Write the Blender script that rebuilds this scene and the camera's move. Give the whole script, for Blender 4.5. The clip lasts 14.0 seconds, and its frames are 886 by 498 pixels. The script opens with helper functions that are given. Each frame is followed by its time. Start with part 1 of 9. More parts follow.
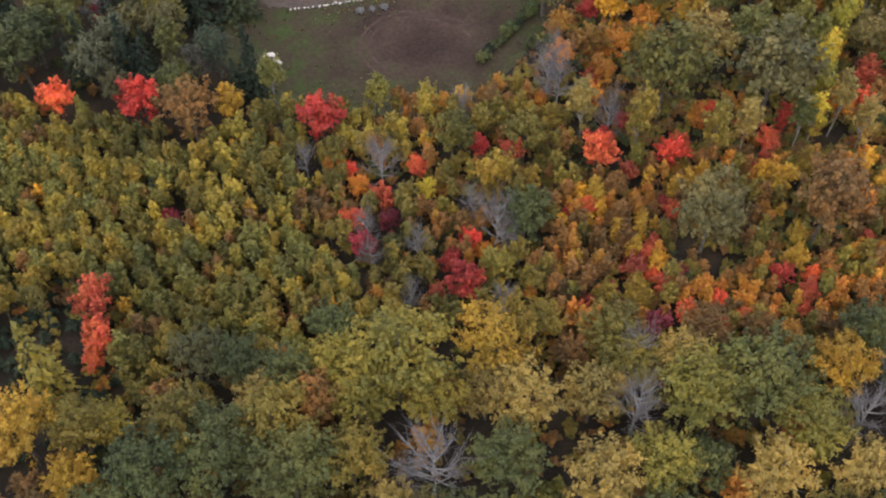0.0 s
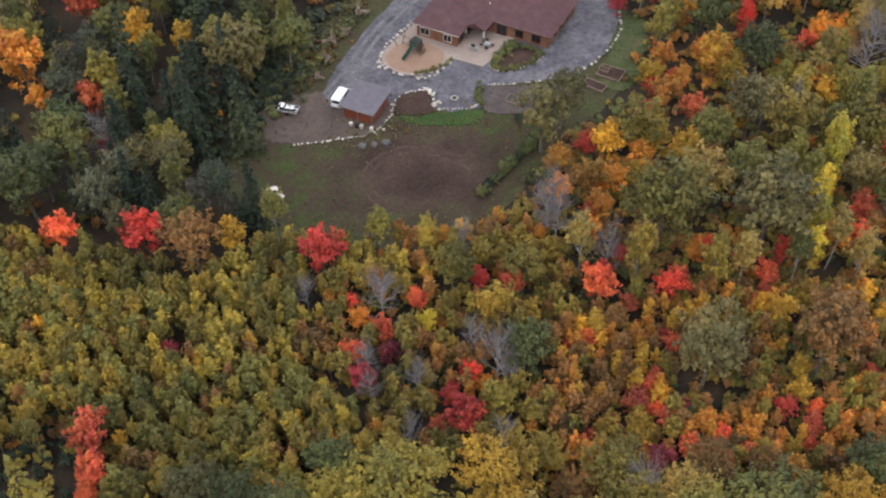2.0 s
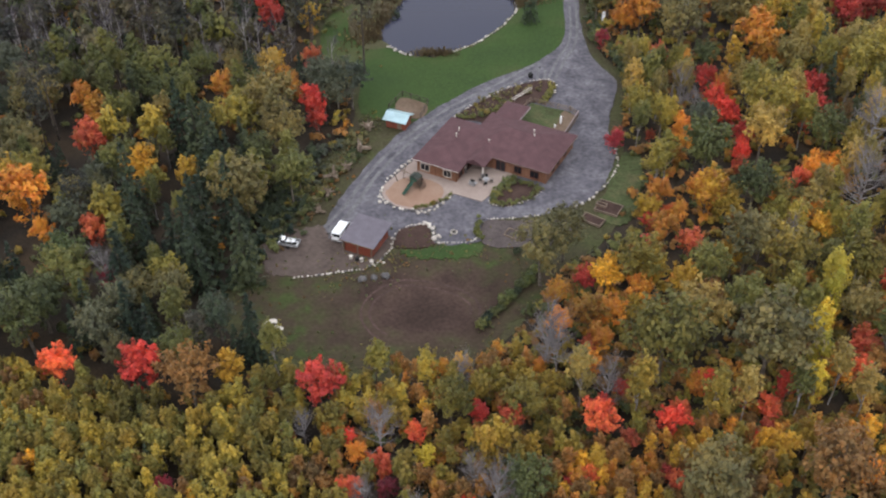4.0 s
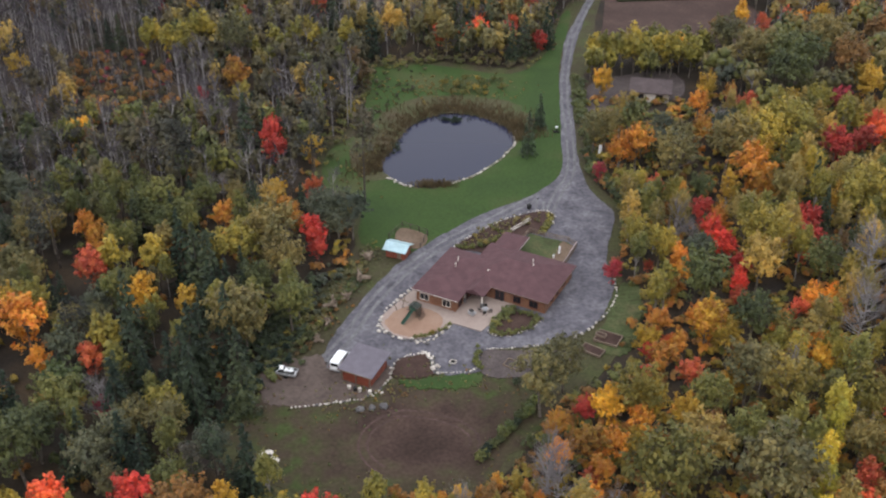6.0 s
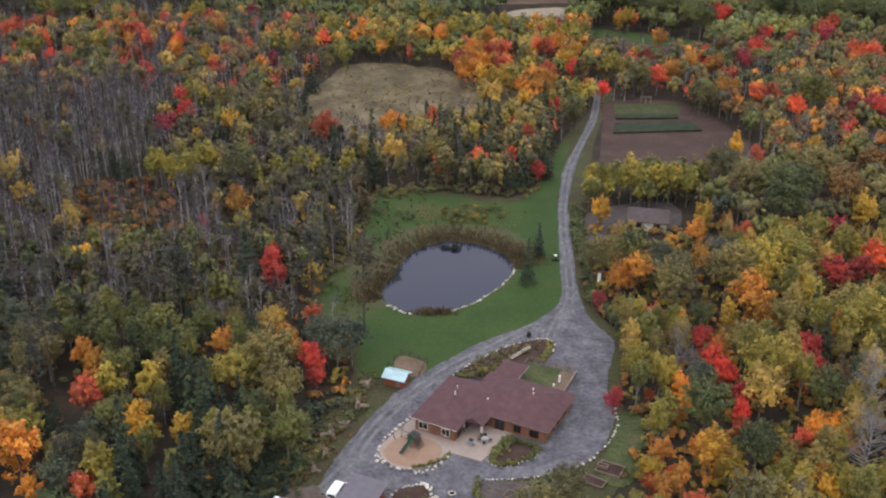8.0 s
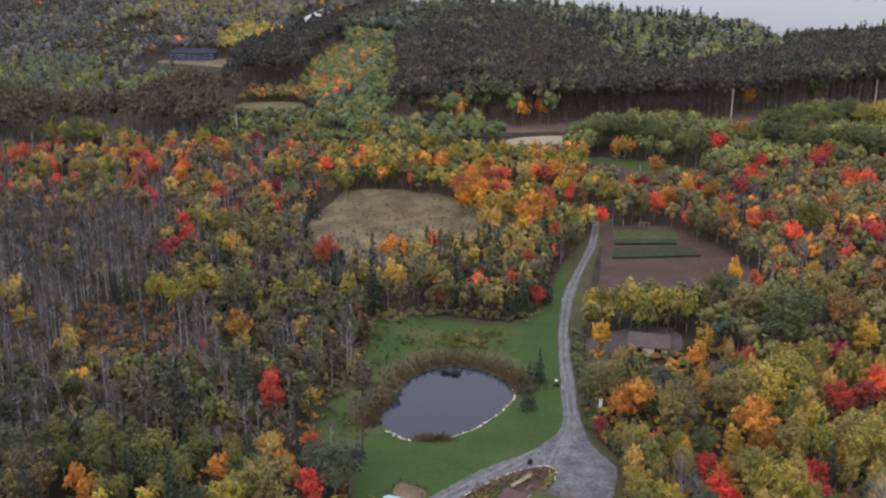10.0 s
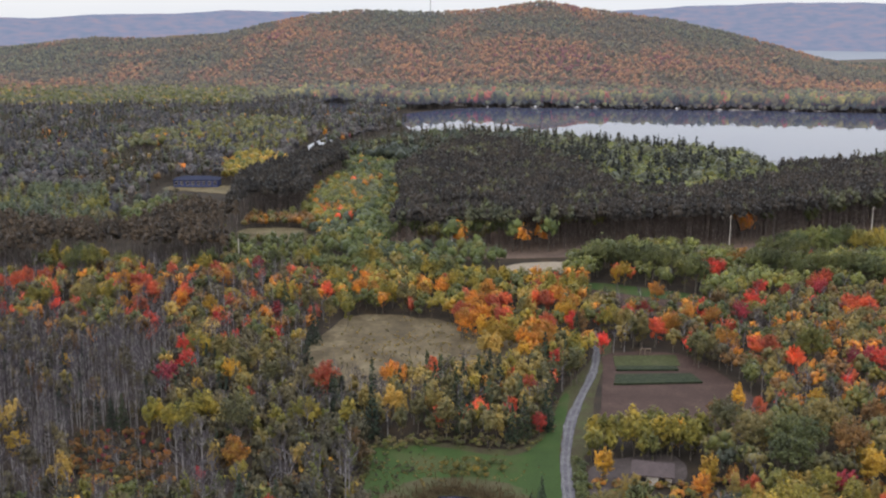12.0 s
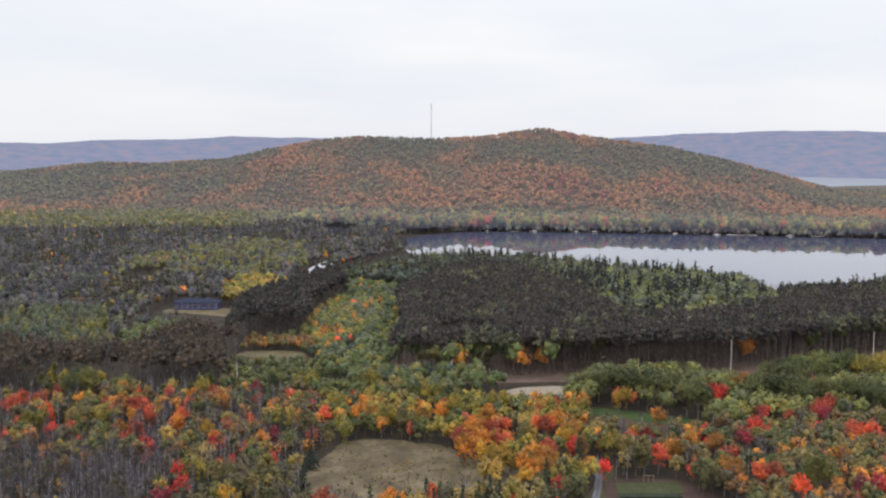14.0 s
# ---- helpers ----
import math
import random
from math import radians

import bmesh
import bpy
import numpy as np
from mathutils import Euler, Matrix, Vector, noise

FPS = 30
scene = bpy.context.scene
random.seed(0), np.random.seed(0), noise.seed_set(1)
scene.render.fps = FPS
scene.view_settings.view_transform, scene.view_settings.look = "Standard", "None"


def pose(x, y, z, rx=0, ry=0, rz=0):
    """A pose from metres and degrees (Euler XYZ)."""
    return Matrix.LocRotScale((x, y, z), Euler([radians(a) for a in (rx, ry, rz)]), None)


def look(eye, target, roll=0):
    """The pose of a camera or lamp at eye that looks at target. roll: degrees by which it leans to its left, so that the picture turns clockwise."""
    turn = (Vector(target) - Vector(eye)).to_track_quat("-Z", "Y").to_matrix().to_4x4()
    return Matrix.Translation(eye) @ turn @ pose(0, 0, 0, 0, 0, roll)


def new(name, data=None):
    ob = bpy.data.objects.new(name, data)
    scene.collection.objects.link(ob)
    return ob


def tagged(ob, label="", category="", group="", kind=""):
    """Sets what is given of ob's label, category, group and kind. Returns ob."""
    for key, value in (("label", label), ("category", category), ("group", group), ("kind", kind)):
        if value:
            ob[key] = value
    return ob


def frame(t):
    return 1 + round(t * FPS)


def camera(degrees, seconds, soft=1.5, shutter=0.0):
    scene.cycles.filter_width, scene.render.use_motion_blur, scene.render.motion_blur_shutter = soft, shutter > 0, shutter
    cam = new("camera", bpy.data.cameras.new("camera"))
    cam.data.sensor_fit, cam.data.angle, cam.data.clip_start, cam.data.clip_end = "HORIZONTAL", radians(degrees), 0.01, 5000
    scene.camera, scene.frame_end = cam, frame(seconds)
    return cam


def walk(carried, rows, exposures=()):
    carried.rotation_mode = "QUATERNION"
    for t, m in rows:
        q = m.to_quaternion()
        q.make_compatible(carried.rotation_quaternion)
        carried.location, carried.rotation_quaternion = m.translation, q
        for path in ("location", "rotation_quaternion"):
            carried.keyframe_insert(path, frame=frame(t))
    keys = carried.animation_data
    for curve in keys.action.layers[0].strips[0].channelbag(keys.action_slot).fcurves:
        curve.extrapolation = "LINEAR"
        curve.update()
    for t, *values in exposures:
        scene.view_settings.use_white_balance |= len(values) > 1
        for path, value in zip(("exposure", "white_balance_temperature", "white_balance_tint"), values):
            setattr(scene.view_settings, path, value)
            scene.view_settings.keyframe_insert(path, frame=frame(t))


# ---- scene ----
cam = camera(45.4, 14.0, soft=2.2)
EYE = 115.0
# seconds, tilt, lean and turn in degrees: the camera hangs still in the air and tilts up
ROWS = [
    (0.0, -54.074, -0.650, 0.280),
    (0.5, -52.290, -0.626, 0.261),
    (1.0, -50.492, -0.589, 0.238),
    (1.5, -48.717, -0.542, 0.213),
    (2.0, -46.934, -0.487, 0.186),
    (2.5, -45.162, -0.427, 0.159),
    (3.0, -43.388, -0.362, 0.131),
    (5.5, -34.416, -0.040, 0.021),
    (6.0, -32.745, 0.016, 0.008),
    (6.5, -30.991, 0.068, -0.002),
    (7.0, -29.259, 0.115, -0.009),
    (7.5, -27.536, 0.158, -0.012),
    (8.0, -25.843, 0.195, -0.011),
    (10.5, -17.426, 0.325, 0.039),
    (11.0, -15.728, 0.346, 0.056),
    (11.5, -14.024, 0.369, 0.073),
    (12.0, -12.336, 0.394, 0.090),
    (12.5, -10.648, 0.424, 0.106),
    (13.0, -8.962, 0.461, 0.121),
    (13.5, -7.298, 0.508, 0.133),
    (14.0, -5.668, 0.566, 0.141),
]
walk(cam, [(t, pose(0, 0, EYE, 0, 0, turn) @ pose(0, 0, 0, 90 + tilt) @ pose(0, 0, 0, 0, 0, lean)) for t, tilt, lean, turn in ROWS])
# ---- light: an overcast afternoon ----
world = bpy.data.worlds.new("overcast_sky")
scene.world = world
world.use_nodes = True
wn, wl = world.node_tree.nodes, world.node_tree.links
wn.clear()
SUN_UP, SUN_ROUND = radians(48), radians(200)
sky = wn.new("ShaderNodeTexSky")
sky.sky_type, sky.sun_disc, sky.sun_elevation, sky.sun_rotation = "NISHITA", False, SUN_UP, SUN_ROUND
sky.air_density, sky.dust_density = 1.0, 2.0
clear = wn.new("ShaderNodeVectorMath"); clear.operation = "SCALE"; clear.inputs["Scale"].default_value = 0.10
wl.new(sky.outputs[0], clear.inputs[0])
way = wn.new("ShaderNodeTexCoord")
flat = wn.new("ShaderNodeMapping"); flat.inputs["Scale"].default_value = (1.0, 1.0, 5.0)
wl.new(way.outputs["Generated"], flat.inputs[0])
puff = wn.new("ShaderNodeTexNoise"); puff.inputs["Scale"].default_value = 3.2; puff.inputs["Detail"].default_value = 5.0
wl.new(flat.outputs[0], puff.inputs["Vector"])
cloud = wn.new("ShaderNodeValToRGB")
cloud.color_ramp.elements[0].position, cloud.color_ramp.elements[1].position = 0.3, 0.75
cloud.color_ramp.elements[0].color, cloud.color_ramp.elements[1].color = (0.88, 0.915, 0.995, 1), (1.02, 1.02, 1.04, 1)
wl.new(puff.outputs[0], cloud.inputs[0])
veil = wn.new("ShaderNodeMix"); veil.data_type = "RGBA"; veil.inputs[0].default_value = 0.88
wl.new(clear.outputs[0], veil.inputs[6]); wl.new(cloud.outputs[0], veil.inputs[7])
back = wn.new("ShaderNodeBackground")
# an overcast sky is brightest overhead
up = wn.new("ShaderNodeSeparateXYZ"); wl.new(way.outputs["Generated"], up.inputs[0])
over = wn.new("ShaderNodeMapRange")
over.inputs["From Min"].default_value, over.inputs["From Max"].default_value = 0.12, 1.0
over.inputs["To Min"].default_value, over.inputs["To Max"].default_value = 1.0, 2.45
wl.new(up.outputs["Z"], over.inputs["Value"]); wl.new(over.outputs[0], back.inputs[1])
wl.new(veil.outputs[2], back.inputs[0])
wl.new(back.outputs[0], wn.new("ShaderNodeOutputWorld").inputs[0])
sun = new("sun", bpy.data.lights.new("sun", "SUN"))
sun.data.energy, sun.data.angle, sun.data.color = 0.8, radians(30), (1.0, 0.96, 0.9)
sun.matrix_world = look((0, 0, 0), (-math.sin(SUN_ROUND) * math.cos(SUN_UP), -math.cos(SUN_ROUND) * math.cos(SUN_UP), -math.sin(SUN_UP)))
scene.view_settings.exposure = 0.0


# ---- materials ----
def material(name, rough=0.8, metal=0.0, spec=0.3):
    m = bpy.data.materials.new(name)
    m.use_nodes = True
    b = m.node_tree.nodes["Principled BSDF"]
    b.inputs["Roughness"].default_value, b.inputs["Metallic"].default_value = rough, metal
    b.inputs["Specular IOR Level"].default_value = spec
    return m, m.node_tree.nodes, m.node_tree.links, b


def noise_at(n, l, scale, detail=3.0, where=None):
    tex = n.new("ShaderNodeTexNoise")
    tex.inputs["Scale"].default_value, tex.inputs["Detail"].default_value = scale, detail
    if where:
        l.new(where, tex.inputs["Vector"])
    return tex.outputs[0]


def ramp(n, l, fac, *stops):
    r = n.new("ShaderNodeValToRGB")
    while len(r.color_ramp.elements) < len(stops):
        r.color_ramp.elements.new(0.5)
    for e, (p, c) in zip(r.color_ramp.elements, stops):
        e.position, e.color = p, (*c, 1)
    l.new(fac, r.inputs[0])
    return r.outputs[0]


def blend(n, l, fac, a, b, kind="MIX"):
    m = n.new("ShaderNodeMix")
    m.data_type, m.blend_type = "RGBA", kind
    for v, i in ((fac, 0), (a, 6), (b, 7)):
        if isinstance(v, (int, float)):
            m.inputs[i].default_value = v
        elif isinstance(v, tuple):
            m.inputs[i].default_value = (*v, 1)
        else:
            l.new(v, m.inputs[i])
    return m.outputs[2]


def bump(n, l, b, height, strength, distance):
    k = n.new("ShaderNodeBump")
    k.inputs["Strength"].default_value, k.inputs["Distance"].default_value = strength, distance
    l.new(height, k.inputs["Height"])
    l.new(k.outputs[0], b.inputs["Normal"])


def mottled(name, dark, mid, light, coarse, fine, rough=0.9, relief=0.4, depth=0.05, spec=0.2, speck=1.0):
    """Ground, stone, soil, plaster: three tones in patches, with grain and relief."""
    m, n, l, b = material(name, rough, 0.0, spec)
    at = n.new("ShaderNodeNewGeometry").outputs["Position"]
    big, small = noise_at(n, l, coarse, 4.0, at), noise_at(n, l, fine, 5.0, at)
    tone = ramp(n, l, big, (0.3, dark), (0.5, mid), (0.72, light))
    grain = ramp(n, l, small, (0.25, (1 - 0.4 * speck,) * 3), (0.75, (1 + 0.35 * speck,) * 3))
    l.new(blend(n, l, 1.0, tone, grain, "MULTIPLY"), b.inputs["Base Color"])
    bump(n, l, b, small, relief, depth)
    return m


def leaf_material(name, main, other, shade, spec=0.35, haze_sheen=0.17):
    """Autumn leaves: each leaf, each crown and each patch of the wood varies a little."""
    m, n, l, b = material(name, 0.6, 0.0, spec)
    geo = n.new("ShaderNodeNewGeometry")
    tree = n.new("ShaderNodeObjectInfo").outputs["Random"]
    patch = noise_at(n, l, 0.22, 2.0, geo.outputs["Position"])
    lump = noise_at(n, l, 0.9, 2.0, geo.outputs["Position"])
    tone = ramp(n, l, patch, (0.36, main), (0.64, other))
    tone = blend(n, l, ramp(n, l, lump, (0.46, (0, 0, 0)), (0.62, (0.62, 0.62, 0.62))), tone, shade)
    tone = blend(n, l, ramp(n, l, lump, (0.3, (0.8, 0.8, 0.8)), (0.46, (0, 0, 0))), tone, other)
    each = ramp(n, l, tree, (0.0, (0.62, 0.70, 0.74)), (0.5, (0.98, 0.98, 0.98)), (1.0, (1.35, 1.22, 1.02)))
    tone = blend(n, l, 1.0, tone, each, "MULTIPLY")
    # crowns and stands differ: some thin and pale, some deep in colour
    stand = noise_at(n, l, 0.10, 1.5, geo.outputs["Position"])
    tone = blend(n, l, 1.0, tone, ramp(n, l, stand, (0.34, (0.66, 0.70, 0.76)), (0.5, (1.0, 1.0, 1.0)), (0.66, (1.36, 1.30, 1.20))), "MULTIPLY")
    leaf = ramp(n, l, geo.outputs["Random Per Island"], (0.0, (0.80, 0.83, 0.84)), (0.6, (1.0, 1.0, 1.0)), (1.0, (1.2, 1.16, 1.1)))
    tone = blend(n, l, 1.0, tone, leaf, "MULTIPLY")
    l.new(tone, b.inputs["Base Color"])
    # a blue-tinted sheen on every leaf, put in to imitate distance haze
    b.inputs["Sheen Weight"].default_value = haze_sheen
    b.inputs["Sheen Roughness"].default_value = 0.45
    b.inputs["Sheen Tint"].default_value = (0.8, 0.88, 1.0, 1)
    thin = n.new("ShaderNodeBsdfTranslucent")
    l.new(tone, thin.inputs[0])
    mix = n.new("ShaderNodeMixShader")
    mix.inputs[0].default_value = 0.28
    l.new(b.outputs[0], mix.inputs[1]); l.new(thin.outputs[0], mix.inputs[2])
    l.new(mix.outputs[0], n["Material Output"].inputs[0])
    return m


LEAF = {
    "olive": leaf_material("olive_leaves", (0.170, 0.138, 0.026), (0.225, 0.162, 0.028), (0.118, 0.110, 0.026)),
    "fresh": leaf_material("fresh_green_leaves", (0.125, 0.155, 0.045), (0.165, 0.175, 0.046), (0.090, 0.115, 0.040)),
    "dull": leaf_material("dull_olive_leaves", (0.140, 0.122, 0.046), (0.185, 0.145, 0.048), (0.098, 0.098, 0.044)),
    "lime": leaf_material("yellow_green_leaves", (0.235, 0.198, 0.036), (0.310, 0.238, 0.038), (0.160, 0.152, 0.034)),
    "green": leaf_material("green_leaves", (0.098, 0.112, 0.036), (0.132, 0.132, 0.036), (0.070, 0.084, 0.030)),
    "gold": leaf_material("golden_leaves", (0.44, 0.25, 0.026), (0.50, 0.31, 0.035), (0.33, 0.17, 0.026)),
    "yellow": leaf_material("yellow_leaves", (0.52, 0.38, 0.04), (0.50, 0.42, 0.05), (0.36, 0.27, 0.04)),
    "straw": leaf_material("straw_leaves", (0.325, 0.240, 0.066), (0.390, 0.262, 0.066), (0.235, 0.185, 0.062)),
    "orange": leaf_material("orange_leaves", (0.50, 0.195, 0.030), (0.52, 0.26, 0.034), (0.41, 0.12, 0.030)),
    "flame": leaf_material("flame_red_leaves", (0.54, 0.092, 0.046), (0.56, 0.14, 0.048), (0.45, 0.058, 0.046)),
    "red": leaf_material("scarlet_leaves", (0.50, 0.045, 0.038), (0.54, 0.070, 0.040), (0.38, 0.032, 0.036)),
    "crimson": leaf_material("crimson_leaves", (0.26, 0.03, 0.05), (0.32, 0.035, 0.05), (0.15, 0.025, 0.045)),
    "russet": leaf_material("russet_leaves", (0.190, 0.105, 0.034), (0.255, 0.120, 0.034), (0.135, 0.088, 0.034)),
    "fir": leaf_material("dark_needles", (0.038, 0.054, 0.034), (0.050, 0.066, 0.038), (0.027, 0.038, 0.026), 0.15),
    "moss": leaf_material("dark_moss_green_leaves", (0.074, 0.084, 0.054), (0.096, 0.100, 0.056), (0.054, 0.065, 0.050)),
    "pine": leaf_material("grey_green_needles", (0.060, 0.057, 0.046), (0.076, 0.070, 0.054), (0.044, 0.043, 0.038), 0.12),
    "dusk": leaf_material("dusky_pine_needles", (0.064, 0.053, 0.046), (0.073, 0.060, 0.051), (0.054, 0.046, 0.043), 0.12),
    # distance haze is painted into this bluish grey leaf colour of far stands
    "hazed": leaf_material("hazed_green_leaves", (0.104, 0.099, 0.112), (0.126, 0.120, 0.130), (0.084, 0.082, 0.096), 0.10, 0.12),
    "umber": leaf_material("faded_umber_leaves", (0.112, 0.096, 0.056), (0.142, 0.118, 0.062), (0.080, 0.073, 0.050), 0.2, 0.12),
    "leek": leaf_material("leek_green_leaves", (0.138, 0.140, 0.036), (0.182, 0.168, 0.038), (0.095, 0.104, 0.032)),
    "sage": leaf_material("pale_sage_green_leaves", (0.135, 0.148, 0.082), (0.170, 0.172, 0.088), (0.100, 0.115, 0.076), 0.2, 0.2),
}
BARK = mottled("grey_brown_bark", (0.09, 0.075, 0.06), (0.14, 0.12, 0.10), (0.22, 0.19, 0.17), 2.0, 14.0)
PALE_BARK = mottled("pale_grey_bark", (0.20, 0.18, 0.18), (0.27, 0.25, 0.25), (0.36, 0.34, 0.34), 1.5, 12.0)
DARK_BARK = mottled("dark_bark", (0.05, 0.042, 0.036), (0.08, 0.066, 0.056), (0.12, 0.10, 0.09), 2.0, 14.0)
GREY_TWIGS = mottled("silver_twigs", (0.16, 0.145, 0.15), (0.21, 0.19, 0.195), (0.28, 0.26, 0.262), 0.3, 6.0)
PINE_BARK = mottled("red_pine_bark", (0.080, 0.064, 0.060), (0.125, 0.100, 0.092), (0.34, 0.30, 0.28), 0.55, 5.0)
TWIGS = mottled("grey_twigs", (0.058, 0.049, 0.057), (0.079, 0.068, 0.078), (0.122, 0.108, 0.120), 0.2, 6.0)
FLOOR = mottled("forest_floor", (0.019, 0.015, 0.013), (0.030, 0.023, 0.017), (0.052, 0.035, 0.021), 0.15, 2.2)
ROUGH_GRASS = mottled("rough_grass", (0.046, 0.037, 0.023), (0.050, 0.047, 0.023), (0.052, 0.060, 0.022), 0.16, 1.8)
LAWN = mottled("mown_lawn", (0.027, 0.050, 0.014), (0.033, 0.060, 0.015), (0.060, 0.064, 0.026), 0.06, 2.5, speck=0.7)
GRAVEL = mottled("grey_gravel", (0.072, 0.068, 0.081), (0.097, 0.092, 0.108), (0.146, 0.140, 0.156), 0.28, 1.3, relief=0.7, speck=1.0)


def trodden_soil(name, centre, reach):
    """Bare soil that thins out into rough grass away from its middle, with ragged edges."""
    m, n, l, b = material(name, 0.95, 0.0, 0.15)
    at = n.new("ShaderNodeNewGeometry").outputs["Position"]
    fit = n.new("ShaderNodeMapping")
    fit.inputs["Location"].default_value = (-centre[0] / reach[0], -centre[1] / reach[1], 0)
    fit.inputs["Scale"].default_value = (1 / reach[0], 1 / reach[1], 0)
    l.new(at, fit.inputs[0])
    far = n.new("ShaderNodeVectorMath"); far.operation = "LENGTH"
    l.new(fit.outputs[0], far.inputs[0])
    big, small = noise_at(n, l, 0.16, 5.0, at), noise_at(n, l, 1.7, 5.0, at)
    off = n.new("ShaderNodeMath"); off.operation = "MULTIPLY_ADD"; off.inputs[1].default_value = 1.5
    l.new(big, off.inputs[0]); l.new(far.outputs["Value"], off.inputs[2])
    bare = ramp(n, l, big, (0.35, (0.036, 0.023, 0.019)), (0.5, (0.047, 0.030, 0.025)), (0.66, (0.064, 0.041, 0.033)))
    grass = ramp(n, l, noise_at(n, l, 0.33, 4.0, at), (0.36, (0.050, 0.037, 0.026)), (0.52, (0.048, 0.043, 0.023)), (0.68, (0.042, 0.056, 0.019)))
    share = ramp(n, l, off.outputs[0], (0.62, (0, 0, 0)), (0.98, (1, 1, 1)))
    # the ramp ends at one, so the sum is halved
    half = n.new("ShaderNodeMath"); half.operation = "MULTIPLY"; half.inputs[1].default_value = 0.5
    l.new(off.outputs[0], half.inputs[0]); l.new(half.outputs[0], share.node.inputs[0])
    tone = blend(n, l, share, bare, grass)
    grain = ramp(n, l, small, (0.25, (0.7,) * 3), (0.75, (1.27,) * 3))
    l.new(blend(n, l, 1.0, tone, grain, "MULTIPLY"), b.inputs["Base Color"])
    bump(n, l, b, small, 0.4, 0.05)
    return m


YARD_SOIL = trodden_soil("trodden_yard_soil", (-3.4000000000000004, 124.4), (15.5, 12.5))
SOIL = mottled("brown_soil", (0.044, 0.027, 0.023), (0.055, 0.034, 0.029), (0.074, 0.047, 0.039), 0.12, 1.6, speck=0.75)
HILL_FLOOR = mottled("autumn_undergrowth", (0.068, 0.062, 0.052), (0.092, 0.075, 0.058), (0.135, 0.09, 0.064), 0.012, 0.2)
HAY = mottled("dry_meadow", (0.072, 0.056, 0.030), (0.115, 0.092, 0.052), (0.17, 0.14, 0.085), 0.13, 0.9)
CROP = mottled("dark_crop_leaves", (0.018, 0.025, 0.014), (0.024, 0.032, 0.018), (0.035, 0.043, 0.022), 0.5, 3.0, relief=0.9, depth=0.2)
SAND = mottled("pale_sand", (0.210, 0.175, 0.133), (0.252, 0.210, 0.161), (0.294, 0.252, 0.196), 0.3, 4.0)


def water_material(name, tint, rough=0.012):
    m, n, l, b = material(name, rough, 0.0, 0.5)
    b.inputs["Base Color"].default_value = (*tint, 1)
    b.inputs["IOR"].default_value = 1.33
    at = n.new("ShaderNodeNewGeometry").outputs["Position"]
    bump(n, l, b, noise_at(n, l, 0.6, 3.0, at), 0.004 if rough < 0.1 else 0.6, 0.05)
    return m


WATER = water_material("still_water", (0.05, 0.056, 0.10))
WATER.node_tree.nodes["Principled BSDF"].inputs["Specular IOR Level"].default_value = 0.85
POND_WATER = water_material("murky_pond_water", (0.018, 0.020, 0.042))
# pale base colours of these two stand in for the sky mirrored in water
SKY_PALE_WATER = water_material("sky_pale_pool_water", (0.42, 0.44, 0.48), 0.35)
OPEN_WATER = water_material("sky_pale_lake_water", (0.16, 0.18, 0.22), 0.5)


# ---- shared builders ----
def mesh_of(name, verts, faces, mats, index=None):
    """A mesh from arrays: vertices and quads (n x 4) or triangles (n x 3)."""
    v, f = np.asarray(verts, np.float32), np.asarray(faces, np.int32)
    me = bpy.data.meshes.new(name)
    k = f.shape[1]
    me.vertices.add(len(v)); me.vertices.foreach_set("co", v.ravel())
    me.loops.add(f.size); me.loops.foreach_set("vertex_index", f.ravel())
    me.polygons.add(len(f)); me.polygons.foreach_set("loop_start", np.arange(0, f.size, k, dtype=np.int32))
    for m in mats:
        me.materials.append(m)
    if index is not None:
        me.polygons.foreach_set("material_index", np.asarray(index, np.int32))
    me.update(calc_edges=True)
    return me


def part(name, bm, mat, parent, label=""):
    """Links a bmesh as one mesh object under a thing or a part."""
    me = bpy.data.meshes.new(name)
    bm.to_mesh(me); bm.free()
    me.materials.append(mat)
    ob = new(name, me)
    ob.parent = parent
    return tagged(ob, label)


def thing(name, m, label, category, group=""):
    ob = new(name)
    ob.matrix_world = m
    ob.empty_display_size = 0.3
    return tagged(ob, label, category, group)


def box(bm, x0, x1, y0, y1, z0, z1, bevel=0.0):
    r = bmesh.ops.create_cube(bm, size=1, matrix=Matrix.Translation(((x0 + x1) / 2, (y0 + y1) / 2, (z0 + z1) / 2)) @ Matrix.Diagonal((abs(x1 - x0), abs(y1 - y0), abs(z1 - z0), 1)))
    if bevel:
        bmesh.ops.bevel(bm, geom=list({e for v in r["verts"] for e in v.link_edges}), offset=bevel, segments=1, affect="EDGES")
    return bm


def rounded(points, steps=6, rough=0.0, seed=1):
    """A closed outline through points, smoothed, with a ragged edge."""
    p = np.array(points, float)
    n = len(p)
    out = []
    for i in range(n):
        a, b, c, d = p[i - 1], p[i], p[(i + 1) % n], p[(i + 2) % n]
        for s in range(steps):
            t = s / steps
            out.append(0.5 * (2 * b + (c - a) * t + (2 * a - 5 * b + 4 * c - d) * t * t + (3 * b - a - 3 * c + d) * t ** 3))
    out = np.array(out)
    if rough:
        out += np.random.default_rng(seed).normal(0, rough, out.shape)
    return [tuple(q) for q in out]


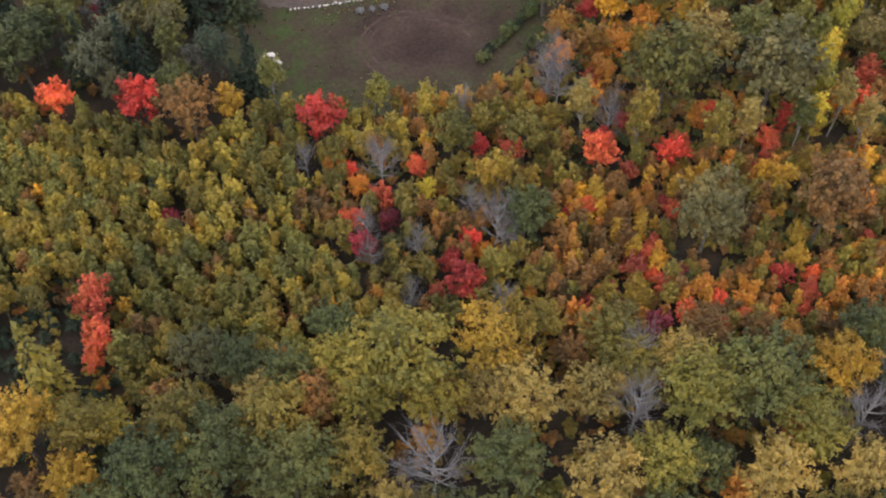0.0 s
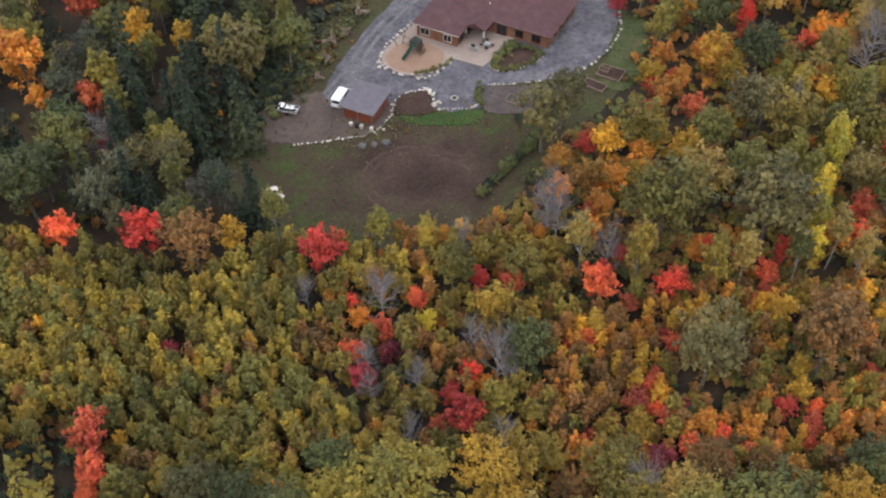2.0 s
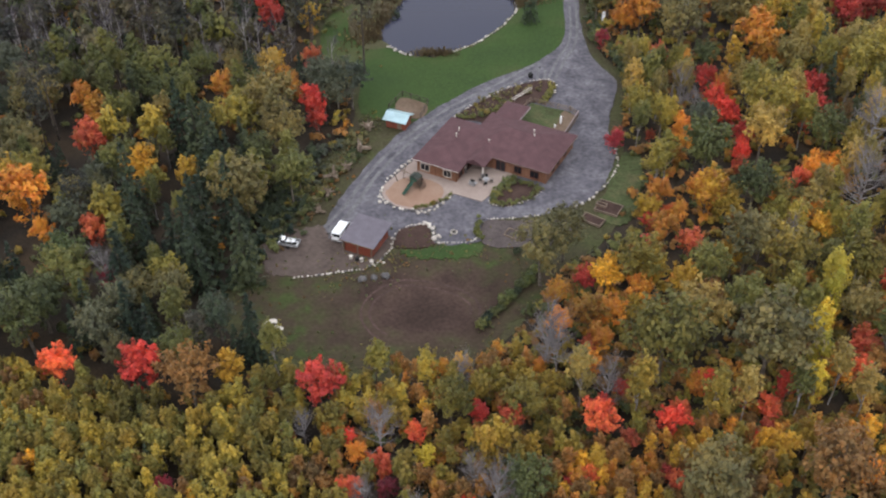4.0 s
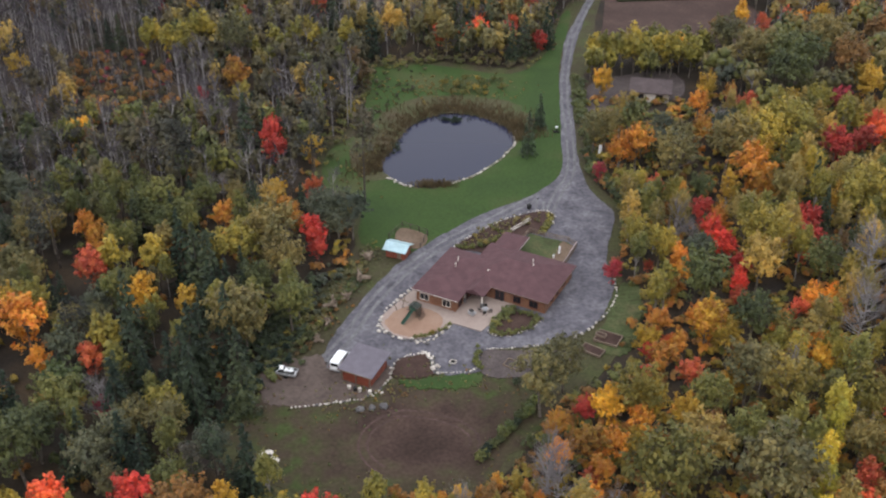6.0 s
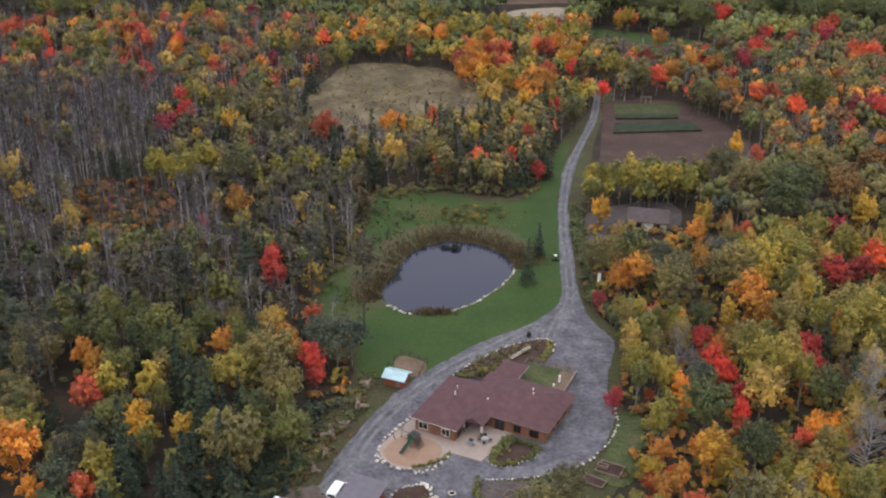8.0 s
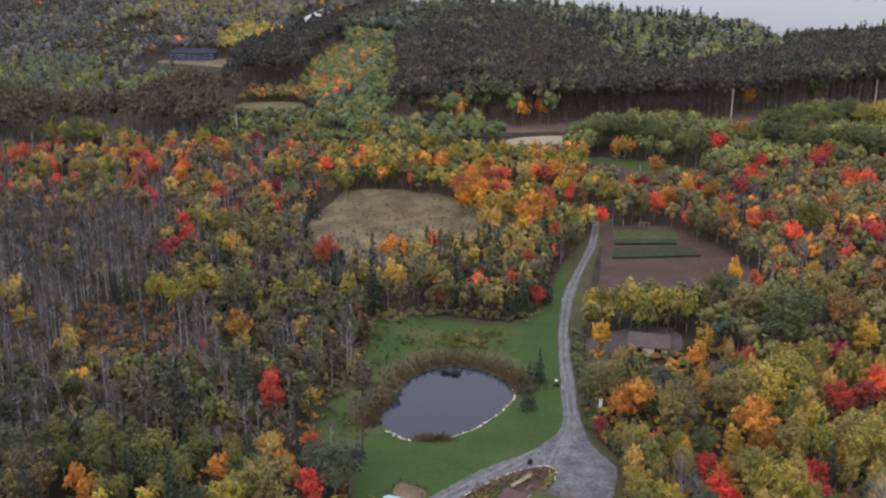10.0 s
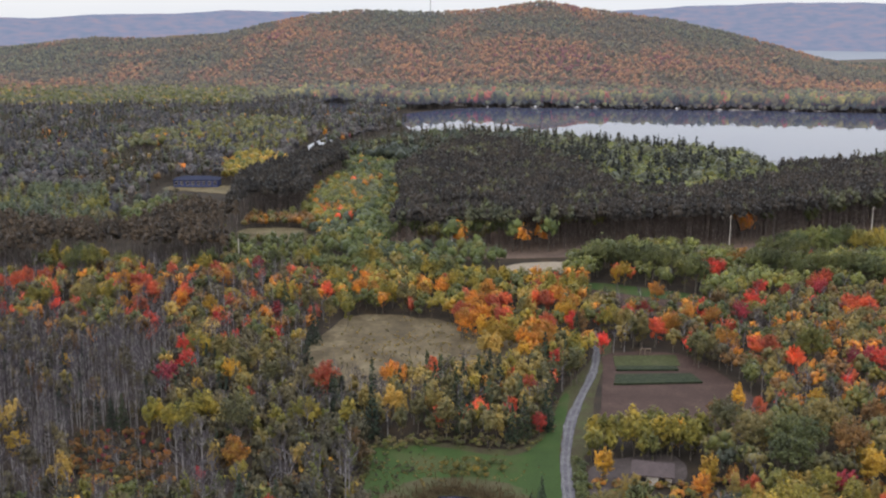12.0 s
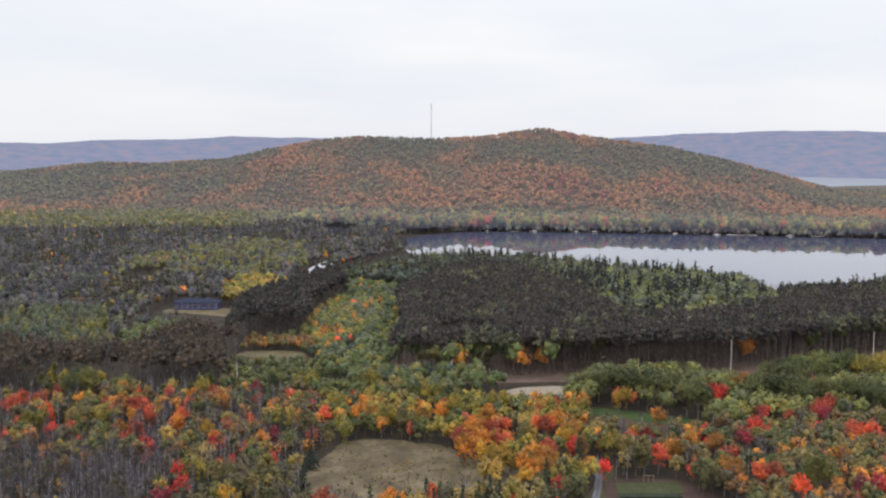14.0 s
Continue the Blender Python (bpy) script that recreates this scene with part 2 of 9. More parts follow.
def sheet(name, outline, z, mat, label, category="ground", hole=None, thick=0.3, kind="structure"):
    """A flat piece of ground with an outline and its edge going down, perhaps with a hole in it."""
    bm = bmesh.new()
    edges = []
    for ring in filter(None, (outline, hole)):
        vs = [bm.verts.new((x, y, z)) for x, y in ring]
        edges += [bm.edges.new((vs[i - 1], vs[i])) for i in range(len(vs))]
    bmesh.ops.triangle_fill(bm, use_beauty=True, edges=edges)
    for f in bm.faces:
        if f.normal.z < 0:
            f.normal_flip()
    rim = [e for e in bm.edges if e.is_boundary]
    low = bmesh.ops.extrude_edge_only(bm, edges=rim)["geom"]
    bmesh.ops.translate(bm, verts=[g for g in low if isinstance(g, bmesh.types.BMVert)], vec=(0, 0, -thick))
    me = bpy.data.meshes.new(name)
    bm.to_mesh(me); bm.free()
    me.materials.append(mat)
    return tagged(new(name, me), label, category, kind=kind)


def inside(x, y, outline):
    """Which of the points lie inside the outline."""
    p = np.array(outline)
    q = np.roll(p, 1, 0)
    hit = np.zeros(len(x), bool)
    for (x0, y0), (x1, y1) in zip(p, q):
        cross = ((y0 > y) != (y1 > y)) & (x < (x1 - x0) * (y - y0) / ((y1 - y0) or 1e-9) + x0)
        hit ^= cross
    return hit


def tubes(paths, sides=5):
    """Tapered limbs: each path is a list of (x, y, z, radius). Gives vertices and quads."""
    V, Fq = [], []
    for path in paths:
        base = len(V)
        for i, (x, y, z, r) in enumerate(path):
            a = np.array(path[min(i + 1, len(path) - 1)][:3]) - np.array(path[max(i - 1, 0)][:3])
            a = a / (np.linalg.norm(a) + 1e-9)
            u = np.cross(a, (0.31, 0.95, 0.1)); u /= np.linalg.norm(u) + 1e-9
            w = np.cross(a, u)
            for s in range(sides):
                t = 2 * math.pi * s / sides
                V.append(np.array((x, y, z)) + r * (math.cos(t) * u + math.sin(t) * w))
        for i in range(len(path) - 1):
            for s in range(sides):
                p, q = base + i * sides + s, base + i * sides + (s + 1) % sides
                Fq.append((p, q, q + sides, p + sides))
    return np.array(V), np.array(Fq)


def leaves(rng, at, out, size):
    """Small crooked leaf sprays at the places given, facing roughly outwards. Gives vertices and quads."""
    n = len(at)
    nrm = out + rng.normal(0, 0.62 if n > 60 else 0.3, (n, 3)) + (0, 0, 0.2)
    nrm /= np.linalg.norm(nrm, axis=1)[:, None] + 1e-9
    # sprays hang with their long axis near the upright
    u = np.array((0, 0, 1.0)) + rng.normal(0, 0.45, (n, 3))
    u -= nrm * np.sum(u * nrm, axis=1)[:, None]; u /= np.linalg.norm(u, axis=1)[:, None] + 1e-9
    w = np.cross(nrm, u)
    s = size * rng.uniform(0.55, 1.3, (n, 1))
    corners = []
    for a, b in ((-1.2, -0.25), (0.15, -0.66), (1.2, 0.22), (-0.2, 0.70)):
        j = rng.uniform(0.65, 1.25, (n, 2))
        corners.append(at + s * (a * j[:, :1] * u + b * j[:, 1:] * w) + nrm * s * rng.uniform(-0.25, 0.25, (n, 1)))
    return np.stack(corners, 1).reshape(-1, 3), np.arange(4 * n).reshape(-1, 4)


def lobed(rng, lobes, radius, count, size, squash=0.9, fill=0.2):
    """Leaves on a cloud of lobes: centres, one radius, number of leaves."""
    pick = rng.integers(0, len(lobes), count)
    d = rng.normal(0, 1, (count, 3)); d[:, 2] = np.where(rng.random(count) < 0.7, np.abs(d[:, 2]), d[:, 2])
    d /= np.linalg.norm(d, axis=1)[:, None]
    r = radius[pick] * np.where(rng.random(count) < fill, rng.uniform(0.3, 0.9, count), rng.uniform(0.75, 1.22, count))
    return leaves(rng, lobes[pick] + d * r[:, None] * (1, 1, squash), d, size)


ROUND = [(x, y, z) for x in (-0.58, 0.58) for y in (-0.58, 0.58) for z in (-0.58, 0.58)] + [(1.08, 0, 0), (-1.08, 0, 0), (0, 1.08, 0), (0, -1.08, 0), (0, 0, 1.08), (0, 0, -1.08)]
FACETS = []
for tip in (8, 9):
    for other in (10, 11, 12, 13):
        both = [i for i in range(8) if ROUND[i][0] * ROUND[tip][0] > 0 and sum(p * q for p, q in zip(ROUND[i], ROUND[other])) > 0]
        FACETS.append((tip, both[0], other, both[1]))
for a_ in (10, 11):
    for b_ in (12, 13):
        both = [i for i in range(8) if sum(p * q for p, q in zip(ROUND[i], ROUND[a_])) > 0 and sum(p * q for p, q in zip(ROUND[i], ROUND[b_])) > 0]
        FACETS.append((a_, both[0], b_, both[1]))

# turn every facet outwards
for i_, q_ in enumerate(FACETS):
    c_ = [Vector(ROUND[k]) for k in q_]
    if (c_[1] - c_[0]).cross(c_[2] - c_[0]).dot(c_[0] + c_[1] + c_[2]) < 0:
        FACETS[i_] = q_[::-1]


def clumps(rng, centres, radii):
    """Uneven twelve-sided leaf clumps for far crowns. Gives vertices and quads."""
    V, Fq = [], []
    for c, r in zip(centres, radii):
        a = rng.uniform(0, 2 * math.pi)
        v = np.array(ROUND) * rng.uniform(0.78, 1.2, (14, 1)) + rng.normal(0, 0.09, (14, 3))
        v[:, :2] = np.stack([v[:, 0] * math.cos(a) - v[:, 1] * math.sin(a), v[:, 0] * math.sin(a) + v[:, 1] * math.cos(a)], 1)
        Fq.append(np.array(FACETS) + 14 * len(V))
        V.append(v * r + c)
    return np.concatenate(V), np.concatenate(Fq)


BLOCK = np.array([(x, y, z) for x in (-1, 1) for y in (-1, 1) for z in (-1, 1)]) * 0.62
BLOCK_SIDES = np.array([(0, 1, 3, 2), (4, 6, 7, 5), (0, 4, 5, 1), (2, 3, 7, 6), (0, 2, 6, 4), (1, 5, 7, 3)])


def tufts(rng, centres, radii):
    """Small crooked six-sided leaf tufts, tilted every way, for crowns that are only ever seen from afar."""
    n = len(centres)
    q = rng.normal(0, 1, (n, 4)); q /= np.linalg.norm(q, axis=1)[:, None]
    a, b, c, d = q.T
    turn = np.stack([1 - 2 * (c * c + d * d), 2 * (b * c - a * d), 2 * (b * d + a * c), 2 * (b * c + a * d), 1 - 2 * (b * b + d * d), 2 * (c * d - a * b),
                     2 * (b * d - a * c), 2 * (c * d + a * b), 1 - 2 * (b * b + c * c)], 1).reshape(n, 3, 3)
    v = np.einsum("nij,kj->nki", turn, BLOCK) * rng.uniform(0.75, 1.3, (n, 8, 1))
    v = v * np.asarray(radii)[:, None, :] + np.asarray(centres)[:, None, :]
    return v.reshape(-1, 3), (BLOCK_SIDES[None] + 8 * np.arange(n)[:, None, None]).reshape(-1, 4)


def dome(rng, n, low=-0.5):
    """Directions spread evenly over the upper part of a ball."""
    k = np.arange(n) + 0.5
    z = 1 - (1 - low) * k / n
    a = k * 2.39996 + rng.uniform(0, 6.28)
    r = np.sqrt(1 - z * z)
    return np.stack([r * np.cos(a), r * np.sin(a), z], 1) + rng.normal(0, 0.12, (n, 3))


def tree_shape(kind, seed, sprays):
    """A tree one metre high: trunk with limbs, and crown. sprays: leaf sprays in a far tree's crown, 0 for the full number."""
    rng = np.random.default_rng(seed)
    limbs, far = [], 0 < sprays < 160
    sides = 3 if far else 5
    lean = rng.normal(0, 0.012, 2)

    def stem(top, r, kink=0.006):
        zs = np.linspace(0, top, 2 if far else 6)
        return [(lean[0] * z + rng.normal(0, kink), lean[1] * z + rng.normal(0, kink), z, r * (1 - 0.85 * z / top)) for z in zs]

    def limb(z, ang, reach, rise, r):
        x, y = lean * z
        c, s = math.cos(ang), math.sin(ang)
        limbs.append([(x, y, z, r), (x + 0.55 * reach * c, y + 0.55 * reach * s, z + 0.45 * rise, 0.6 * r), (x + reach * c, y + reach * s, z + rise, 0.25 * r)])

    if kind in "mbBtpuo":
        # crown centre, half width, half height, shoots, shoot length, shoot width, trunk top, leaves, leaf size
        zc, ax, az, nl, ln, lr, top, count, size = {
            "m": (0.52, 0.20, 0.31, 46, 0.17, 0.056, 0.8, 1700, 0.0215), "b": (0.56, 0.240, 0.29, 80, 0.15, 0.050, 0.82, 2600, 0.0170),
            "B": (0.54, 0.265, 0.27, 120, 0.12, 0.042, 0.82, 4600, 0.0128),
            "t": (0.57, 0.120, 0.34, 50, 0.15, 0.044, 0.93, 1700, 0.0150), "p": (0.50, 0.108, 0.30, 26, 0.22, 0.048, 0.9, 900, 0.0212),
            "u": (0.45, 0.34, 0.22, 16, 0.22, 0.10, 0.6, 230, 0.095), "o": (0.52, 0.150, 0.33, 34, 0.14, 0.058, 0.88, 900, 0.026)}[kind]
        nl = max(6, int(nl * (0.5 if far else 1)))
        d = rng.normal(0, 1, (nl, 3)); d /= np.linalg.norm(d, axis=1)[:, None]
        d[:, 2] = np.where(rng.random(nl) < 0.72, np.abs(d[:, 2]), d[:, 2])
        lobes = np.array((0, 0, zc)) + d * (ax, ax, az) * rng.uniform(0.5, 1.12, (nl, 1))
        if kind in "tp":
            taper = np.clip(1.3 - (lobes[:, 2] - 0.3) * 1.25, 0.3, 1.25)
            lobes[:, :2] *= taper[:, None]
            lobes[0] = (0, 0, zc + az * 0.9)
        lobes[:, :2] += lean * lobes[:, 2:] + rng.normal(0, 0.03, 2) * np.clip(lobes[:, 2:] - 0.3, 0, 1)
        # every shoot is a tapering spray that points outwards and up
        aim = d * (1, 1, 0.4) + (0, 0, {"m": 0.7, "b": 0.55, "B": 0.5, "t": 1.2, "p": 1.8, "u": 0.8, "o": 1.0}[kind]) + rng.normal(0, 0.25, (nl, 3))
        aim /= np.linalg.norm(aim, axis=1)[:, None]
        many = min(count, sprays or count)
        pick = rng.integers(0, nl, many)
        t = rng.random(many) ** 0.8
        wide = lr * rng.uniform(0.7, 1.35, nl)[pick] * (1.3 if far else 1) * np.sqrt(np.clip(1.02 - t, 0.02, 1)) * 1.25
        off = rng.normal(0, 1, (many, 3)); off /= np.linalg.norm(off, axis=1)[:, None]
        long = ln * rng.uniform(0.6, 1.4, nl)[pick]
        P = lobes[pick] + aim[pick] * ((t - 0.45) * long)[:, None] + off * (wide * rng.uniform(0.15, 1.5, many))[:, None]
        ball = (P - (0, 0, zc - 0.12)) / (ax, ax, az)
        out = off * 0.45 + 0.9 * ball / (np.linalg.norm(ball, axis=1)[:, None] + 1e-6)
        if far and kind in "mbo":
            if sprays < 100:
                # many small tufts round a dome, and a ragged skin of sprays
                n, reach, plump, few, wide_leaf = (3, 0.42, 0.62, 44, 0.050) if sprays >= 50 else (3, 0.42, 0.64, 26, 0.060) if sprays >= 30 else (3, 0.45, 0.66, 9, 0.07) if sprays >= 20 else (2, 0.45, 0.80, 5, 0.10)
                crown = tufts(rng, np.array((0, 0, zc)) + dome(rng, n) * (ax, ax, az) * reach * rng.uniform(0.75, 1.15, (n, 1)), np.array((ax, ax, az)) * plump * rng.uniform(0.75, 1.25, (n, 1)))
                if few:
                    w_ = dome(rng, few, -0.45)
                    lv, lf = leaves(rng, np.array((0, 0, zc)) + w_ * (ax, ax, az) * rng.uniform(0.72, 1.3, (few, 1)), w_, wide_leaf)
                    crown = np.concatenate([crown[0], lv]), np.concatenate([crown[1], lf + len(crown[0])])
            else:
                e = dome(rng, 5, -0.6)
                body = clumps(rng, np.array((0, 0, zc)) + e * (ax, ax, az) * 0.66 * rng.uniform(0.7, 1.2, (5, 1)), np.array((ax, ax, az)) * 0.40 * rng.uniform(0.75, 1.25, (5, 1)))
                keep = rng.random(many) < 0.85
                lv, lf = leaves(rng, P[keep], out[keep], size * (count / many) ** 0.32)
                crown = np.concatenate([body[0], lv]), np.concatenate([body[1], lf + len(body[0])])
        else:
            crown = leaves(rng, P, out, size * (count / many) ** 0.42)
        limbs.append(stem(top, {"m": 0.018, "b": 0.020, "B": 0.020, "t": 0.011, "p": 0.010, "u": 0.02, "o": 0.013}[kind]))
        for i in range((1 if sprays > 90 else 0) if far else 9):
            q = lobes[rng.integers(nl)]
            z = max(0.15, q[2] * rng.uniform(0.5, 0.72))
            limb(z, math.atan2(q[1], q[0]), math.hypot(q[0], q[1]), q[2] - z, 0.007)
    elif kind == "s":
        P, O = [], []
        for z in np.linspace(0.08, 0.97, 34 if not far else 14 if sprays > 50 else 9):
            reach = 0.185 * (1.02 - z) ** 0.85 * rng.uniform(0.8, 1.15)
            for k in range(max(3, int((11 if not far else 6) * (1.1 - z)))):
                a = rng.uniform(0, 2 * math.pi)
                for f in ((0.45, 0.8, 1.0) if not far else (0.6, 1.0)):
                    P.append((math.cos(a) * reach * f, math.sin(a) * reach * f, z - 0.05 * f * (1 - z)))
                    O.append((math.cos(a) * 0.7, math.sin(a) * 0.7, 0.5))
        P.append((0, 0, 0.99)); O.append((0, 0, 1))
        crown = leaves(rng, np.array(P), np.array(O), 0.024 if not far else 0.045)
        limbs.append(stem(0.96, 0.014, 0.002))
    elif kind == "k" and far:
        # plantation pines: a flat-domed crown high on a bare trunk
        crown = tufts(rng, np.array([(0, 0, 0.80), (0.02, 0.01, 0.88)]) + rng.normal(0, 0.015, (2, 3)), np.array([(0.085, 0.085, 0.07), (0.06, 0.06, 0.07)]))
        many = 34
        up, ring = rng.uniform(0.70, 0.99, many), rng.uniform(0, 6.28, many)
        out = 0.145 * np.sqrt(np.clip(1.02 - up, 0.02, 1) / 0.32) * rng.uniform(0.45, 1.1, many)
        way = np.stack([np.cos(ring), np.sin(ring), np.full(many, 0.1)], 1)
        lv, lf = leaves(rng, np.stack([out * np.cos(ring), out * np.sin(ring), up], 1), way, 0.034)
        crown = np.concatenate([crown[0], lv]), np.concatenate([crown[1], lf + len(crown[0])])
        limbs.append(stem(0.9, 0.0062, 0.003))
    elif kind == "n" and far and sprays < 100:
        # far pines: uneven whorls of tufts that narrow to the top
        crown = tufts(rng, np.array([(0, 0, 0.55), (0.01, 0, 0.70), (0, 0.01, 0.84)]) + rng.normal(0, 0.015, (3, 3)), np.array([(0.095, 0.095, 0.10), (0.075, 0.075, 0.09), (0.045, 0.045, 0.08)]))
        few = 12 if sprays < 30 else 30
        turn_ = rng.uniform(0, 2 * math.pi, few); up = rng.uniform(0.4, 1.0, few)
        out = np.clip(1.1 - up, 0.08, 0.5) * 0.36 * rng.uniform(0.6, 1.15, few)
        lv, lf = leaves(rng, np.stack([out * np.cos(turn_), out * np.sin(turn_), up], 1), np.stack([np.cos(turn_), np.sin(turn_), np.full(few, 0.3)], 1), 0.036)
        crown = np.concatenate([crown[0], lv]), np.concatenate([crown[1], lf + len(crown[0])])
        limbs.append(stem(0.95, 0.012, 0.003))
    elif kind in "nk":
        nl = 30 if kind == "n" and not far else 14
        z = rng.uniform(0.50 if kind == "n" else 0.55, 0.97, nl); a = rng.uniform(0, 2 * math.pi, nl)
        reach = (0.125 if kind == "n" else 0.052) * np.clip(1.25 - np.abs(z - 0.62) * 2.2, 0.25, 1.0) * rng.uniform(0.4, 1.0, nl)
        lobes = np.stack([reach * np.cos(a), reach * np.sin(a), z], 1); lobes[0] = (0, 0, 0.93)
        crown = lobed(rng, lobes, (0.058 if kind == "n" else 0.032) * rng.uniform(0.7, 1.2, nl) * (1.3 if far else 1), sprays or 430, (0.018 if kind == "n" else 0.012) * (660 / (sprays or 660)) ** 0.42, 0.42)
        limbs.append(stem(0.95, 0.012, 0.003))
        for q in lobes[: 12 if not far else 0]:
            limb(max(0.3, q[2] - 0.03), math.atan2(q[1], q[0]), math.hypot(q[0], q[1]), 0.02, 0.004)
    else:
        twigs = []
        limbs.append(stem(0.92, 0.017 if far else 0.012, 0.008))
        for i in range(30 if not far else 9):
            z, a = rng.uniform(0.25, 0.85), rng.uniform(0, 2 * math.pi)
            reach, rise = 0.27 * (1.15 - z) * rng.uniform(0.6, 1.3), rng.uniform(0.08, 0.26)
            limb(z, a, reach, rise, 0.0065)
            mid, tip = np.array(limbs[-1][1][:3]), np.array(limbs[-1][2][:3])
            for j in range(15 if not far else 4):
                s = mid + (tip - mid) * rng.uniform(-0.2, 1.0)
                d = (tip - mid) / (np.linalg.norm(tip - mid) + 1e-9) + rng.normal(0, 0.6, 3) + (0, 0, 0.35)
                e = s + d * rng.uniform(0.05, 0.13)
                wide = 0.0019 if not far else 0.0062
                twigs.append([(*s, wide), (*e, wide * 0.35)] if far else [(*s, wide), (*((s + e) / 2 + rng.normal(0, 0.008, 3)), wide * 0.7), (*e, wide * 0.3)])
        crown = tubes(twigs, 3)
    return tubes(limbs, sides), crown


SHAPES = {}


def shapes(kind, sprays, many):
    key = (kind, sprays)
    if key not in SHAPES:
        SHAPES[key] = [tree_shape(kind, 100 * i + ord(kind), sprays) for i in range(many)]
    return SHAPES[key]


TREE_NAME = {"m": "maple_tree", "b": "broadleaf_tree", "t": "tall_aspen_tree", "p": "young_aspen_tree", "g": "bare_tree", "s": "spruce_tree", "n": "pine_tree", "u": "shrub", "o": "birch_tree", "k": "plantation_pine"}
SAY = {"olive": "olive green leaves", "dull": "dull brown-green leaves", "fresh": "fresh green leaves", "lime": "yellow-green leaves", "green": "dull green leaves", "gold": "golden yellow leaves", "yellow": "bright yellow leaves", "straw": "thin straw-yellow leaves",
       "orange": "bright orange leaves", "flame": "orange-red leaves", "red": "scarlet leaves", "crimson": "dark crimson leaves", "russet": "russet brown leaves", "fir": "dark green needles", "dusk": "dusky brown-green needles", "pine": "dark grey-green needles", "moss": "dark moss-green leaves", "hazed": "haze-tinted green leaves", "leek": "leek-green leaves", "umber": "faded brown-green leaves", "sage": "pale sage-green leaves", "grey": "no leaves"}
FORM = {"m": "round-crowned maple", "b": "broad-crowned tree", "t": "tall slender aspen", "p": "slim young aspen", "g": "leafless pale grey tree", "s": "pointed dark spruce", "n": "tall pine with a bare trunk", "u": "low shrub", "o": "oval-crowned birch", "k": "straight plantation pine"}
TREE_MESHES = {}
STANDING = []  # east, north and radius of every single tree and of gaps kept clear
WIDTH = {"m": 0.32, "b": 0.36, "t": 0.19, "p": 0.17, "g": 0.26, "s": 0.17, "n": 0.2, "u": 0.5, "o": 0.21, "k": 0.1}
dice = np.random.default_rng(7)


def plant(kind, leaf, x, y, h):
    """One tree of its own: an empty at its foot with trunk and crown."""
    i = int(dice.integers(4))
    form = "B" if kind == "b" and y < 75 else kind
    key = (form, leaf, i)
    if key not in TREE_MESHES:
        trunk, crown = shapes(form, 0, 4)[i]
        bark = PALE_BARK if kind in "gt" else DARK_BARK if kind in "snk" else BARK
        TREE_MESHES[key] = (mesh_of("trunk", *trunk, [bark]), mesh_of("crown", *crown, [GREY_TWIGS if kind == "g" else LEAF[leaf]]))
    m = Matrix.Translation((x, y, 0)) @ pose(0, 0, 0, 0, 0, float(dice.uniform(0, 360))) @ Matrix.Diagonal((h * float(dice.uniform(0.92, 1.1)), h * float(dice.uniform(0.92, 1.1)), h, 1))
    red = leaf in ("red", "crimson", "flame")
    name = ("red_maple_tree" if red else "sugar_maple_tree" if leaf in ("orange", "gold", "yellow") else "maple_tree") if kind == "m" else TREE_NAME[kind]
    ob = thing(name, m, f"{FORM[kind]} with {SAY[leaf]}" + ("" if kind in "ng" else " in the wood"), "tree", "trees of the wood")
    for nm, me in zip(("trunk", "crown"), TREE_MESHES[key]):
        p = new(nm, me)
        p.parent = ob
    return ob


def woodland(name, kind, leaf, spots, heights, sprays, z=None):
    """Many far trees in one mesh."""
    T = shapes(kind, sprays, 6)
    bark = PALE_BARK if kind in "gt" else DARK_BARK if kind in "sn" else PINE_BARK if kind == "k" else BARK
    VV, FF, MI, base = [], [], [], 0
    which, turn = dice.integers(0, len(T), len(spots)), dice.uniform(0, 2 * math.pi, len(spots))
    for k, ((tv, tf), (cv, cf)) in enumerate(T):
        sel = np.flatnonzero(which == k)
        if not len(sel):
            continue
        v = np.concatenate([tv, cv]); f = np.concatenate([tf, cf + len(tv)])
        c, s, h = np.cos(turn[sel])[:, None], np.sin(turn[sel])[:, None], heights[sel][:, None]
        X = (v[:, 0] * c - v[:, 1] * s) * h + spots[sel, :1]
        Y = (v[:, 0] * s + v[:, 1] * c) * h + spots[sel, 1:2]
        Zv = v[:, 2] * h + (0 if z is None else z[sel][:, None])
        VV.append(np.stack([X, Y, Zv], 2).reshape(-1, 3))
        FF.append((f[None] + base + (np.arange(len(sel)) * len(v))[:, None, None]).reshape(-1, 4))
        MI.append(np.tile(np.r_[np.zeros(len(tf), int), np.ones(len(cf), int)], len(sel)))
        base += len(sel) * len(v)
    me = mesh_of(name, np.concatenate(VV), np.concatenate(FF), [bark, TWIGS if kind == "g" else LEAF[leaf]], np.concatenate(MI))
    if sprays < 100:
        me.polygons.foreach_set("use_smooth", np.ones(len(me.polygons), bool))
    return tagged(new(name, me), f"distant wood of {FORM[kind]}s, {SAY[leaf]}", "wood", kind="stuff")

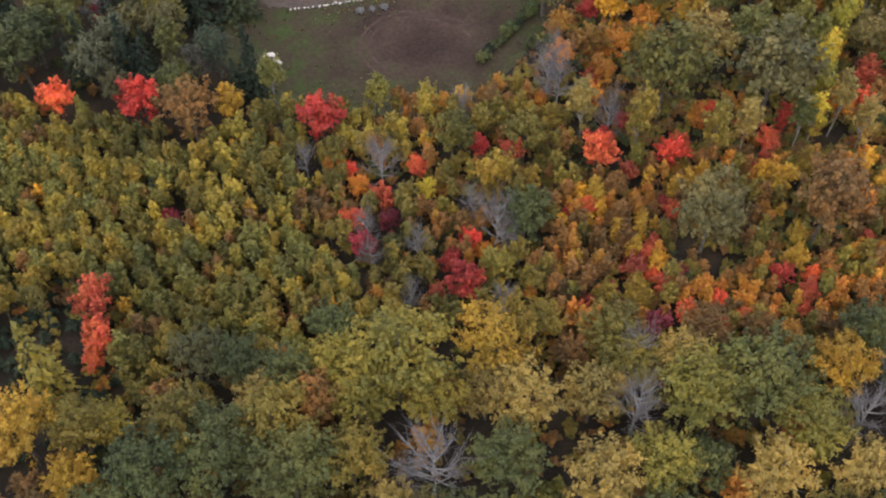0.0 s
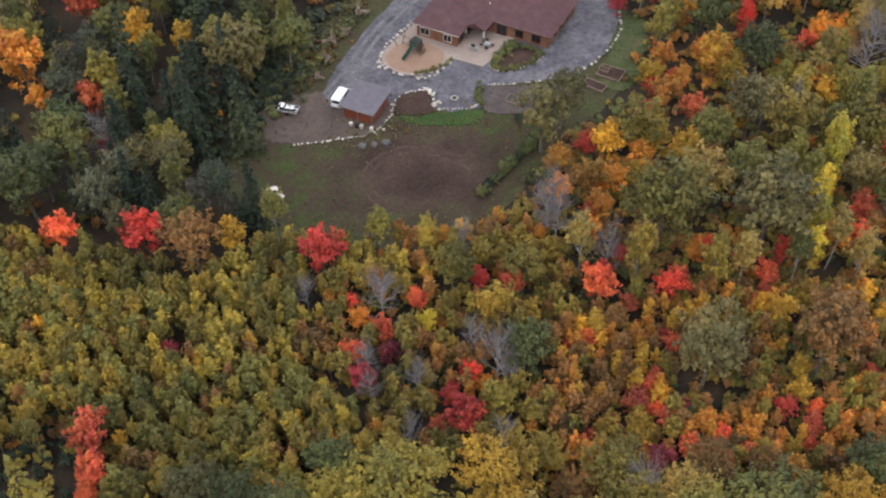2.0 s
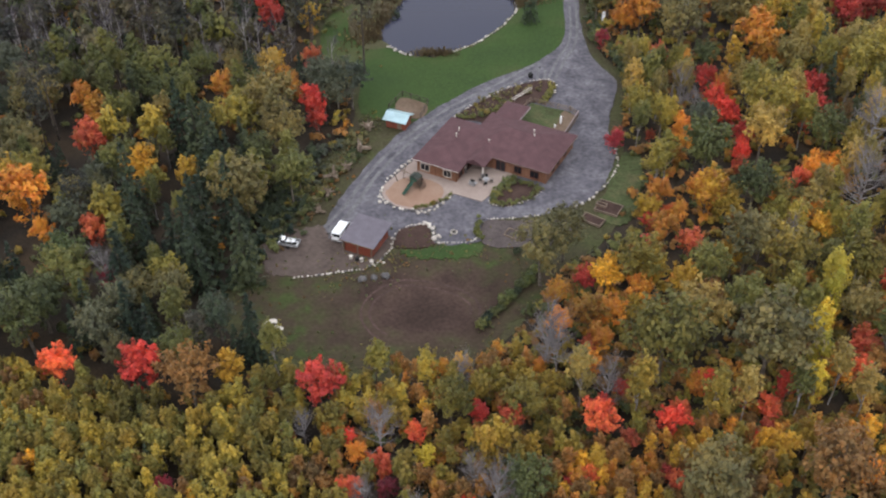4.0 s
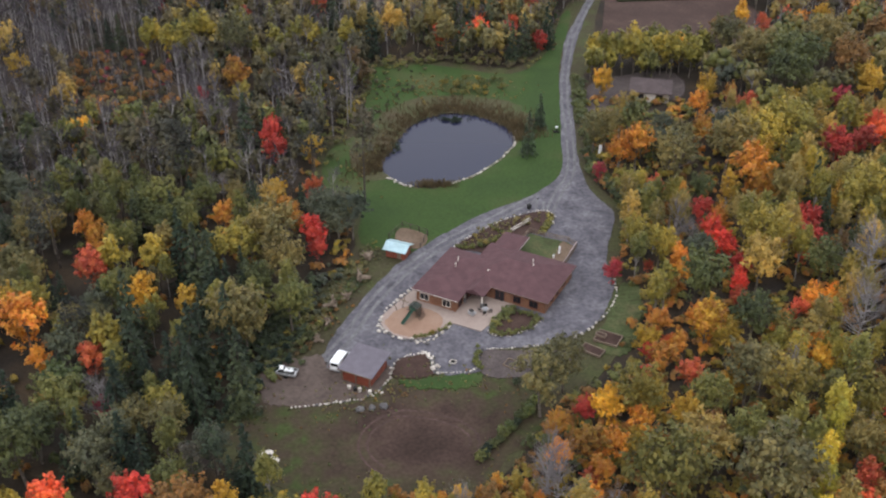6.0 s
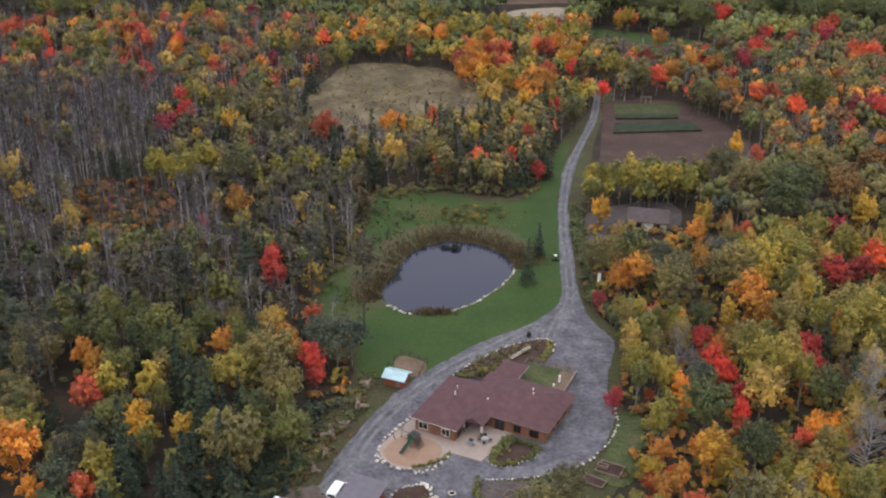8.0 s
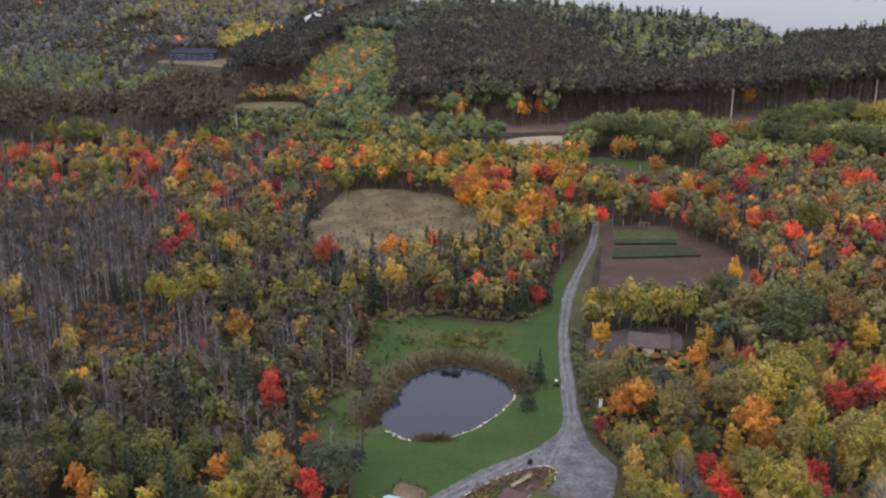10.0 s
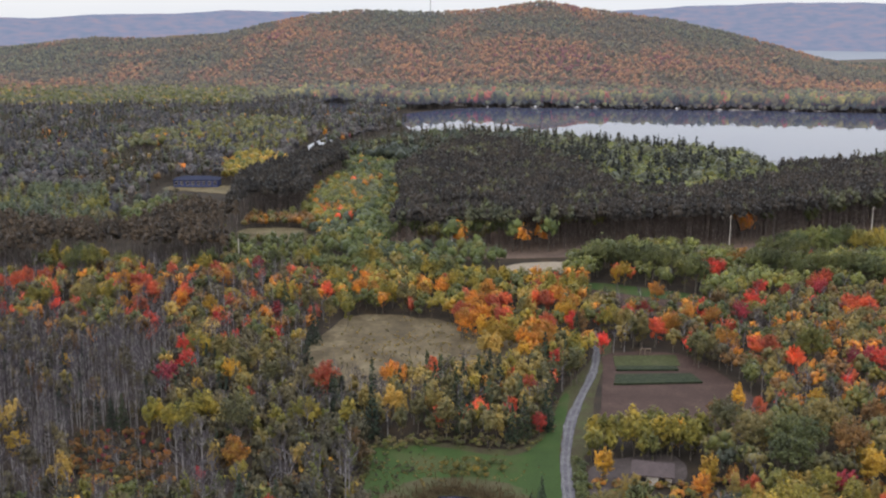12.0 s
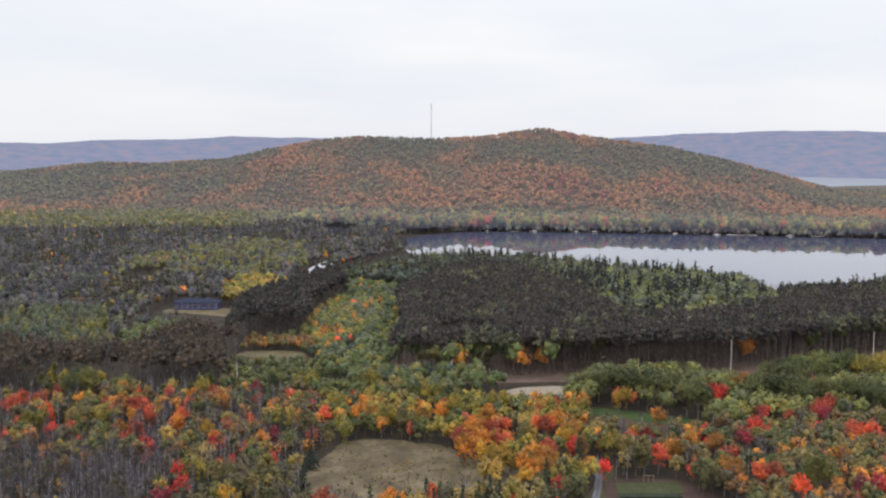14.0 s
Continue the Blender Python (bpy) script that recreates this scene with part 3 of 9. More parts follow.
# ---- the lie of the land ----
# bearing in degrees and height of the crest of the wooded hill beyond the lake
RIDGE = [(-40, 22), (-26.6, 24), (-22.8, 30), (-20.2, 46), (-18, 57), (-15.5, 54), (-11.7, 67), (-9.4, 92), (-7, 114), (-4.6, 125), (-1, 121), (1.8, 127), (5.1, 149), (7.8, 129), (11.7, 107), (15.2, 72), (18, 36), (20.7, 0), (40, 0)]
FAR_RIDGE = [(-40, 60), (-26.6, 79), (-22.8, 102), (-20.2, 102), (-17.4, 120), (-14.6, 120), (-11.7, 137), (-7.6, 136), (-4.3, 124), (6.3, 103), (9, 147), (12.2, 166), (16.5, 181), (19.2, 186), (22.4, 181), (25.7, 178), (40, 160)]


def along(rows, bearing):
    a = np.array(rows)
    return np.interp(bearing, a[:, 0], a[:, 1])


def land(x, y):
    """Height of the ground: flat to the far shore, then the wooded hill."""
    x, y = np.asarray(x, float), np.asarray(y, float)
    d, bearing = np.hypot(x, y), np.degrees(np.arctan2(x, y))
    rise = np.clip((d - 1500) / 1150, 0, 1)
    fall = np.clip((3150 - d) / 500, 0, 1)
    wave = 9 * np.sin(x / 170 + 1) * np.sin(y / 210) + 6 * np.sin(x / 83 + y / 120)
    s = rise ** 1.5 * (1.5 - 0.5 * rise) * (3 * fall ** 2 - 2 * fall ** 3)
    return np.where(y > 0, s * (along(RIDGE, bearing) + wave * np.clip(1.6 - 1.6 * rise, 0, 1)), 0.0)


def build_ground():
    """One sheet from under the camera to the horizon."""
    rings = np.concatenate([np.linspace(0, 400, 9), np.linspace(450, 1400, 12), np.linspace(1450, 3300, 60), [3800, 4300, 4900]])
    fan = np.radians(np.concatenate([np.linspace(-180, -42, 24), np.linspace(-40, 40, 90), np.linspace(42, 180, 24)]))
    D, A = np.meshgrid(rings, fan, indexing="ij")
    X, Y = D * np.sin(A), D * np.cos(A)
    n, k = D.shape
    i = np.arange(n * k).reshape(n, k)
    f = np.stack([i[:-1, :-1], i[:-1, 1:], i[1:, 1:], i[1:, :-1]], 2).reshape(-1, 4)[:, ::-1]
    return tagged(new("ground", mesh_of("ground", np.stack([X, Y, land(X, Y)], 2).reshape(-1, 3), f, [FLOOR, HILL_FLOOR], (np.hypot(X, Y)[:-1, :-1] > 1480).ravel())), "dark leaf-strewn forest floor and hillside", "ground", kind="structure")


build_ground()
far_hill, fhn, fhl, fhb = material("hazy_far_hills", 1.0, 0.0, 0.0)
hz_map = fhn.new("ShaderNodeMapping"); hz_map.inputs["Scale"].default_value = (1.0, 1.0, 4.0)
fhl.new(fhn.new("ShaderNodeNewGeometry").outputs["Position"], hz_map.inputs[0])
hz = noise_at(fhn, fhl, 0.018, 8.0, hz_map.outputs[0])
# the haze is painted: a blue-grey colour that the ridges give off
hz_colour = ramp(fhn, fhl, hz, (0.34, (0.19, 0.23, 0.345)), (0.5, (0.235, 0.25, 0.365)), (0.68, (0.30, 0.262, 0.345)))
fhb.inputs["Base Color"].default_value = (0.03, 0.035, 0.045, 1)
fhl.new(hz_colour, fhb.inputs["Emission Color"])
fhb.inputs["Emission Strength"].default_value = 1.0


def build_far_hills():
    """The hazy ridges at the end of the view."""
    b = np.radians(np.linspace(-40, 40, 161))
    V = []
    for d, share in ((4350, 0.0), (4500, 0.45), (4640, 0.85), (4740, 1.0), (4850, 0.8)):
        z = along(FAR_RIDGE, np.degrees(b)) * share + (5 * np.sin(b * 90) + 3 * np.sin(b * 211)) * share * (1.0 - 0.7 * (share == 1.0))
        V.append(np.stack([d * np.sin(b), d * np.cos(b), z + 0.6], 1))
    i = np.arange(5 * 161).reshape(5, 161)
    f = np.stack([i[:-1, :-1], i[1:, :-1], i[1:, 1:], i[:-1, 1:]], 2).reshape(-1, 4)[:, ::-1]
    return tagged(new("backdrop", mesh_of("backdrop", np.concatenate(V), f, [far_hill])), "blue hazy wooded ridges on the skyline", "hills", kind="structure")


build_far_hills()
LAKE = [(-62, 1240), (-60, 1262), (-27, 1321), (30, 1379), (120, 1390), (303, 1377), (444, 1359), (558, 1340), (900, 1300), (900, 960), (360, 862), (316, 850), (252, 765), (224, 754), (245, 844), (226, 935), (194, 900), (147, 941), (112, 988), (77, 1022), (23, 1028), (-15, 1002), (-40, 1120)]
sheet("lake", rounded(LAKE, 5), 0.6, WATER, "calm lake mirroring a pale cloudy sky", "lake")
RIVER = [(-162, 1395), (-136, 1250), (-120, 1266), (-120, 1399), (-103, 1520), (-114, 1598), (-149, 1560)]
sheet("river", rounded(RIVER, 5), 0.9, WATER, "calm narrow river between wooded banks", "river")
FAR_LAKE = [(980, 3050), (1300, 3250), (1900, 3400), (3600, 3000), (3300, 3600), (2300, 4150), (1500, 4330), (1250, 4100)]
sheet("far_lake", rounded(FAR_LAKE, 4), 0.8, OPEN_WATER, "broad lake beyond the hill, sky paleness in its colour", "lake")

# ---- the clearing round the house ----
POND = rounded([(-14.5, 213.8), (-12.4, 220.8), (-8.8, 232.8), (-3.4, 239.2), (2.3, 241.6), (9.4, 239.3), (14.8, 234.5), (16.9, 229.9), (16.3, 223.9), (12.6, 216.7), (7.2, 209.8), (2.1, 205.9), (-2.9, 203.3), (-7.9, 204.6), (-11.9, 208.4)], 5, 0.08, 3)
GLADE = rounded([(-37, 126), (-31, 145), (-26, 150), (-24, 163), (-18, 176), (-20, 190), (-27, 204), (-29, 222), (-22, 236), (-21, 258), (-20, 273), (-3, 276), (18, 270), (28, 284), (36, 312), (50, 348), (58, 372), (62, 372), (57, 350), (48, 318), (42, 280), (37.5, 262), (35.2, 246), (34.4, 230), (33.6, 214), (35, 203), (38.6, 194), (37, 184), (34.4, 174), (34.6, 167), (37, 160), (32, 150), (27, 140), (20, 132), (15, 124), (7, 114), (0, 108), (-16, 108), (-27, 111), (-34, 119)], 4, 0.3, 4)
sheet("rough_grass", GLADE, 0.10, ROUGH_GRASS, "patchy brown and green rough grass of the clearing", hole=POND, thick=0.25)
LAWN_EDGE = rounded([(-16.5, 181), (-18, 199), (-26, 204), (-27, 220), (-20, 232), (-20, 256), (-19, 270), (-4, 272), (18, 266), (29, 281), (36, 310), (39, 311), (31.5, 268), (29, 233), (25.4, 206), (9.1, 190.5), (-4.9, 178.1)], 4, 0.15, 5)
sheet("lawn", LAWN_EDGE, 0.17, LAWN, "mown green lawn round the pond", "lawn", hole=POND, thick=0.25)
SEDGE = mottled("brown_sedge_ground", (0.070, 0.056, 0.034), (0.062, 0.060, 0.030), (0.050, 0.062, 0.024), 0.13, 2.0)
sheet("marsh_margin", rounded([(-17, 207), (-21, 214), (-22, 224), (-19, 233), (-15, 242), (-9, 249), (0, 252), (10, 251), (18, 247), (22, 240), (21.5, 233), (18, 230.5), (17.2, 228.5), (17.0, 224.0), (13, 216.4), (7.4, 209.4), (2.2, 205.5), (-2.9, 202.9), (-8.1, 204.2), (-12.3, 207.8)], 4, 0.45, 15), 0.18, SEDGE, "brown and olive sedge margin of the pond", "ground", hole=POND, thick=0.1)
tagged(sheet("pond", rounded([(x * 1.03 - 0.03, (y - 222) * 1.03 + 222) for x, y in POND[::3]], 2), 0.04, POND_WATER, "still dark pond mirroring the sky", "pond", thick=0.1))
DIRT = rounded([(-34, 126), (-31, 133), (-24.8, 130.6), (-17.2, 131.6), (-13.4, 132.4), (-10.4, 134.2), (-8.4, 137.0), (-4, 137.6), (1.3, 138), (8.8, 138.2), (16, 137), (20, 133), (15, 125.5), (8.3, 116.7), (2.8, 110.4), (-4.1, 109.5), (-14, 110.5), (-24, 112.5), (-31, 119)], 5, 0.35, 6)
sheet("bare_soil", DIRT, 0.15, YARD_SOIL, "bare brown soil marked by wheels, thinning into grass", "soil", thick=0.2)
DRIVE = rounded([(-21.6, 141.5), (-20.6, 145), (-19.2, 150.5), (-15.1, 161), (-9.3, 172.4), (-2.7, 181.2), (1.9, 186), (9.1, 192.9), (17.9, 198.9), (25.4, 207.7), (27.6, 217.2), (28.6, 231.9), (29.8, 248.2), (31.6, 266.3), (35.5, 291), (40.8, 309.6), (48.3, 335.8), (53, 359.5), (55, 380), (57.5, 380), (55.4, 359.5), (51.2, 335.8), (44.9, 314.6), (38.8, 291), (34.3, 266.3), (32.7, 244.8), (31.9, 228.8), (31.2, 214.5), (32.6, 201.4), (36.1, 192.9), (34.6, 185), (32.2, 174.4), (32.5, 166.6), (31.2, 161.1), (28.3, 154.9), (23.7, 150.4), (15.9, 147), (7.2, 145.8), (6.4, 140.5), (-1.3, 139.4), (-1.8, 144.3), (-7.6, 143.2), (-9.6, 138.6), (-12.5, 137.2), (-17, 138.2)], 6, 0.12, 7)
sheet("road", DRIVE, 0.22, GRAVEL, "grey gravel drive and yard with pale wheel tracks", "road", thick=0.25)
MEADOW_GRASS = mottled("brown_meadow_grass", (0.060, 0.046, 0.029), (0.098, 0.076, 0.045), (0.155, 0.125, 0.078), 0.09, 0.5)
MEADOW = rounded([(-47, 350), (-43, 384), (-33, 402), (-10, 400), (10, 386), (24, 372), (29, 351), (18, 336), (6, 328), (-8, 318), (-26, 308), (-42, 322)], 5, 0.8, 8)
sheet("meadow", MEADOW, 0.2, MEADOW_GRASS, "dry tan meadow in the wood", "meadow")
ROUGH_GREEN = mottled("dull_field_grass", (0.040, 0.046, 0.018), (0.048, 0.054, 0.022), (0.062, 0.062, 0.03), 0.2, 1.2)
FIELD = rounded([(43, 288), (47, 300), (54, 342), (58, 355), (83, 356), (95, 322), (98, 300), (90, 288), (48, 284)], 2, 0.25, 9)
sheet("garden_field", FIELD, 0.16, SOIL, "brown tilled garden field", "field")
for nm, ring, mt, say in (("grass_strip", [(57.8, 341.0), (58.9, 352.6), (81.0, 354.1), (80.2, 342.4)], ROUGH_GREEN, "strip of dull green grass in the garden field"),
                          ("crop_row", [(54.6, 322.4), (56.5, 331.8), (81.7, 333.2), (83.6, 324.9)], CROP, "dark green row of crops in tilled soil"),
                          ("crop_row", [(57.5, 336.3), (58.3, 340.4), (78.3, 340.6), (78.4, 337.1)], CROP, "narrow dark green row of crops in tilled soil")):
    sheet(nm, rounded(ring, 1), 0.3 if nm == "grass_strip" else 0.8, mt, say, "field", thick=0.6)
sheet("far_field", rounded([(58, 430), (64, 446), (110, 425), (104, 410), (78, 404)], 4, 0.5), 0.2, SOIL, "brown tilled field behind the trees", "field")
sheet("far_field", rounded([(62, 446), (70, 456), (112, 434), (108, 424)], 4, 0.5), 0.25, LAWN, "narrow green field behind the trees", "field")
sheet("sand_patch", rounded([(28, 474), (33, 492), (58, 498), (62, 486), (55, 474)], 4, 0.5), 0.2, SAND, "pale sandy clearing beside the pine wood", "ground")
sheet("sand_patch", rounded([(-108, 546), (-110, 574), (-78, 574), (-77, 542)], 4, 0.5), 0.2, HAY, "pale mown clearing beside the pine wood", "ground")
for ring in ([(-262, 862), (-250, 905), (-238, 912), (-234, 890), (-246, 858)], [(-126, 900), (-122, 985), (-108, 1060), (-104, 1040), (-112, 930), (-118, 890)]):
    sheet("marsh_pool", rounded(ring, 4, 0.5), 0.5, SKY_PALE_WATER, "ruffled pool in the wet wood, sky brightness in its colour", "pool")
NEEDLES = mottled("brown_needle_floor", (0.085, 0.060, 0.050), (0.120, 0.085, 0.068), (0.165, 0.115, 0.088), 0.05, 0.9)
sheet("needle_floor", rounded([(-30, 500), (18, 503), (60, 508), (90, 512), (149, 520), (221, 556), (310, 590), (340, 660), (200, 640), (90, 600), (-24, 580)], 4, 0.6), 0.15, NEEDLES, "brown needle-covered floor of the pine plantation", "ground")
OPEN = [GLADE, DRIVE, MEADOW, FIELD, LAKE, RIVER, [(-58, 72), (-44, 70), (-40, 59), (-50, 56), (-56, 60)], [(-262, 835), (-264, 905), (-250, 914), (-236, 912), (-234, 835)], [(-127, 860), (-124, 985), (-110, 1060), (-103, 1040), (-110, 930), (-112, 860)]]


def ribbon(name, line, wide, z, mat, label, group, side=0.0):
    """A narrow worn strip along a line, shifted sideways."""
    p = np.array(line, float)
    t = np.gradient(p, axis=0); t /= np.linalg.norm(t, axis=1)[:, None]
    nrm = np.stack([t[:, 1], -t[:, 0]], 1)
    r = np.random.default_rng(len(label))
    V = []
    for s_ in (-0.5, 0.5):
        V.append(np.c_[p + nrm * (side + s_ * wide + r.normal(0, 0.06, (len(p), 1))), np.full(len(p), z)])
    n = len(p)
    f = [(i, i + 1, n + i + 1, n + i) for i in range(n - 1)]
    return tagged(new(name, mesh_of(name, np.concatenate(V), f, [mat])), label, "track", group, "structure")


TRACK = mottled("pale_worn_gravel", (0.098, 0.095, 0.104), (0.124, 0.121, 0.130), (0.165, 0.161, 0.168), 0.35, 3.0)
LEFT_LANE = rounded([(-18.5, 144), (-16.5, 150.5), (-12.6, 160.8), (-6.7, 171.4), (-0.2, 179.8), (4.4, 184.6), (11.2, 190.6), (19.5, 196.8)], 8)[:-8]
for s_ in (-0.9, 0.8):
    ribbon("wheel_track", LEFT_LANE, 0.75, 0.226, TRACK, "pale wheel track worn into the gravel drive", "wheel tracks", s_)
LANE = rounded([(21, 197.5), (25.8, 203), (29.0, 212), (30.4, 230), (31.1, 248), (32.9, 266), (37.1, 291), (42.8, 312), (49.7, 335.8), (54.2, 359.5), (56.2, 378)], 6)[:-6]
for s_ in (-0.75, 0.75):
    ribbon("wheel_track", LANE, 0.6, 0.228, TRACK, "pale wheel track worn into the gravel drive", "wheel tracks", s_)
RUTS = mottled("dark_rut_soil", (0.044, 0.028, 0.025), (0.060, 0.037, 0.032), (0.080, 0.050, 0.043), 0.25, 2.0)
for k, (cx, cy, rx, ry) in enumerate(((-7, 123, 12, 6.5), (-3, 122.5, 9.5, 7.5))):
    arc = [(cx + rx * math.cos(a), cy + ry * math.sin(a)) for a in np.linspace(-0.2 + 2 * k, 1.9 + 2.1 * k, 50)]
    for s_ in (-0.7, 0.7):
        ribbon("tyre_rut", arc, 0.4, 0.158 + 0.002 * k, RUTS, "curved dark tyre rut in the bare soil", "tyre ruts", s_)
# ---- materials of the built things ----
def ribbed(name, base, dark, step, axis, rough=0.6, spec=0.3, sway=0.0):
    """Boards, logs, shingle courses or seams: ribs of one width along an axis, with grain and worn patches."""
    m, n, l, b = material(name, rough, 0.0, spec)
    c = n.new("ShaderNodeTexCoord").outputs["Object"]
    w = n.new("ShaderNodeTexWave")
    w.bands_direction = axis
    w.inputs["Scale"].default_value = math.pi / (10 * step) if step else 1.0
    w.inputs["Distortion"].default_value = sway
    l.new(c, w.inputs["Vector"])
    wear = noise_at(n, l, 0.7, 4.0, c)
    tone = ramp(n, l, wear, (0.3, tuple(0.8 * v for v in base)), (0.7, tuple(1.2 * v for v in base)))
    fac = ramp(n, l, w.outputs[1], (0.0, (1, 1, 1)), (0.35, (0, 0, 0)))
    l.new(blend(n, l, fac, tone, dark), b.inputs["Base Color"])
    bump(n, l, b, w.outputs[1], 0.5, 0.04)
    return m


LOGS = ribbed("varnished_logs", (0.205, 0.098, 0.058), (0.10, 0.046, 0.029), 0.22, "Z")
SHINGLE = ribbed("brown_shingles", (0.090, 0.048, 0.053), (0.078, 0.041, 0.046), 0.30, "Y", 0.85, 0.2, 1.5)
RED_LOGS = ribbed("red_stained_boards", (0.22, 0.058, 0.034), (0.10, 0.028, 0.021), 0.2, "Z")
GREY_SHEET = ribbed("grey_roof_sheet", (0.105, 0.092, 0.115), (0.085, 0.074, 0.094), 0.4, "X", 0.5, 0.4)
CABIN_ROOF = ribbed("grey_brown_shingles", (0.078, 0.060, 0.061), (0.066, 0.051, 0.053), 0.30, "Y", 0.85, 0.2, 1.5)
PALE_SHEET = ribbed("pale_blue_roof_sheet", (0.33, 0.46, 0.50), (0.25, 0.37, 0.42), 0.3, "X", 0.4, 0.5)
BLUE_SHEET = ribbed("dark_blue_roof_sheet", (0.036, 0.040, 0.066), (0.028, 0.032, 0.054), 0.5, "X", 0.95, 0.03)
BLUE_WALL = ribbed("blue_siding", (0.035, 0.05, 0.15), (0.025, 0.035, 0.10), 0.2, "Z")
TIMBER = ribbed("weathered_timber", (0.20, 0.15, 0.115), (0.10, 0.075, 0.06), 0.2, "X")
TRIM = mottled("cream_trim", (0.50, 0.45, 0.40), (0.58, 0.53, 0.48), (0.66, 0.62, 0.57), 0.6, 6.0, 0.7, 0.1, 0.01)
PAVERS = mottled("pink_beige_paving", (0.235, 0.182, 0.160), (0.262, 0.207, 0.183), (0.285, 0.23, 0.203), 0.3, 2.0, 0.85, 0.2, 0.02, speck=0.25)
ROSE_BOARD = mottled("faded_rose_fascia", (0.26, 0.21, 0.22), (0.32, 0.26, 0.27), (0.38, 0.31, 0.32), 0.6, 6.0, 0.7, 0.1, 0.01)
DULL_GRASS = mottled("worn_green_grass", (0.045, 0.052, 0.022), (0.052, 0.066, 0.026), (0.085, 0.078, 0.038), 0.25, 2.0)
TAN_EARTH = mottled("tan_earth", (0.105, 0.072, 0.05), (0.13, 0.092, 0.066), (0.155, 0.11, 0.08), 0.3, 2.0, speck=0.6)
EARTH = mottled("trodden_earth", (0.066, 0.049, 0.043), (0.085, 0.064, 0.056), (0.108, 0.083, 0.073), 0.2, 1.6, speck=0.6)
DARK_RED = mottled("dark_red_frame_paint", (0.07, 0.022, 0.018), (0.09, 0.028, 0.022), (0.11, 0.036, 0.028), 1.0, 6.0, 0.5, 0.1, 0.01)
ROOTS = mottled("weathered_root_wood", (0.10, 0.075, 0.055), (0.17, 0.13, 0.10), (0.26, 0.21, 0.17), 1.2, 5.0, 0.9, 0.6, 0.05)
PLAY_SAND = mottled("orange_play_sand", (0.222, 0.137, 0.098), (0.245, 0.157, 0.115), (0.262, 0.18, 0.138), 0.35, 3.0, speck=0.3)
STONE = mottled("pale_field_stone", (0.30, 0.27, 0.24), (0.45, 0.41, 0.37), (0.62, 0.58, 0.53), 0.8, 5.0, 0.9, 0.5, 0.05)
GREY_STONE = mottled("grey_stone", (0.08, 0.075, 0.078), (0.115, 0.11, 0.112), (0.17, 0.16, 0.16), 0.8, 5.0, 0.9, 0.5, 0.05)
BED_SOIL = mottled("dark_garden_soil", (0.035, 0.020, 0.017), (0.048, 0.028, 0.023), (0.062, 0.038, 0.031), 0.4, 3.0)
PURPLE_SOIL = mottled("grey_purple_soil", (0.058, 0.046, 0.046), (0.072, 0.058, 0.057), (0.09, 0.074, 0.07), 0.3, 2.5)
WHITE_PAINT = mottled("white_car_paint", (0.74, 0.76, 0.80), (0.80, 0.81, 0.84), (0.84, 0.85, 0.87), 0.4, 4.0, 0.25, 0.02, 0.002, 0.5)
GREEN_PLASTIC = mottled("dark_green_plastic", (0.015, 0.07, 0.045), (0.02, 0.085, 0.055), (0.03, 0.11, 0.07), 1.0, 6.0, 0.4, 0.05, 0.005, 0.5)
BLACK_RUBBER = mottled("black_rubber", (0.012, 0.012, 0.012), (0.018, 0.018, 0.018), (0.03, 0.03, 0.03), 2.0, 20.0)
CANVAS = mottled("grey_green_canvas", (0.05, 0.06, 0.055), (0.07, 0.082, 0.074), (0.09, 0.10, 0.09), 1.0, 4.0)
STEEL = mottled("dull_grey_metal", (0.20, 0.20, 0.21), (0.27, 0.27, 0.28), (0.36, 0.36, 0.37), 1.0, 8.0, 0.4, 0.05, 0.005, 0.6)
REEDS = mottled("brown_reeds", (0.072, 0.052, 0.030), (0.102, 0.076, 0.042), (0.14, 0.108, 0.062), 0.3, 3.0)
GLASS, gn, gl, gb = material("dark_window_glass", 0.08, 0.0, 0.5)
gb.inputs["Base Color"].default_value = (0.02, 0.02, 0.025, 1)
CHARCOAL = mottled("charred_black", (0.01, 0.01, 0.01), (0.02, 0.02, 0.02), (0.04, 0.04, 0.04), 2.0, 9.0)


def slab(x0, x1, y0, y1, z0, z1, bevel=0.0):
    return box(bmesh.new(), x0, x1, y0, y1, z0, z1, bevel)


def hip(u0, u1, v0, v1, z, pitch, eave=0.22):
    """A hipped roof with a deep fascia over a rectangle; the ridge runs along the longer side."""
    bm = bmesh.new()
    w, d = u1 - u0, v1 - v0
    k = min(w, d) / 2
    top = z + eave + k * math.tan(radians(pitch))
    low = [bm.verts.new((x, y, z)) for x, y in ((u0, v0), (u1, v0), (u1, v1), (u0, v1))]
    up = [bm.verts.new((v.co.x, v.co.y, z + eave)) for v in low]
    ends = ((u0 + k, (v0 + v1) / 2), (u1 - k, (v0 + v1) / 2)) if w >= d else (((u0 + u1) / 2, v0 + k), ((u0 + u1) / 2, v1 - k))
    r = [bm.verts.new((*e, top)) for e in ends]
    bm.faces.new(low[::-1])
    for i in range(4):
        bm.faces.new((low[i], low[(i + 1) % 4], up[(i + 1) % 4], up[i]))
    if w >= d:
        quads = ((up[0], up[1], r[1], r[0]), (up[1], up[2], r[1]), (up[2], up[3], r[0], r[1]), (up[3], up[0], r[0]))
    else:
        quads = ((up[0], up[1], r[0]), (up[1], up[2], r[1], r[0]), (up[2], up[3], r[1]), (up[3], up[0], r[0], r[1]))
    for q in quads:
        bm.faces.new(q)
    return bm


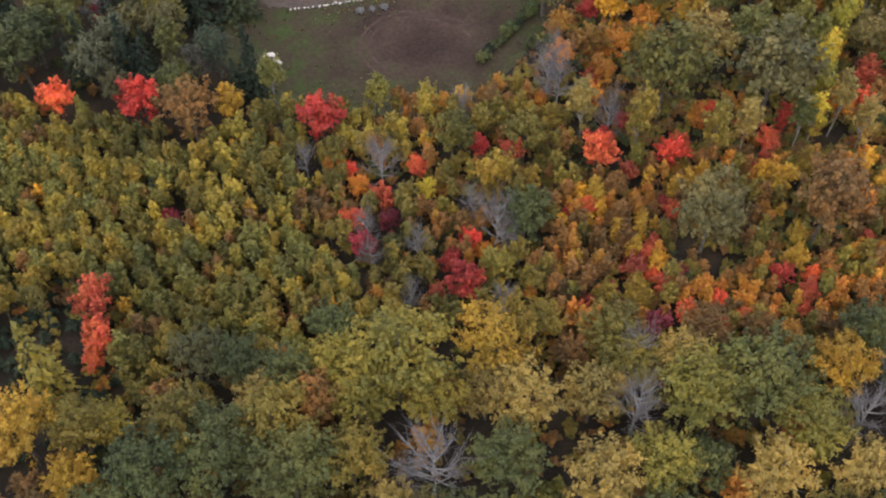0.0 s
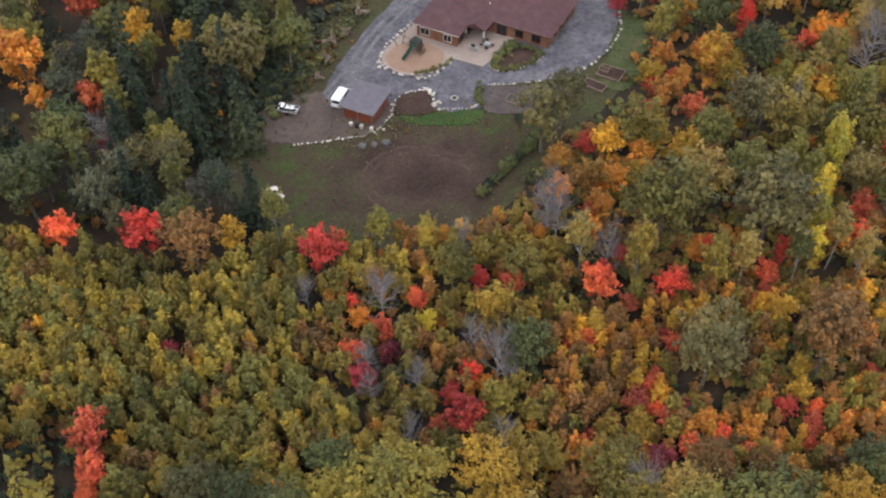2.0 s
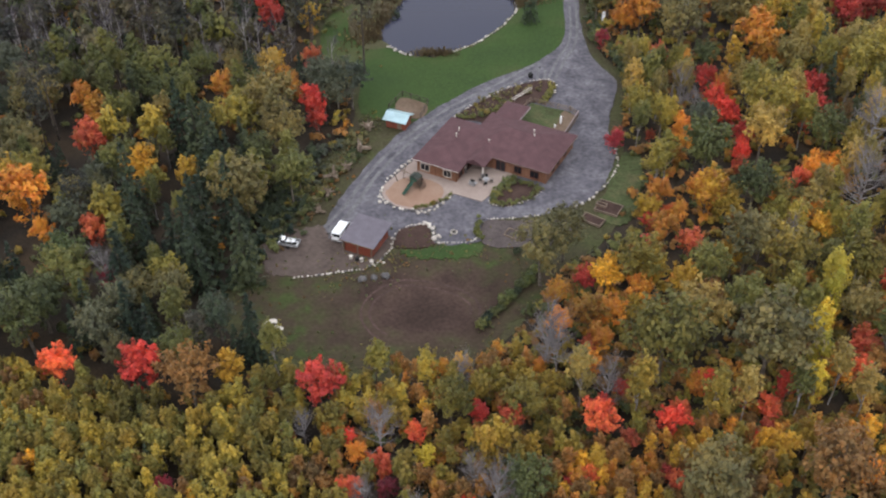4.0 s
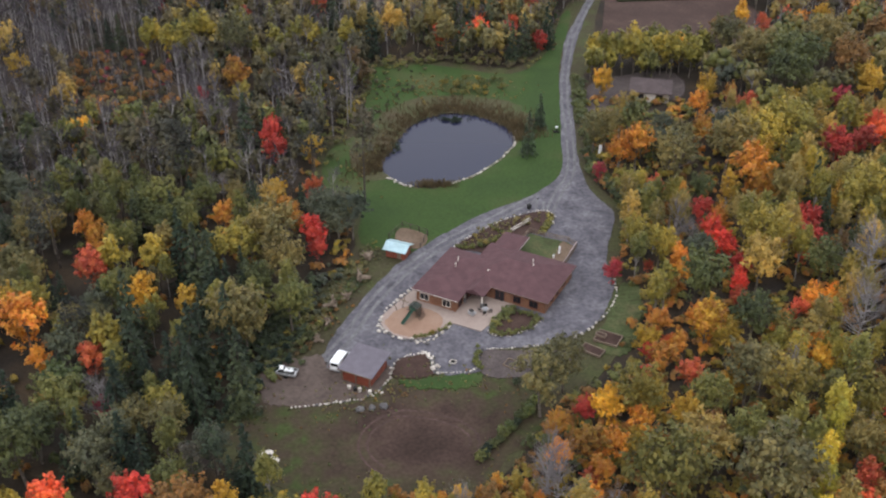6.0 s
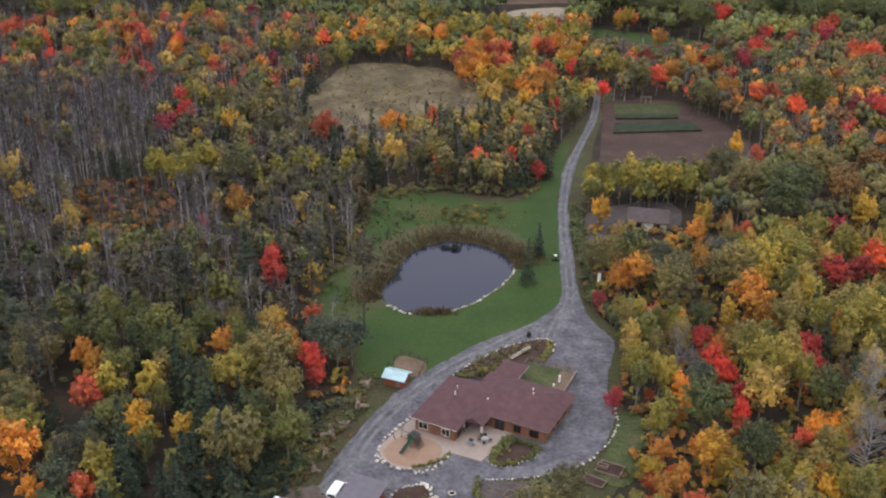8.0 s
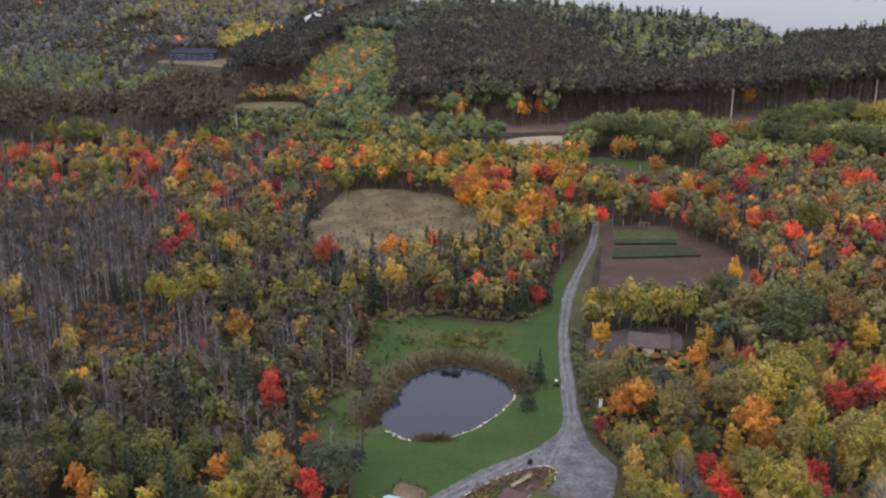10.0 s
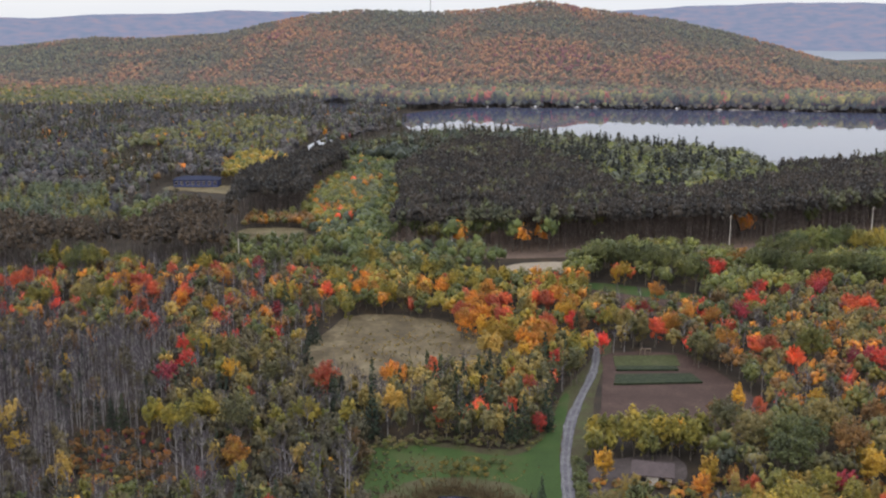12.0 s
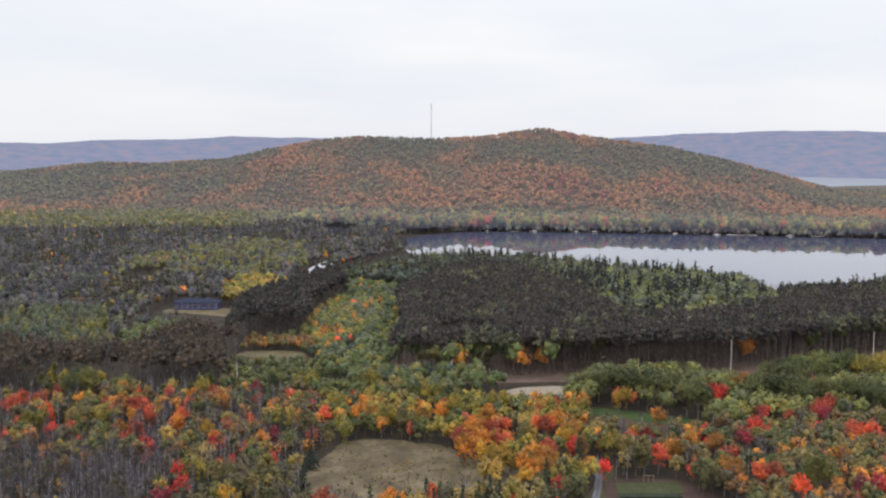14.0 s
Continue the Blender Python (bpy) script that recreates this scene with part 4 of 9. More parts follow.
def log_wall(parent, u0, u1, v0, v1, z0, z1, n, mat):
    """A log wall: a core with rounded courses, each a log of its own, proud of it on both sides."""
    thin = 0.04
    along_u = (u1 - u0) > (v1 - v0)
    core = (u0, u1, v0 + thin, v1 - thin) if along_u else (u0 + thin, u1 - thin, v0, v1)
    w = part("wall", slab(*core, z0, z1), mat, parent)
    h = (z1 - z0) / n
    bm = bmesh.new()
    box(bm, u0, u1, v0, v1, z0 + 0.004, z0 + h - 0.004, h * 0.28)
    first = part("log", bm, mat, w)
    for i in range(1, n):
        o = new("log", first.data)
        o.parent = w
        o.location = (0, 0, i * h)


def window(parent, at, wide, high, deg=0, door=False, edge=TIMBER):
    """A framed window or glazed door in a wall, its face towards minus y before the turn."""
    f = slab(-wide / 2, wide / 2, -0.09, 0.02, 0, high)
    o = part("door" if door else "window", f, GLASS, parent)
    o.matrix_local = pose(*at, 0, 0, deg)
    for nm, a in (("frame", (-wide / 2 - 0.09, -wide / 2, -0.13, 0.0, -0.09, high + 0.09)), ("frame", (wide / 2, wide / 2 + 0.09, -0.13, 0.0, -0.09, high + 0.09)),
                  ("lintel", (-wide / 2, wide / 2, -0.13, 0.0, high, high + 0.09)), ("sill", (-wide / 2, wide / 2, -0.16, 0.0, -0.09, 0.0)), ("mullion", (-0.04, 0.04, -0.115, 0.0, 0, high))):
        part(nm, slab(*a), edge, o)
    return o


# ---- the bungalow ----
HOUSE = pose(8, 165, 0.24, 0, 0, -27.5)


def yard(u, v, z=0.0):
    """A place given along and across the house."""
    return HOUSE @ Vector((u, v, z))


def build_house():
    h = thing("house", HOUSE, "brown-roofed log bungalow with a porch on a gravel yard", "house")
    for a in ((-9.5, -1.4, -9.6, -9.3), (-9.5, -9.2, -9.3, 5.0), (-1.7, -1.4, -9.3, -3.0), (-1.4, 3.0, -2.6, -2.3), (3.0, 13.3, -2.6, -2.3), (13.0, 13.3, -2.3, 10.6), (-3.6, 13.0, 10.3, 10.6), (-9.2, -3.0, 4.7, 5.0), (-3.6, -3.3, 5.0, 10.3)):
        log_wall(h, *a, 0, 2.65, 12, LOGS)
    part("roof", hip(-10.3, -0.7, -10.3, 5.8, 2.62, 17), SHINGLE, h, "brown shingled hip roof")
    part("roof", hip(-4.0, 14.0, -3.2, 10.9, 2.621, 19), SHINGLE, h, "brown shingled hip roof")
    part("roof", hip(-3.2, 2.0, 8.0, 16.0, 2.615, 17), SHINGLE, h, "brown shingled roof of the rear wing")
    # porch gable over the way in
    bm = bmesh.new()
    g = [bm.verts.new(c) for c in ((-1.6, -6.6, 2.7), (2.7, -6.6, 2.7), (0.55, -6.6, 3.75), (-1.6, -1.0, 2.7), (2.7, -1.0, 2.7), (0.55, 1.2, 3.75))]
    for q in ((0, 1, 2), (0, 2, 5, 3), (1, 4, 5, 2), (0, 3, 4, 1), (3, 5, 4)):
        bm.faces.new([g[i] for i in q])
    bmesh.ops.recalc_face_normals(bm, faces=bm.faces)
    part("porch_roof", bm, SHINGLE, h)
    for u in (-1.3, 2.3):
        part("porch_post", slab(u - 0.28, u + 0.28, -6.5, -5.95, 0, 1.1, 0.05), GREY_STONE, h, "grey stone pillar foot")
        part("porch_post", slab(u - 0.14, u + 0.14, -6.36, -6.08, 1.1, 2.72), TRIM, h)
    for a in ((-10.3, -0.7, -10.34, -10.30), (-4.0, 14.0, -3.24, -3.2)):
        part("gutter", slab(a[0], a[1], a[2], a[3], 2.74, 2.84), TRIM if a[0] < -5 else TIMBER, h, "thin eaves gutter")
    part("gutter", slab(14.0, 14.04, -3.2, 10.9, 2.64, 2.8), TIMBER, h)
    part("gutter", slab(2.0, 2.06, 8.4, 16.0, 2.62, 2.95), ROSE_BOARD, h, "pale fascia board of the rear wing")
    for u, v, z, wd, hg, dg, dr in ((-7.9, -9.6, 0.7, 1.7, 1.3, 0, False), (-3.3, -9.6, 0.7, 1.5, 1.3, 0, False), (-1.4, -8.0, 0.5, 1.2, 1.6, 90, False), (-1.4, -5.4, 0.1, 1.4, 2.1, 90, True), (4.2, -2.6, 0.08, 1.8, 2.1, 0, True), (0.9, -2.6, 0.08, 1.1, 2.1, 0, True),
                                    (7.7, -2.6, 0.7, 1.35, 1.3, 0, False), (11.0, -2.6, 0.7, 1.6, 1.3, 0, False), (13.3, 0.6, 0.95, 1.0, 1.1, 90, False), (13.3, 3.0, 0.95, 1.0, 1.1, 90, False), (13.3, 6.4, 0.95, 1.4, 1.1, 90, False)):
        window(h, (u, v, z), wd, hg, dg, dr, TRIM if v < -9 else DARK_RED)
    for u, v, z in ((-5.6, -0.4, 4.95), (-5.2, -2.2, 4.85), (7.2, 5.6, 4.85), (7.9, 4.1, 4.95), (0.5, 0.0, 3.8)):
        bm = bmesh.new()
        bmesh.ops.create_cone(bm, cap_ends=True, segments=10, radius1=0.1, radius2=0.09, depth=0.7)
        bmesh.ops.create_cone(bm, cap_ends=True, segments=10, radius1=0.17, radius2=0.13, depth=0.12, matrix=pose(0, 0, 0.38))
        o = part("vent_pipe", bm, TRIM, h, "short white roof vent")
        o.location = (u, v, z)
    for u in (-9.35, -5.6, -1.55, 3.1, 13.15):
        part("corner_post", slab(u - 0.17, u + 0.17, (-9.72 if u < 0 else -2.72), (-9.4 if u < 0 else -2.4), 0, 2.63, 0.04), LOGS, h)
    return h


build_house()


def ground_bed(name, ring, z, mat, label, category, thick=0.15, rough=0.08, local=True, steps=4):
    pts = [tuple(yard(u, v)[:2]) for u, v in ring] if local else ring
    return sheet(name, rounded(pts, steps, rough, len(name)), z, mat, label, category, thick=thick)


ground_bed("patio", [(-12.8, -17.2), (-12.4, -13), (-11.9, -8.7), (-11.6, -6.4), (-9.0, -7.0), (-9.0, -9.0), (-1.8, -9.0), (-1.0, -2.4), (7.3, -2.4), (5.3, -12.8), (2.6, -12.9), (-0.1, -13.0), (-0.8, -14.6), (-1.3, -16.4), (-2.3, -18.5), (-3.4, -19.8), (-4.8, -20.6), (-6.3, -21), (-7.9, -21), (-9.5, -20.6), (-11.2, -19.6), (-12.2, -18.4)], 0.33, PAVERS, "pinkish beige paved patio before the house", "patio", rough=0.0, steps=1)
ground_bed("play_sand", [(-11.3, -18.4), (-11.4, -15.8), (-10.5, -12.9), (-8, -11.5), (-5, -11.3), (-2.6, -12.6), (-1.7, -14.8), (-2.6, -17.8), (-4.8, -20), (-8, -20.4), (-10.2, -19.5)], 0.334, PLAY_SAND, "orange-brown play sand under the climbing frame", "sand", thick=0.08)
FRONT_BED = [(6.4, -5.0), (6.2, -10.4), (6.7, -12.4), (8.5, -12.5), (10.5, -11.3), (12.7, -8.1), (13.5, -4.8), (12.4, -3.7), (9.7, -3.8), (7.1, -3.8)]
ground_bed("flower_bed", FRONT_BED, 0.36, BED_SOIL, "dark flower bed beside the patio", "garden bed", steps=2)
BACK_BED = [(-11.3, 9.7), (-11.1, 12.2), (-9.5, 17.4), (-6.9, 24.1), (-3.8, 28.8), (-1, 31.3), (1.2, 30.8), (2.3, 26.3), (2.3, 22.4), (-0.4, 21.8), (-1.2, 16.2), (-3.4, 16.1), (-3.6, 10.8), (-7, 10.6)]
ground_bed("flower_bed", BACK_BED, 0.36, BED_SOIL, "long dark flower bed behind the house", "garden bed", steps=2)
ground_bed("court_grass", [(2.2, 11.2), (-0.2, 16.4), (-0.2, 21.6), (2.9, 21.5), (7.9, 22.0), (9.9, 20.9), (10.3, 14.6), (10.3, 11.2)], 0.34, DULL_GRASS, "worn greenish grass of the fenced court", "lawn", steps=1, rough=0.0)
ground_bed("court_earth", [(7.0, 11.4), (7.2, 16), (6.8, 21.6), (8.2, 21.7), (9.7, 20.7), (10.1, 14.6), (10.1, 11.4)], 0.36, TAN_EARTH, "tan bare earth along the court fence", "soil", rough=0.2)
ground_bed("soil_bed", [(-7.9, 142.9), (-6.2, 143.9), (-3.0, 144.6), (-2.1, 141.3), (-1.6, 139.2), (-4, 138.4), (-6.6, 138.2), (-8.6, 138.8)], 0.27, BED_SOIL, "dark red-brown planting bed", "garden bed", local=False)
ground_bed("grass_bank", [(-7.2, 137.6), (-4, 138.0), (-1.3, 138.7), (4.8, 139.4), (6.6, 139.8), (6.2, 137.2), (3.4, 135.6), (0, 135.4), (-3, 135.8), (-6, 136.2)], 0.26, LAWN, "green grass bank below the wall", "grass", local=False, rough=0.3, steps=8)
ground_bed("soil_bed", [(7, 145.4), (12, 145.6), (18, 146.2), (22, 145), (20, 140), (14, 138.6), (7, 139.2)], 0.25, PURPLE_SOIL, "grey-purple bare planting ground", "garden bed", local=False, rough=0.15, steps=8)
ground_bed("soil_patch", [(-31, 138), (-29.5, 142.5), (-24.5, 143.6), (-21.2, 144.6), (-19.5, 141.5), (-16.5, 139.6), (-11, 139.8), (-9.2, 141.2), (-8.9, 138.2), (-11, 134.7), (-13.6, 133.1), (-17.1, 132.4), (-24.6, 131), (-29, 132)], 0.236, EARTH, "brown trampled earth round the shed", "soil", local=False, rough=0.3, steps=8)
ground_bed("side_grass", [(30.6, 159.2), (33.3, 165.3), (37, 167), (36.4, 157), (33.2, 146.5), (29.6, 144.6), (27, 147), (28.4, 152.3)], 0.18, DULL_GRASS, "dull green grass beside the gravel yard", "grass", local=False, rough=0.3, steps=8)

# ---- stones ----
def stone_mesh(i):
    r = random.Random(40 + i)
    bm = bmesh.new()
    bmesh.ops.create_icosphere(bm, subdivisions=1, radius=0.5)
    for v in bm.verts:
        v.co *= r.uniform(0.8, 1.2)
        v.co.z *= 0.75
    me = bpy.data.meshes.new("stone")
    bm.to_mesh(me); bm.free()
    me.materials.append(STONE if i != 3 else GREY_STONE)
    return me


STONES = [stone_mesh(i) for i in range(5)]


def stone_row(label, line, size, step, z=0.3, seed=1, double=0.0):
    """Loose stones laid end to end along a line, each a part of the edging."""
    r = random.Random(seed)
    p = [Vector((x, y, 0)) for x, y in line]
    row = thing("stone_edging", Matrix.Translation(p[0] + Vector((0, 0, z))), label, "stone edging", "stone edgings")
    left = 0.0
    for a, b in zip(p, p[1:]):
        d = (b - a).length
        s = left
        while s < d:
            q = a + (b - a) * (s / d) - p[0]
            for k in range(1 + (r.random() < double)):
                o = new("stone", r.choice(STONES))
                o.parent = row
                w = 0.88 * size * r.uniform(0.6, 1.3)
                o.matrix_local = pose(q.x + r.uniform(-0.2, 0.2) * size + k * r.uniform(-1, 1) * size, q.y + r.uniform(-0.25, 0.25) * size + k * r.uniform(-1, 1) * size, w * 0.22, r.uniform(-15, 15), r.uniform(-15, 15), r.uniform(0, 360)) @ Matrix.Diagonal((w * r.uniform(0.9, 1.5), w, w * r.uniform(0.6, 1), 1))
            s += step * r.uniform(0.75, 1.35)
        left = s - d
    return row


def yards(pts):
    return [tuple(yard(u, v)[:2]) for u, v in pts]


stone_row("row of pale boulders round the paved patio", yards([(-12.0, -6.9), (-12.4, -9.5), (-12.9, -13), (-13.1, -15.5)]), 0.8, 1.0, 0.26, 2)
stone_row("curved row of pale boulders round the play sand", yards([(-12.7, -17.6), (-11.6, -19.8), (-9.5, -21), (-6.4, -21.4), (-2.9, -20.5), (-1.2, -18.7), (-0.6, -16), (-0.2, -13.4)]), 0.75, 0.8, 0.26, 3, 0.4)
stone_row("pale stones edging the front flower bed", yards([(6.1, -10), (6.5, -12.6), (8.5, -12.8), (10.6, -11.6), (12.9, -8.2), (13.7, -5.0)]), 0.45, 0.65, 0.3, 4)
stone_row("pale stones edging the long back flower bed", yards([(-11.6, 9.9), (-11.4, 12.3), (-9.8, 17.5), (-7.2, 24.2), (-4.0, 29.1), (-1.0, 31.7), (1.4, 31.1), (2.6, 27)]), 0.5, 0.7, 0.3, 5)
stone_row("low dry wall of pale field stones below the yard", [(-24.6, 130.7), (-17.1, 132.1), (-13.5, 132.8), (-10.8, 134.5), (-9.0, 138.1), (-8.3, 142.7), (-6.3, 144.2), (-2.9, 145.1)], 0.5, 0.62, 0.2, 6, 0.35)
stone_row("heaped pale field stones beside the planting bed", [(-2.9, 145.1), (-2.0, 143.2), (-1.7, 141.2), (-0.9, 139.6)], 0.8, 0.55, 0.25, 7, 0.9)
stone_row("low stone kerb of the gravel round the fire ring", [(-0.9, 139.5), (4.8, 139.9), (6.2, 141.5), (6.0, 145.9)], 0.45, 0.5, 0.25, 8)
stone_row("low stone kerb along the drive", [(6.0, 145.9), (7.5, 146.2), (11.4, 146.2), (15.9, 147.0), (20.5, 147.9)], 0.45, 0.55, 0.25, 9)
stone_row("pale boulders along the edge of the gravel yard", [(20.5, 147.9), (23.4, 149.2), (27, 152.6), (30.1, 156.9), (32.6, 162.2), (32.8, 168)], 0.6, 0.8, 0.22, 10)
stone_row("pale stones along the pond bank", [(17.4, 231.5), (16.8, 223.7), (13, 216.3), (7.5, 209.3), (2.2, 205.4)], 0.6, 0.65, 0.2, 11)
stone_row("pale stones along the pond bank", [(-7.0, 203.9), (-8.2, 204.2), (-12.2, 207.9)], 0.65, 0.6, 0.2, 12, 0.5)
for x, y, w in ((-13.4, 130.2, 1.5), (-11.5, 130.6, 1.3), (-9.7, 131, 1.6)):
    o = new("boulder", STONES[3])
    o.matrix_world = pose(x, y, 0.45, 0, 0, x * 40) @ Matrix.Diagonal((w * 1.15, w, w * 0.9, 1))
    tagged(o, "big rounded grey boulder on the rough grass", "boulder", "boulders below the wall")


# ---- low planting ----
def shrub(x, y, h, leaf, name="garden_shrub", say="low garden shrub", z=0.3):
    i = int(dice.integers(4))
    key = ("u", leaf, i)
    if key not in TREE_MESHES:
        trunk, crown = shapes("u", 0, 4)[i]
        TREE_MESHES[key] = (mesh_of("stem", *trunk, [BARK]), mesh_of("crown", *crown, [LEAF[leaf]]))
    ob = thing(name, Matrix.Translation((x, y, z)) @ pose(0, 0, 0, 0, 0, float(dice.uniform(0, 360))) @ Matrix.Scale(h, 4), f"{say} with {SAY[leaf]}", "shrub", "shrubs of the garden")
    for nm, me in zip(("stem", "foliage"), TREE_MESHES[key]):
        new(nm, me).parent = ob


gr = random.Random(5)


def border(label, line, wide, high, leaf, step, seed, sprays=26):
    """A dense ragged band of low plants along a line, as one stuff."""
    r = np.random.default_rng(seed)
    P = []
    for a, b in zip(line, line[1:]):
        a, b = np.array(a), np.array(b)
        for t in np.arange(0, 1, step / np.linalg.norm(b - a)):
            P.append(a + (b - a) * t + r.normal(0, wide / 2.2, 2))
    P = np.array(P)
    o = woodland("ground_cover", "u", leaf, P, r.uniform(0.6, 1.2, len(P)) * high, sprays, np.full(len(P), 0.3))
    return tagged(o, label, "ground cover", kind="stuff")


border("yellow-green ground cover edging the flower bed", yards([(6.5, -9.5), (6.8, -12.0), (8.6, -12.2), (10.4, -11.0), (12.5, -8.0), (13.1, -4.9), (12.2, -4.1), (9.6, -4.2)]), 0.8, 0.75, "leek", 0.2, 61)
border("dark green plants in the flower bed", yards([(7.0, -11.0), (6.7, -8.5), (6.9, -5.2), (8.4, -4.7)]), 1.3, 1.1, "green", 0.22, 62)
border("yellow-green ground cover along the back bed", yards([(2.0, 22.6), (1.9, 26), (0.9, 30)]), 0.9, 0.9, "leek", 0.2, 63)
border("yellow-green ground cover along the back bed", yards([(-8.9, 20.6), (-5.8, 19.1), (-3.7, 20)]), 0.5, 0.6, "leek", 0.22, 64)
border("yellow-green plants behind the bungalow", yards([(-11.0, 10.2), (-7.6, 11.6), (-5.3, 16.4), (-4.0, 19.5)]), 0.9, 0.8, "leek", 0.25, 65)
border("dull green plants in the back bed", yards([(-10, 13.5), (-7.5, 19.5), (-4.5, 24), (-1, 28)]), 2.4, 0.8, "dull", 0.25, 66)
border("yellow-green plants beside the play sand", yards([(-0.4, -13.4), (-1.2, -16), (-2.4, -18.2), (-4.6, -20.2)]), 0.5, 0.65, "leek", 0.25, 67)
border("rough shrubs along the edge of the lawn", [(-29, 222), (-23, 236), (-22, 258), (-21, 272), (-3, 277), (18, 272), (27, 285), (33, 307)], 4.2, 1.5, "umber", 0.45, 81, 60)
border("dark shrubs along the edge of the lawn", [(-29, 215), (-23, 238), (-22, 262), (-12, 275), (6, 274), (20, 273), (29, 289)], 4.4, 1.5, "green", 0.6, 82, 60)
border("dull shrubs along the drive", [(36, 262), (34.6, 246), (34.2, 230), (33.6, 214), (36, 203), (38.6, 194)], 1.6, 2.0, "green", 0.5, 83, 60)
border("yellow-green plants on the end of the kerb", [(6.0, 140.4), (5.7, 143), (6.2, 145.8)], 0.6, 0.9, "leek", 0.2, 68)
for u, v, h_, lf in ((7.2, -6.6, 1.5, "green"), (7.6, -5.2, 1.3, "leek"), (8.8, -8.2, 0.9, "straw"), (-7.0, 12.0, 1.6, "leek"), (-6.4, 13.6, 1.5, "straw"), (-7.6, 13.4, 1.2, "leek"), (-9.6, 15, 1.2, "olive"), (1.6, 24, 1.2, "leek"), (-2.0, -17.6, 1.2, "olive"), (9.6, -5.0, 1.0, "leek"), (7.0, -9.8, 1.2, "leek")):
    shrub(*yard(u, v)[:2], h_, lf)
for i in range(46):
    t = i / 45
    shrub(5.5 + 9.7 * t + gr.uniform(-0.45, 0.45), 118.5 + 13.3 * t + gr.uniform(-0.4, 0.4), gr.uniform(1.2, 2.4), gr.choice(("green", "fir", "fresh", "green")), "hedge_shrub", "hedge shrub beside the bare soil", 0.1)
shrub(12.3, 136.6, 1.9, "fir", "round_shrub", "dark round shrub on rough grass", 0.1)
for i in range(26):
    shrub(gr.uniform(-2, 16), gr.uniform(252, 262), gr.uniform(1.4, 2.6), gr.choice(("green", "olive", "green")), "meadow_shrub", "rough shrub beyond the pond", 0.1)


def reeds():
    """Brown reeds in a ragged belt round the upper bank of the pond and a tuft before it."""
    r = np.random.default_rng(12)
    P = []
    ring = np.array(POND)
    for _ in range(7600):
        q = ring[r.integers(len(ring))]
        out = q - (1.5, 222); out /= np.linalg.norm(out)
        back = out[1] > -0.15 + 0.35 * (out[0] > 0.5) or (out[0] < -0.8)
        if back:
            P.append(q + out * abs(r.normal(0.3, 4.0)) + r.normal(0, 0.5, 2))
    for _ in range(420):
        P.append((r.normal(-2.0, 2.2), r.normal(204.6, 0.6)))
    P = np.array(P)
    n = len(P)
    a, h = r.uniform(0, 2 * math.pi, n), r.uniform(0.6, 1.6, n)
    c = np.stack([np.cos(a), np.sin(a)], 1) * 0.11
    lean = r.normal(0, 0.25, (n, 2))
    V = np.stack([np.c_[P - c, np.full(n, 0.02)], np.c_[P + c, np.full(n, 0.02)], np.c_[P + lean + c * 0.5, h], np.c_[P + lean - c * 0.5, h]], 1).reshape(-1, 3)
    return tagged(new("reed_belt", mesh_of("reed_belt", V, np.arange(4 * n).reshape(-1, 4), [REEDS])), "brown reeds round the pond", "reeds", kind="stuff")


reeds()
weed = np.random.default_rng(14)
# the dark clump at the pond's far end imitates a spruce mirrored there
for cx, cy, sx, sy, n, h_, leaf, say in ((2.2, 237.6, 1.5, 0.9, 60, 0.7, "fir", "dark water clump standing in for a spruce reflection"), (-11.5, 222, 0.8, 2.2, 40, 0.6, "fir", "dark low clumps in the water along the pond bank"),
                                    (-17, 240, 3.0, 8, 70, 0.7, "umber", "brown rough growth beside the pond"), (-18, 216, 2.0, 7, 60, 0.7, "dull", "brown rough growth beside the pond"), (0, 256, 12, 5, 200, 0.7, "dull", "rough growth beyond the pond"), (-14, 260, 4, 6, 40, 0.9, "umber", "rough growth beyond the pond"),
                                    (-10, 355, 14, 15, 220, 0.8, "straw", "dry tussocks in the meadow"), (-22, 345, 9, 14, 60, 0.8, "umber", "dry tussocks in the meadow"), (-8, 372, 16, 10, 90, 0.8, "straw", "dry tussocks in the meadow")):
    at = np.stack([weed.normal(cx, sx, n), weed.normal(cy, sy, n)], 1)
    if "water" not in say and "meadow" not in say:
        at = at[~inside(at[:, 0], at[:, 1], POND)]
    tagged(woodland("rough_growth", "u", leaf, at, weed.uniform(0.5, 1.4, len(at)) * h_, 64, np.full(len(at), 0.05)), say, "rough growth", kind="stuff")


# ---- shed, van, trailer ----
def build_shed():
    s = thing("garage_shed", pose(-13.2, 139.6, 0.22, 0, 0, -24.5), "red-brown wooden shed with a grey sheet roof", "shed")
    for a in ((-2.6, 2.6, -3.0, -2.85), (-2.6, 2.6, 2.85, 3.0), (-2.6, -2.45, -2.85, 2.85), (2.45, 2.6, -2.85, 2.85)):
        log_wall(s, *a, 0, 2.35, 11, RED_LOGS)
    bm = slab(-3.3, 3.3, -3.6, 3.6, 2.35, 2.53, 0.02)
    for v in bm.verts:
        v.co.z += 0.06 * (v.co.y + 3.6)
    part("roof", bm, GREY_SHEET, s, "flat grey roof of ribbed sheet")
    for u in (-1.3, 1.2):
        part("door", slab(u - 1.05, u + 1.05, -3.08, -3.0, 0.05, 2.05), RED_LOGS, s)
    part("fascia", slab(-3.3, 3.3, -3.66, -3.6, 2.33, 2.52), TIMBER, s)
    for u in (-2.6, 0, 2.6):
        part("post", slab(u - 0.08, u + 0.08, -3.3, -3.12, 0, 2.36), TIMBER, s)
    return s


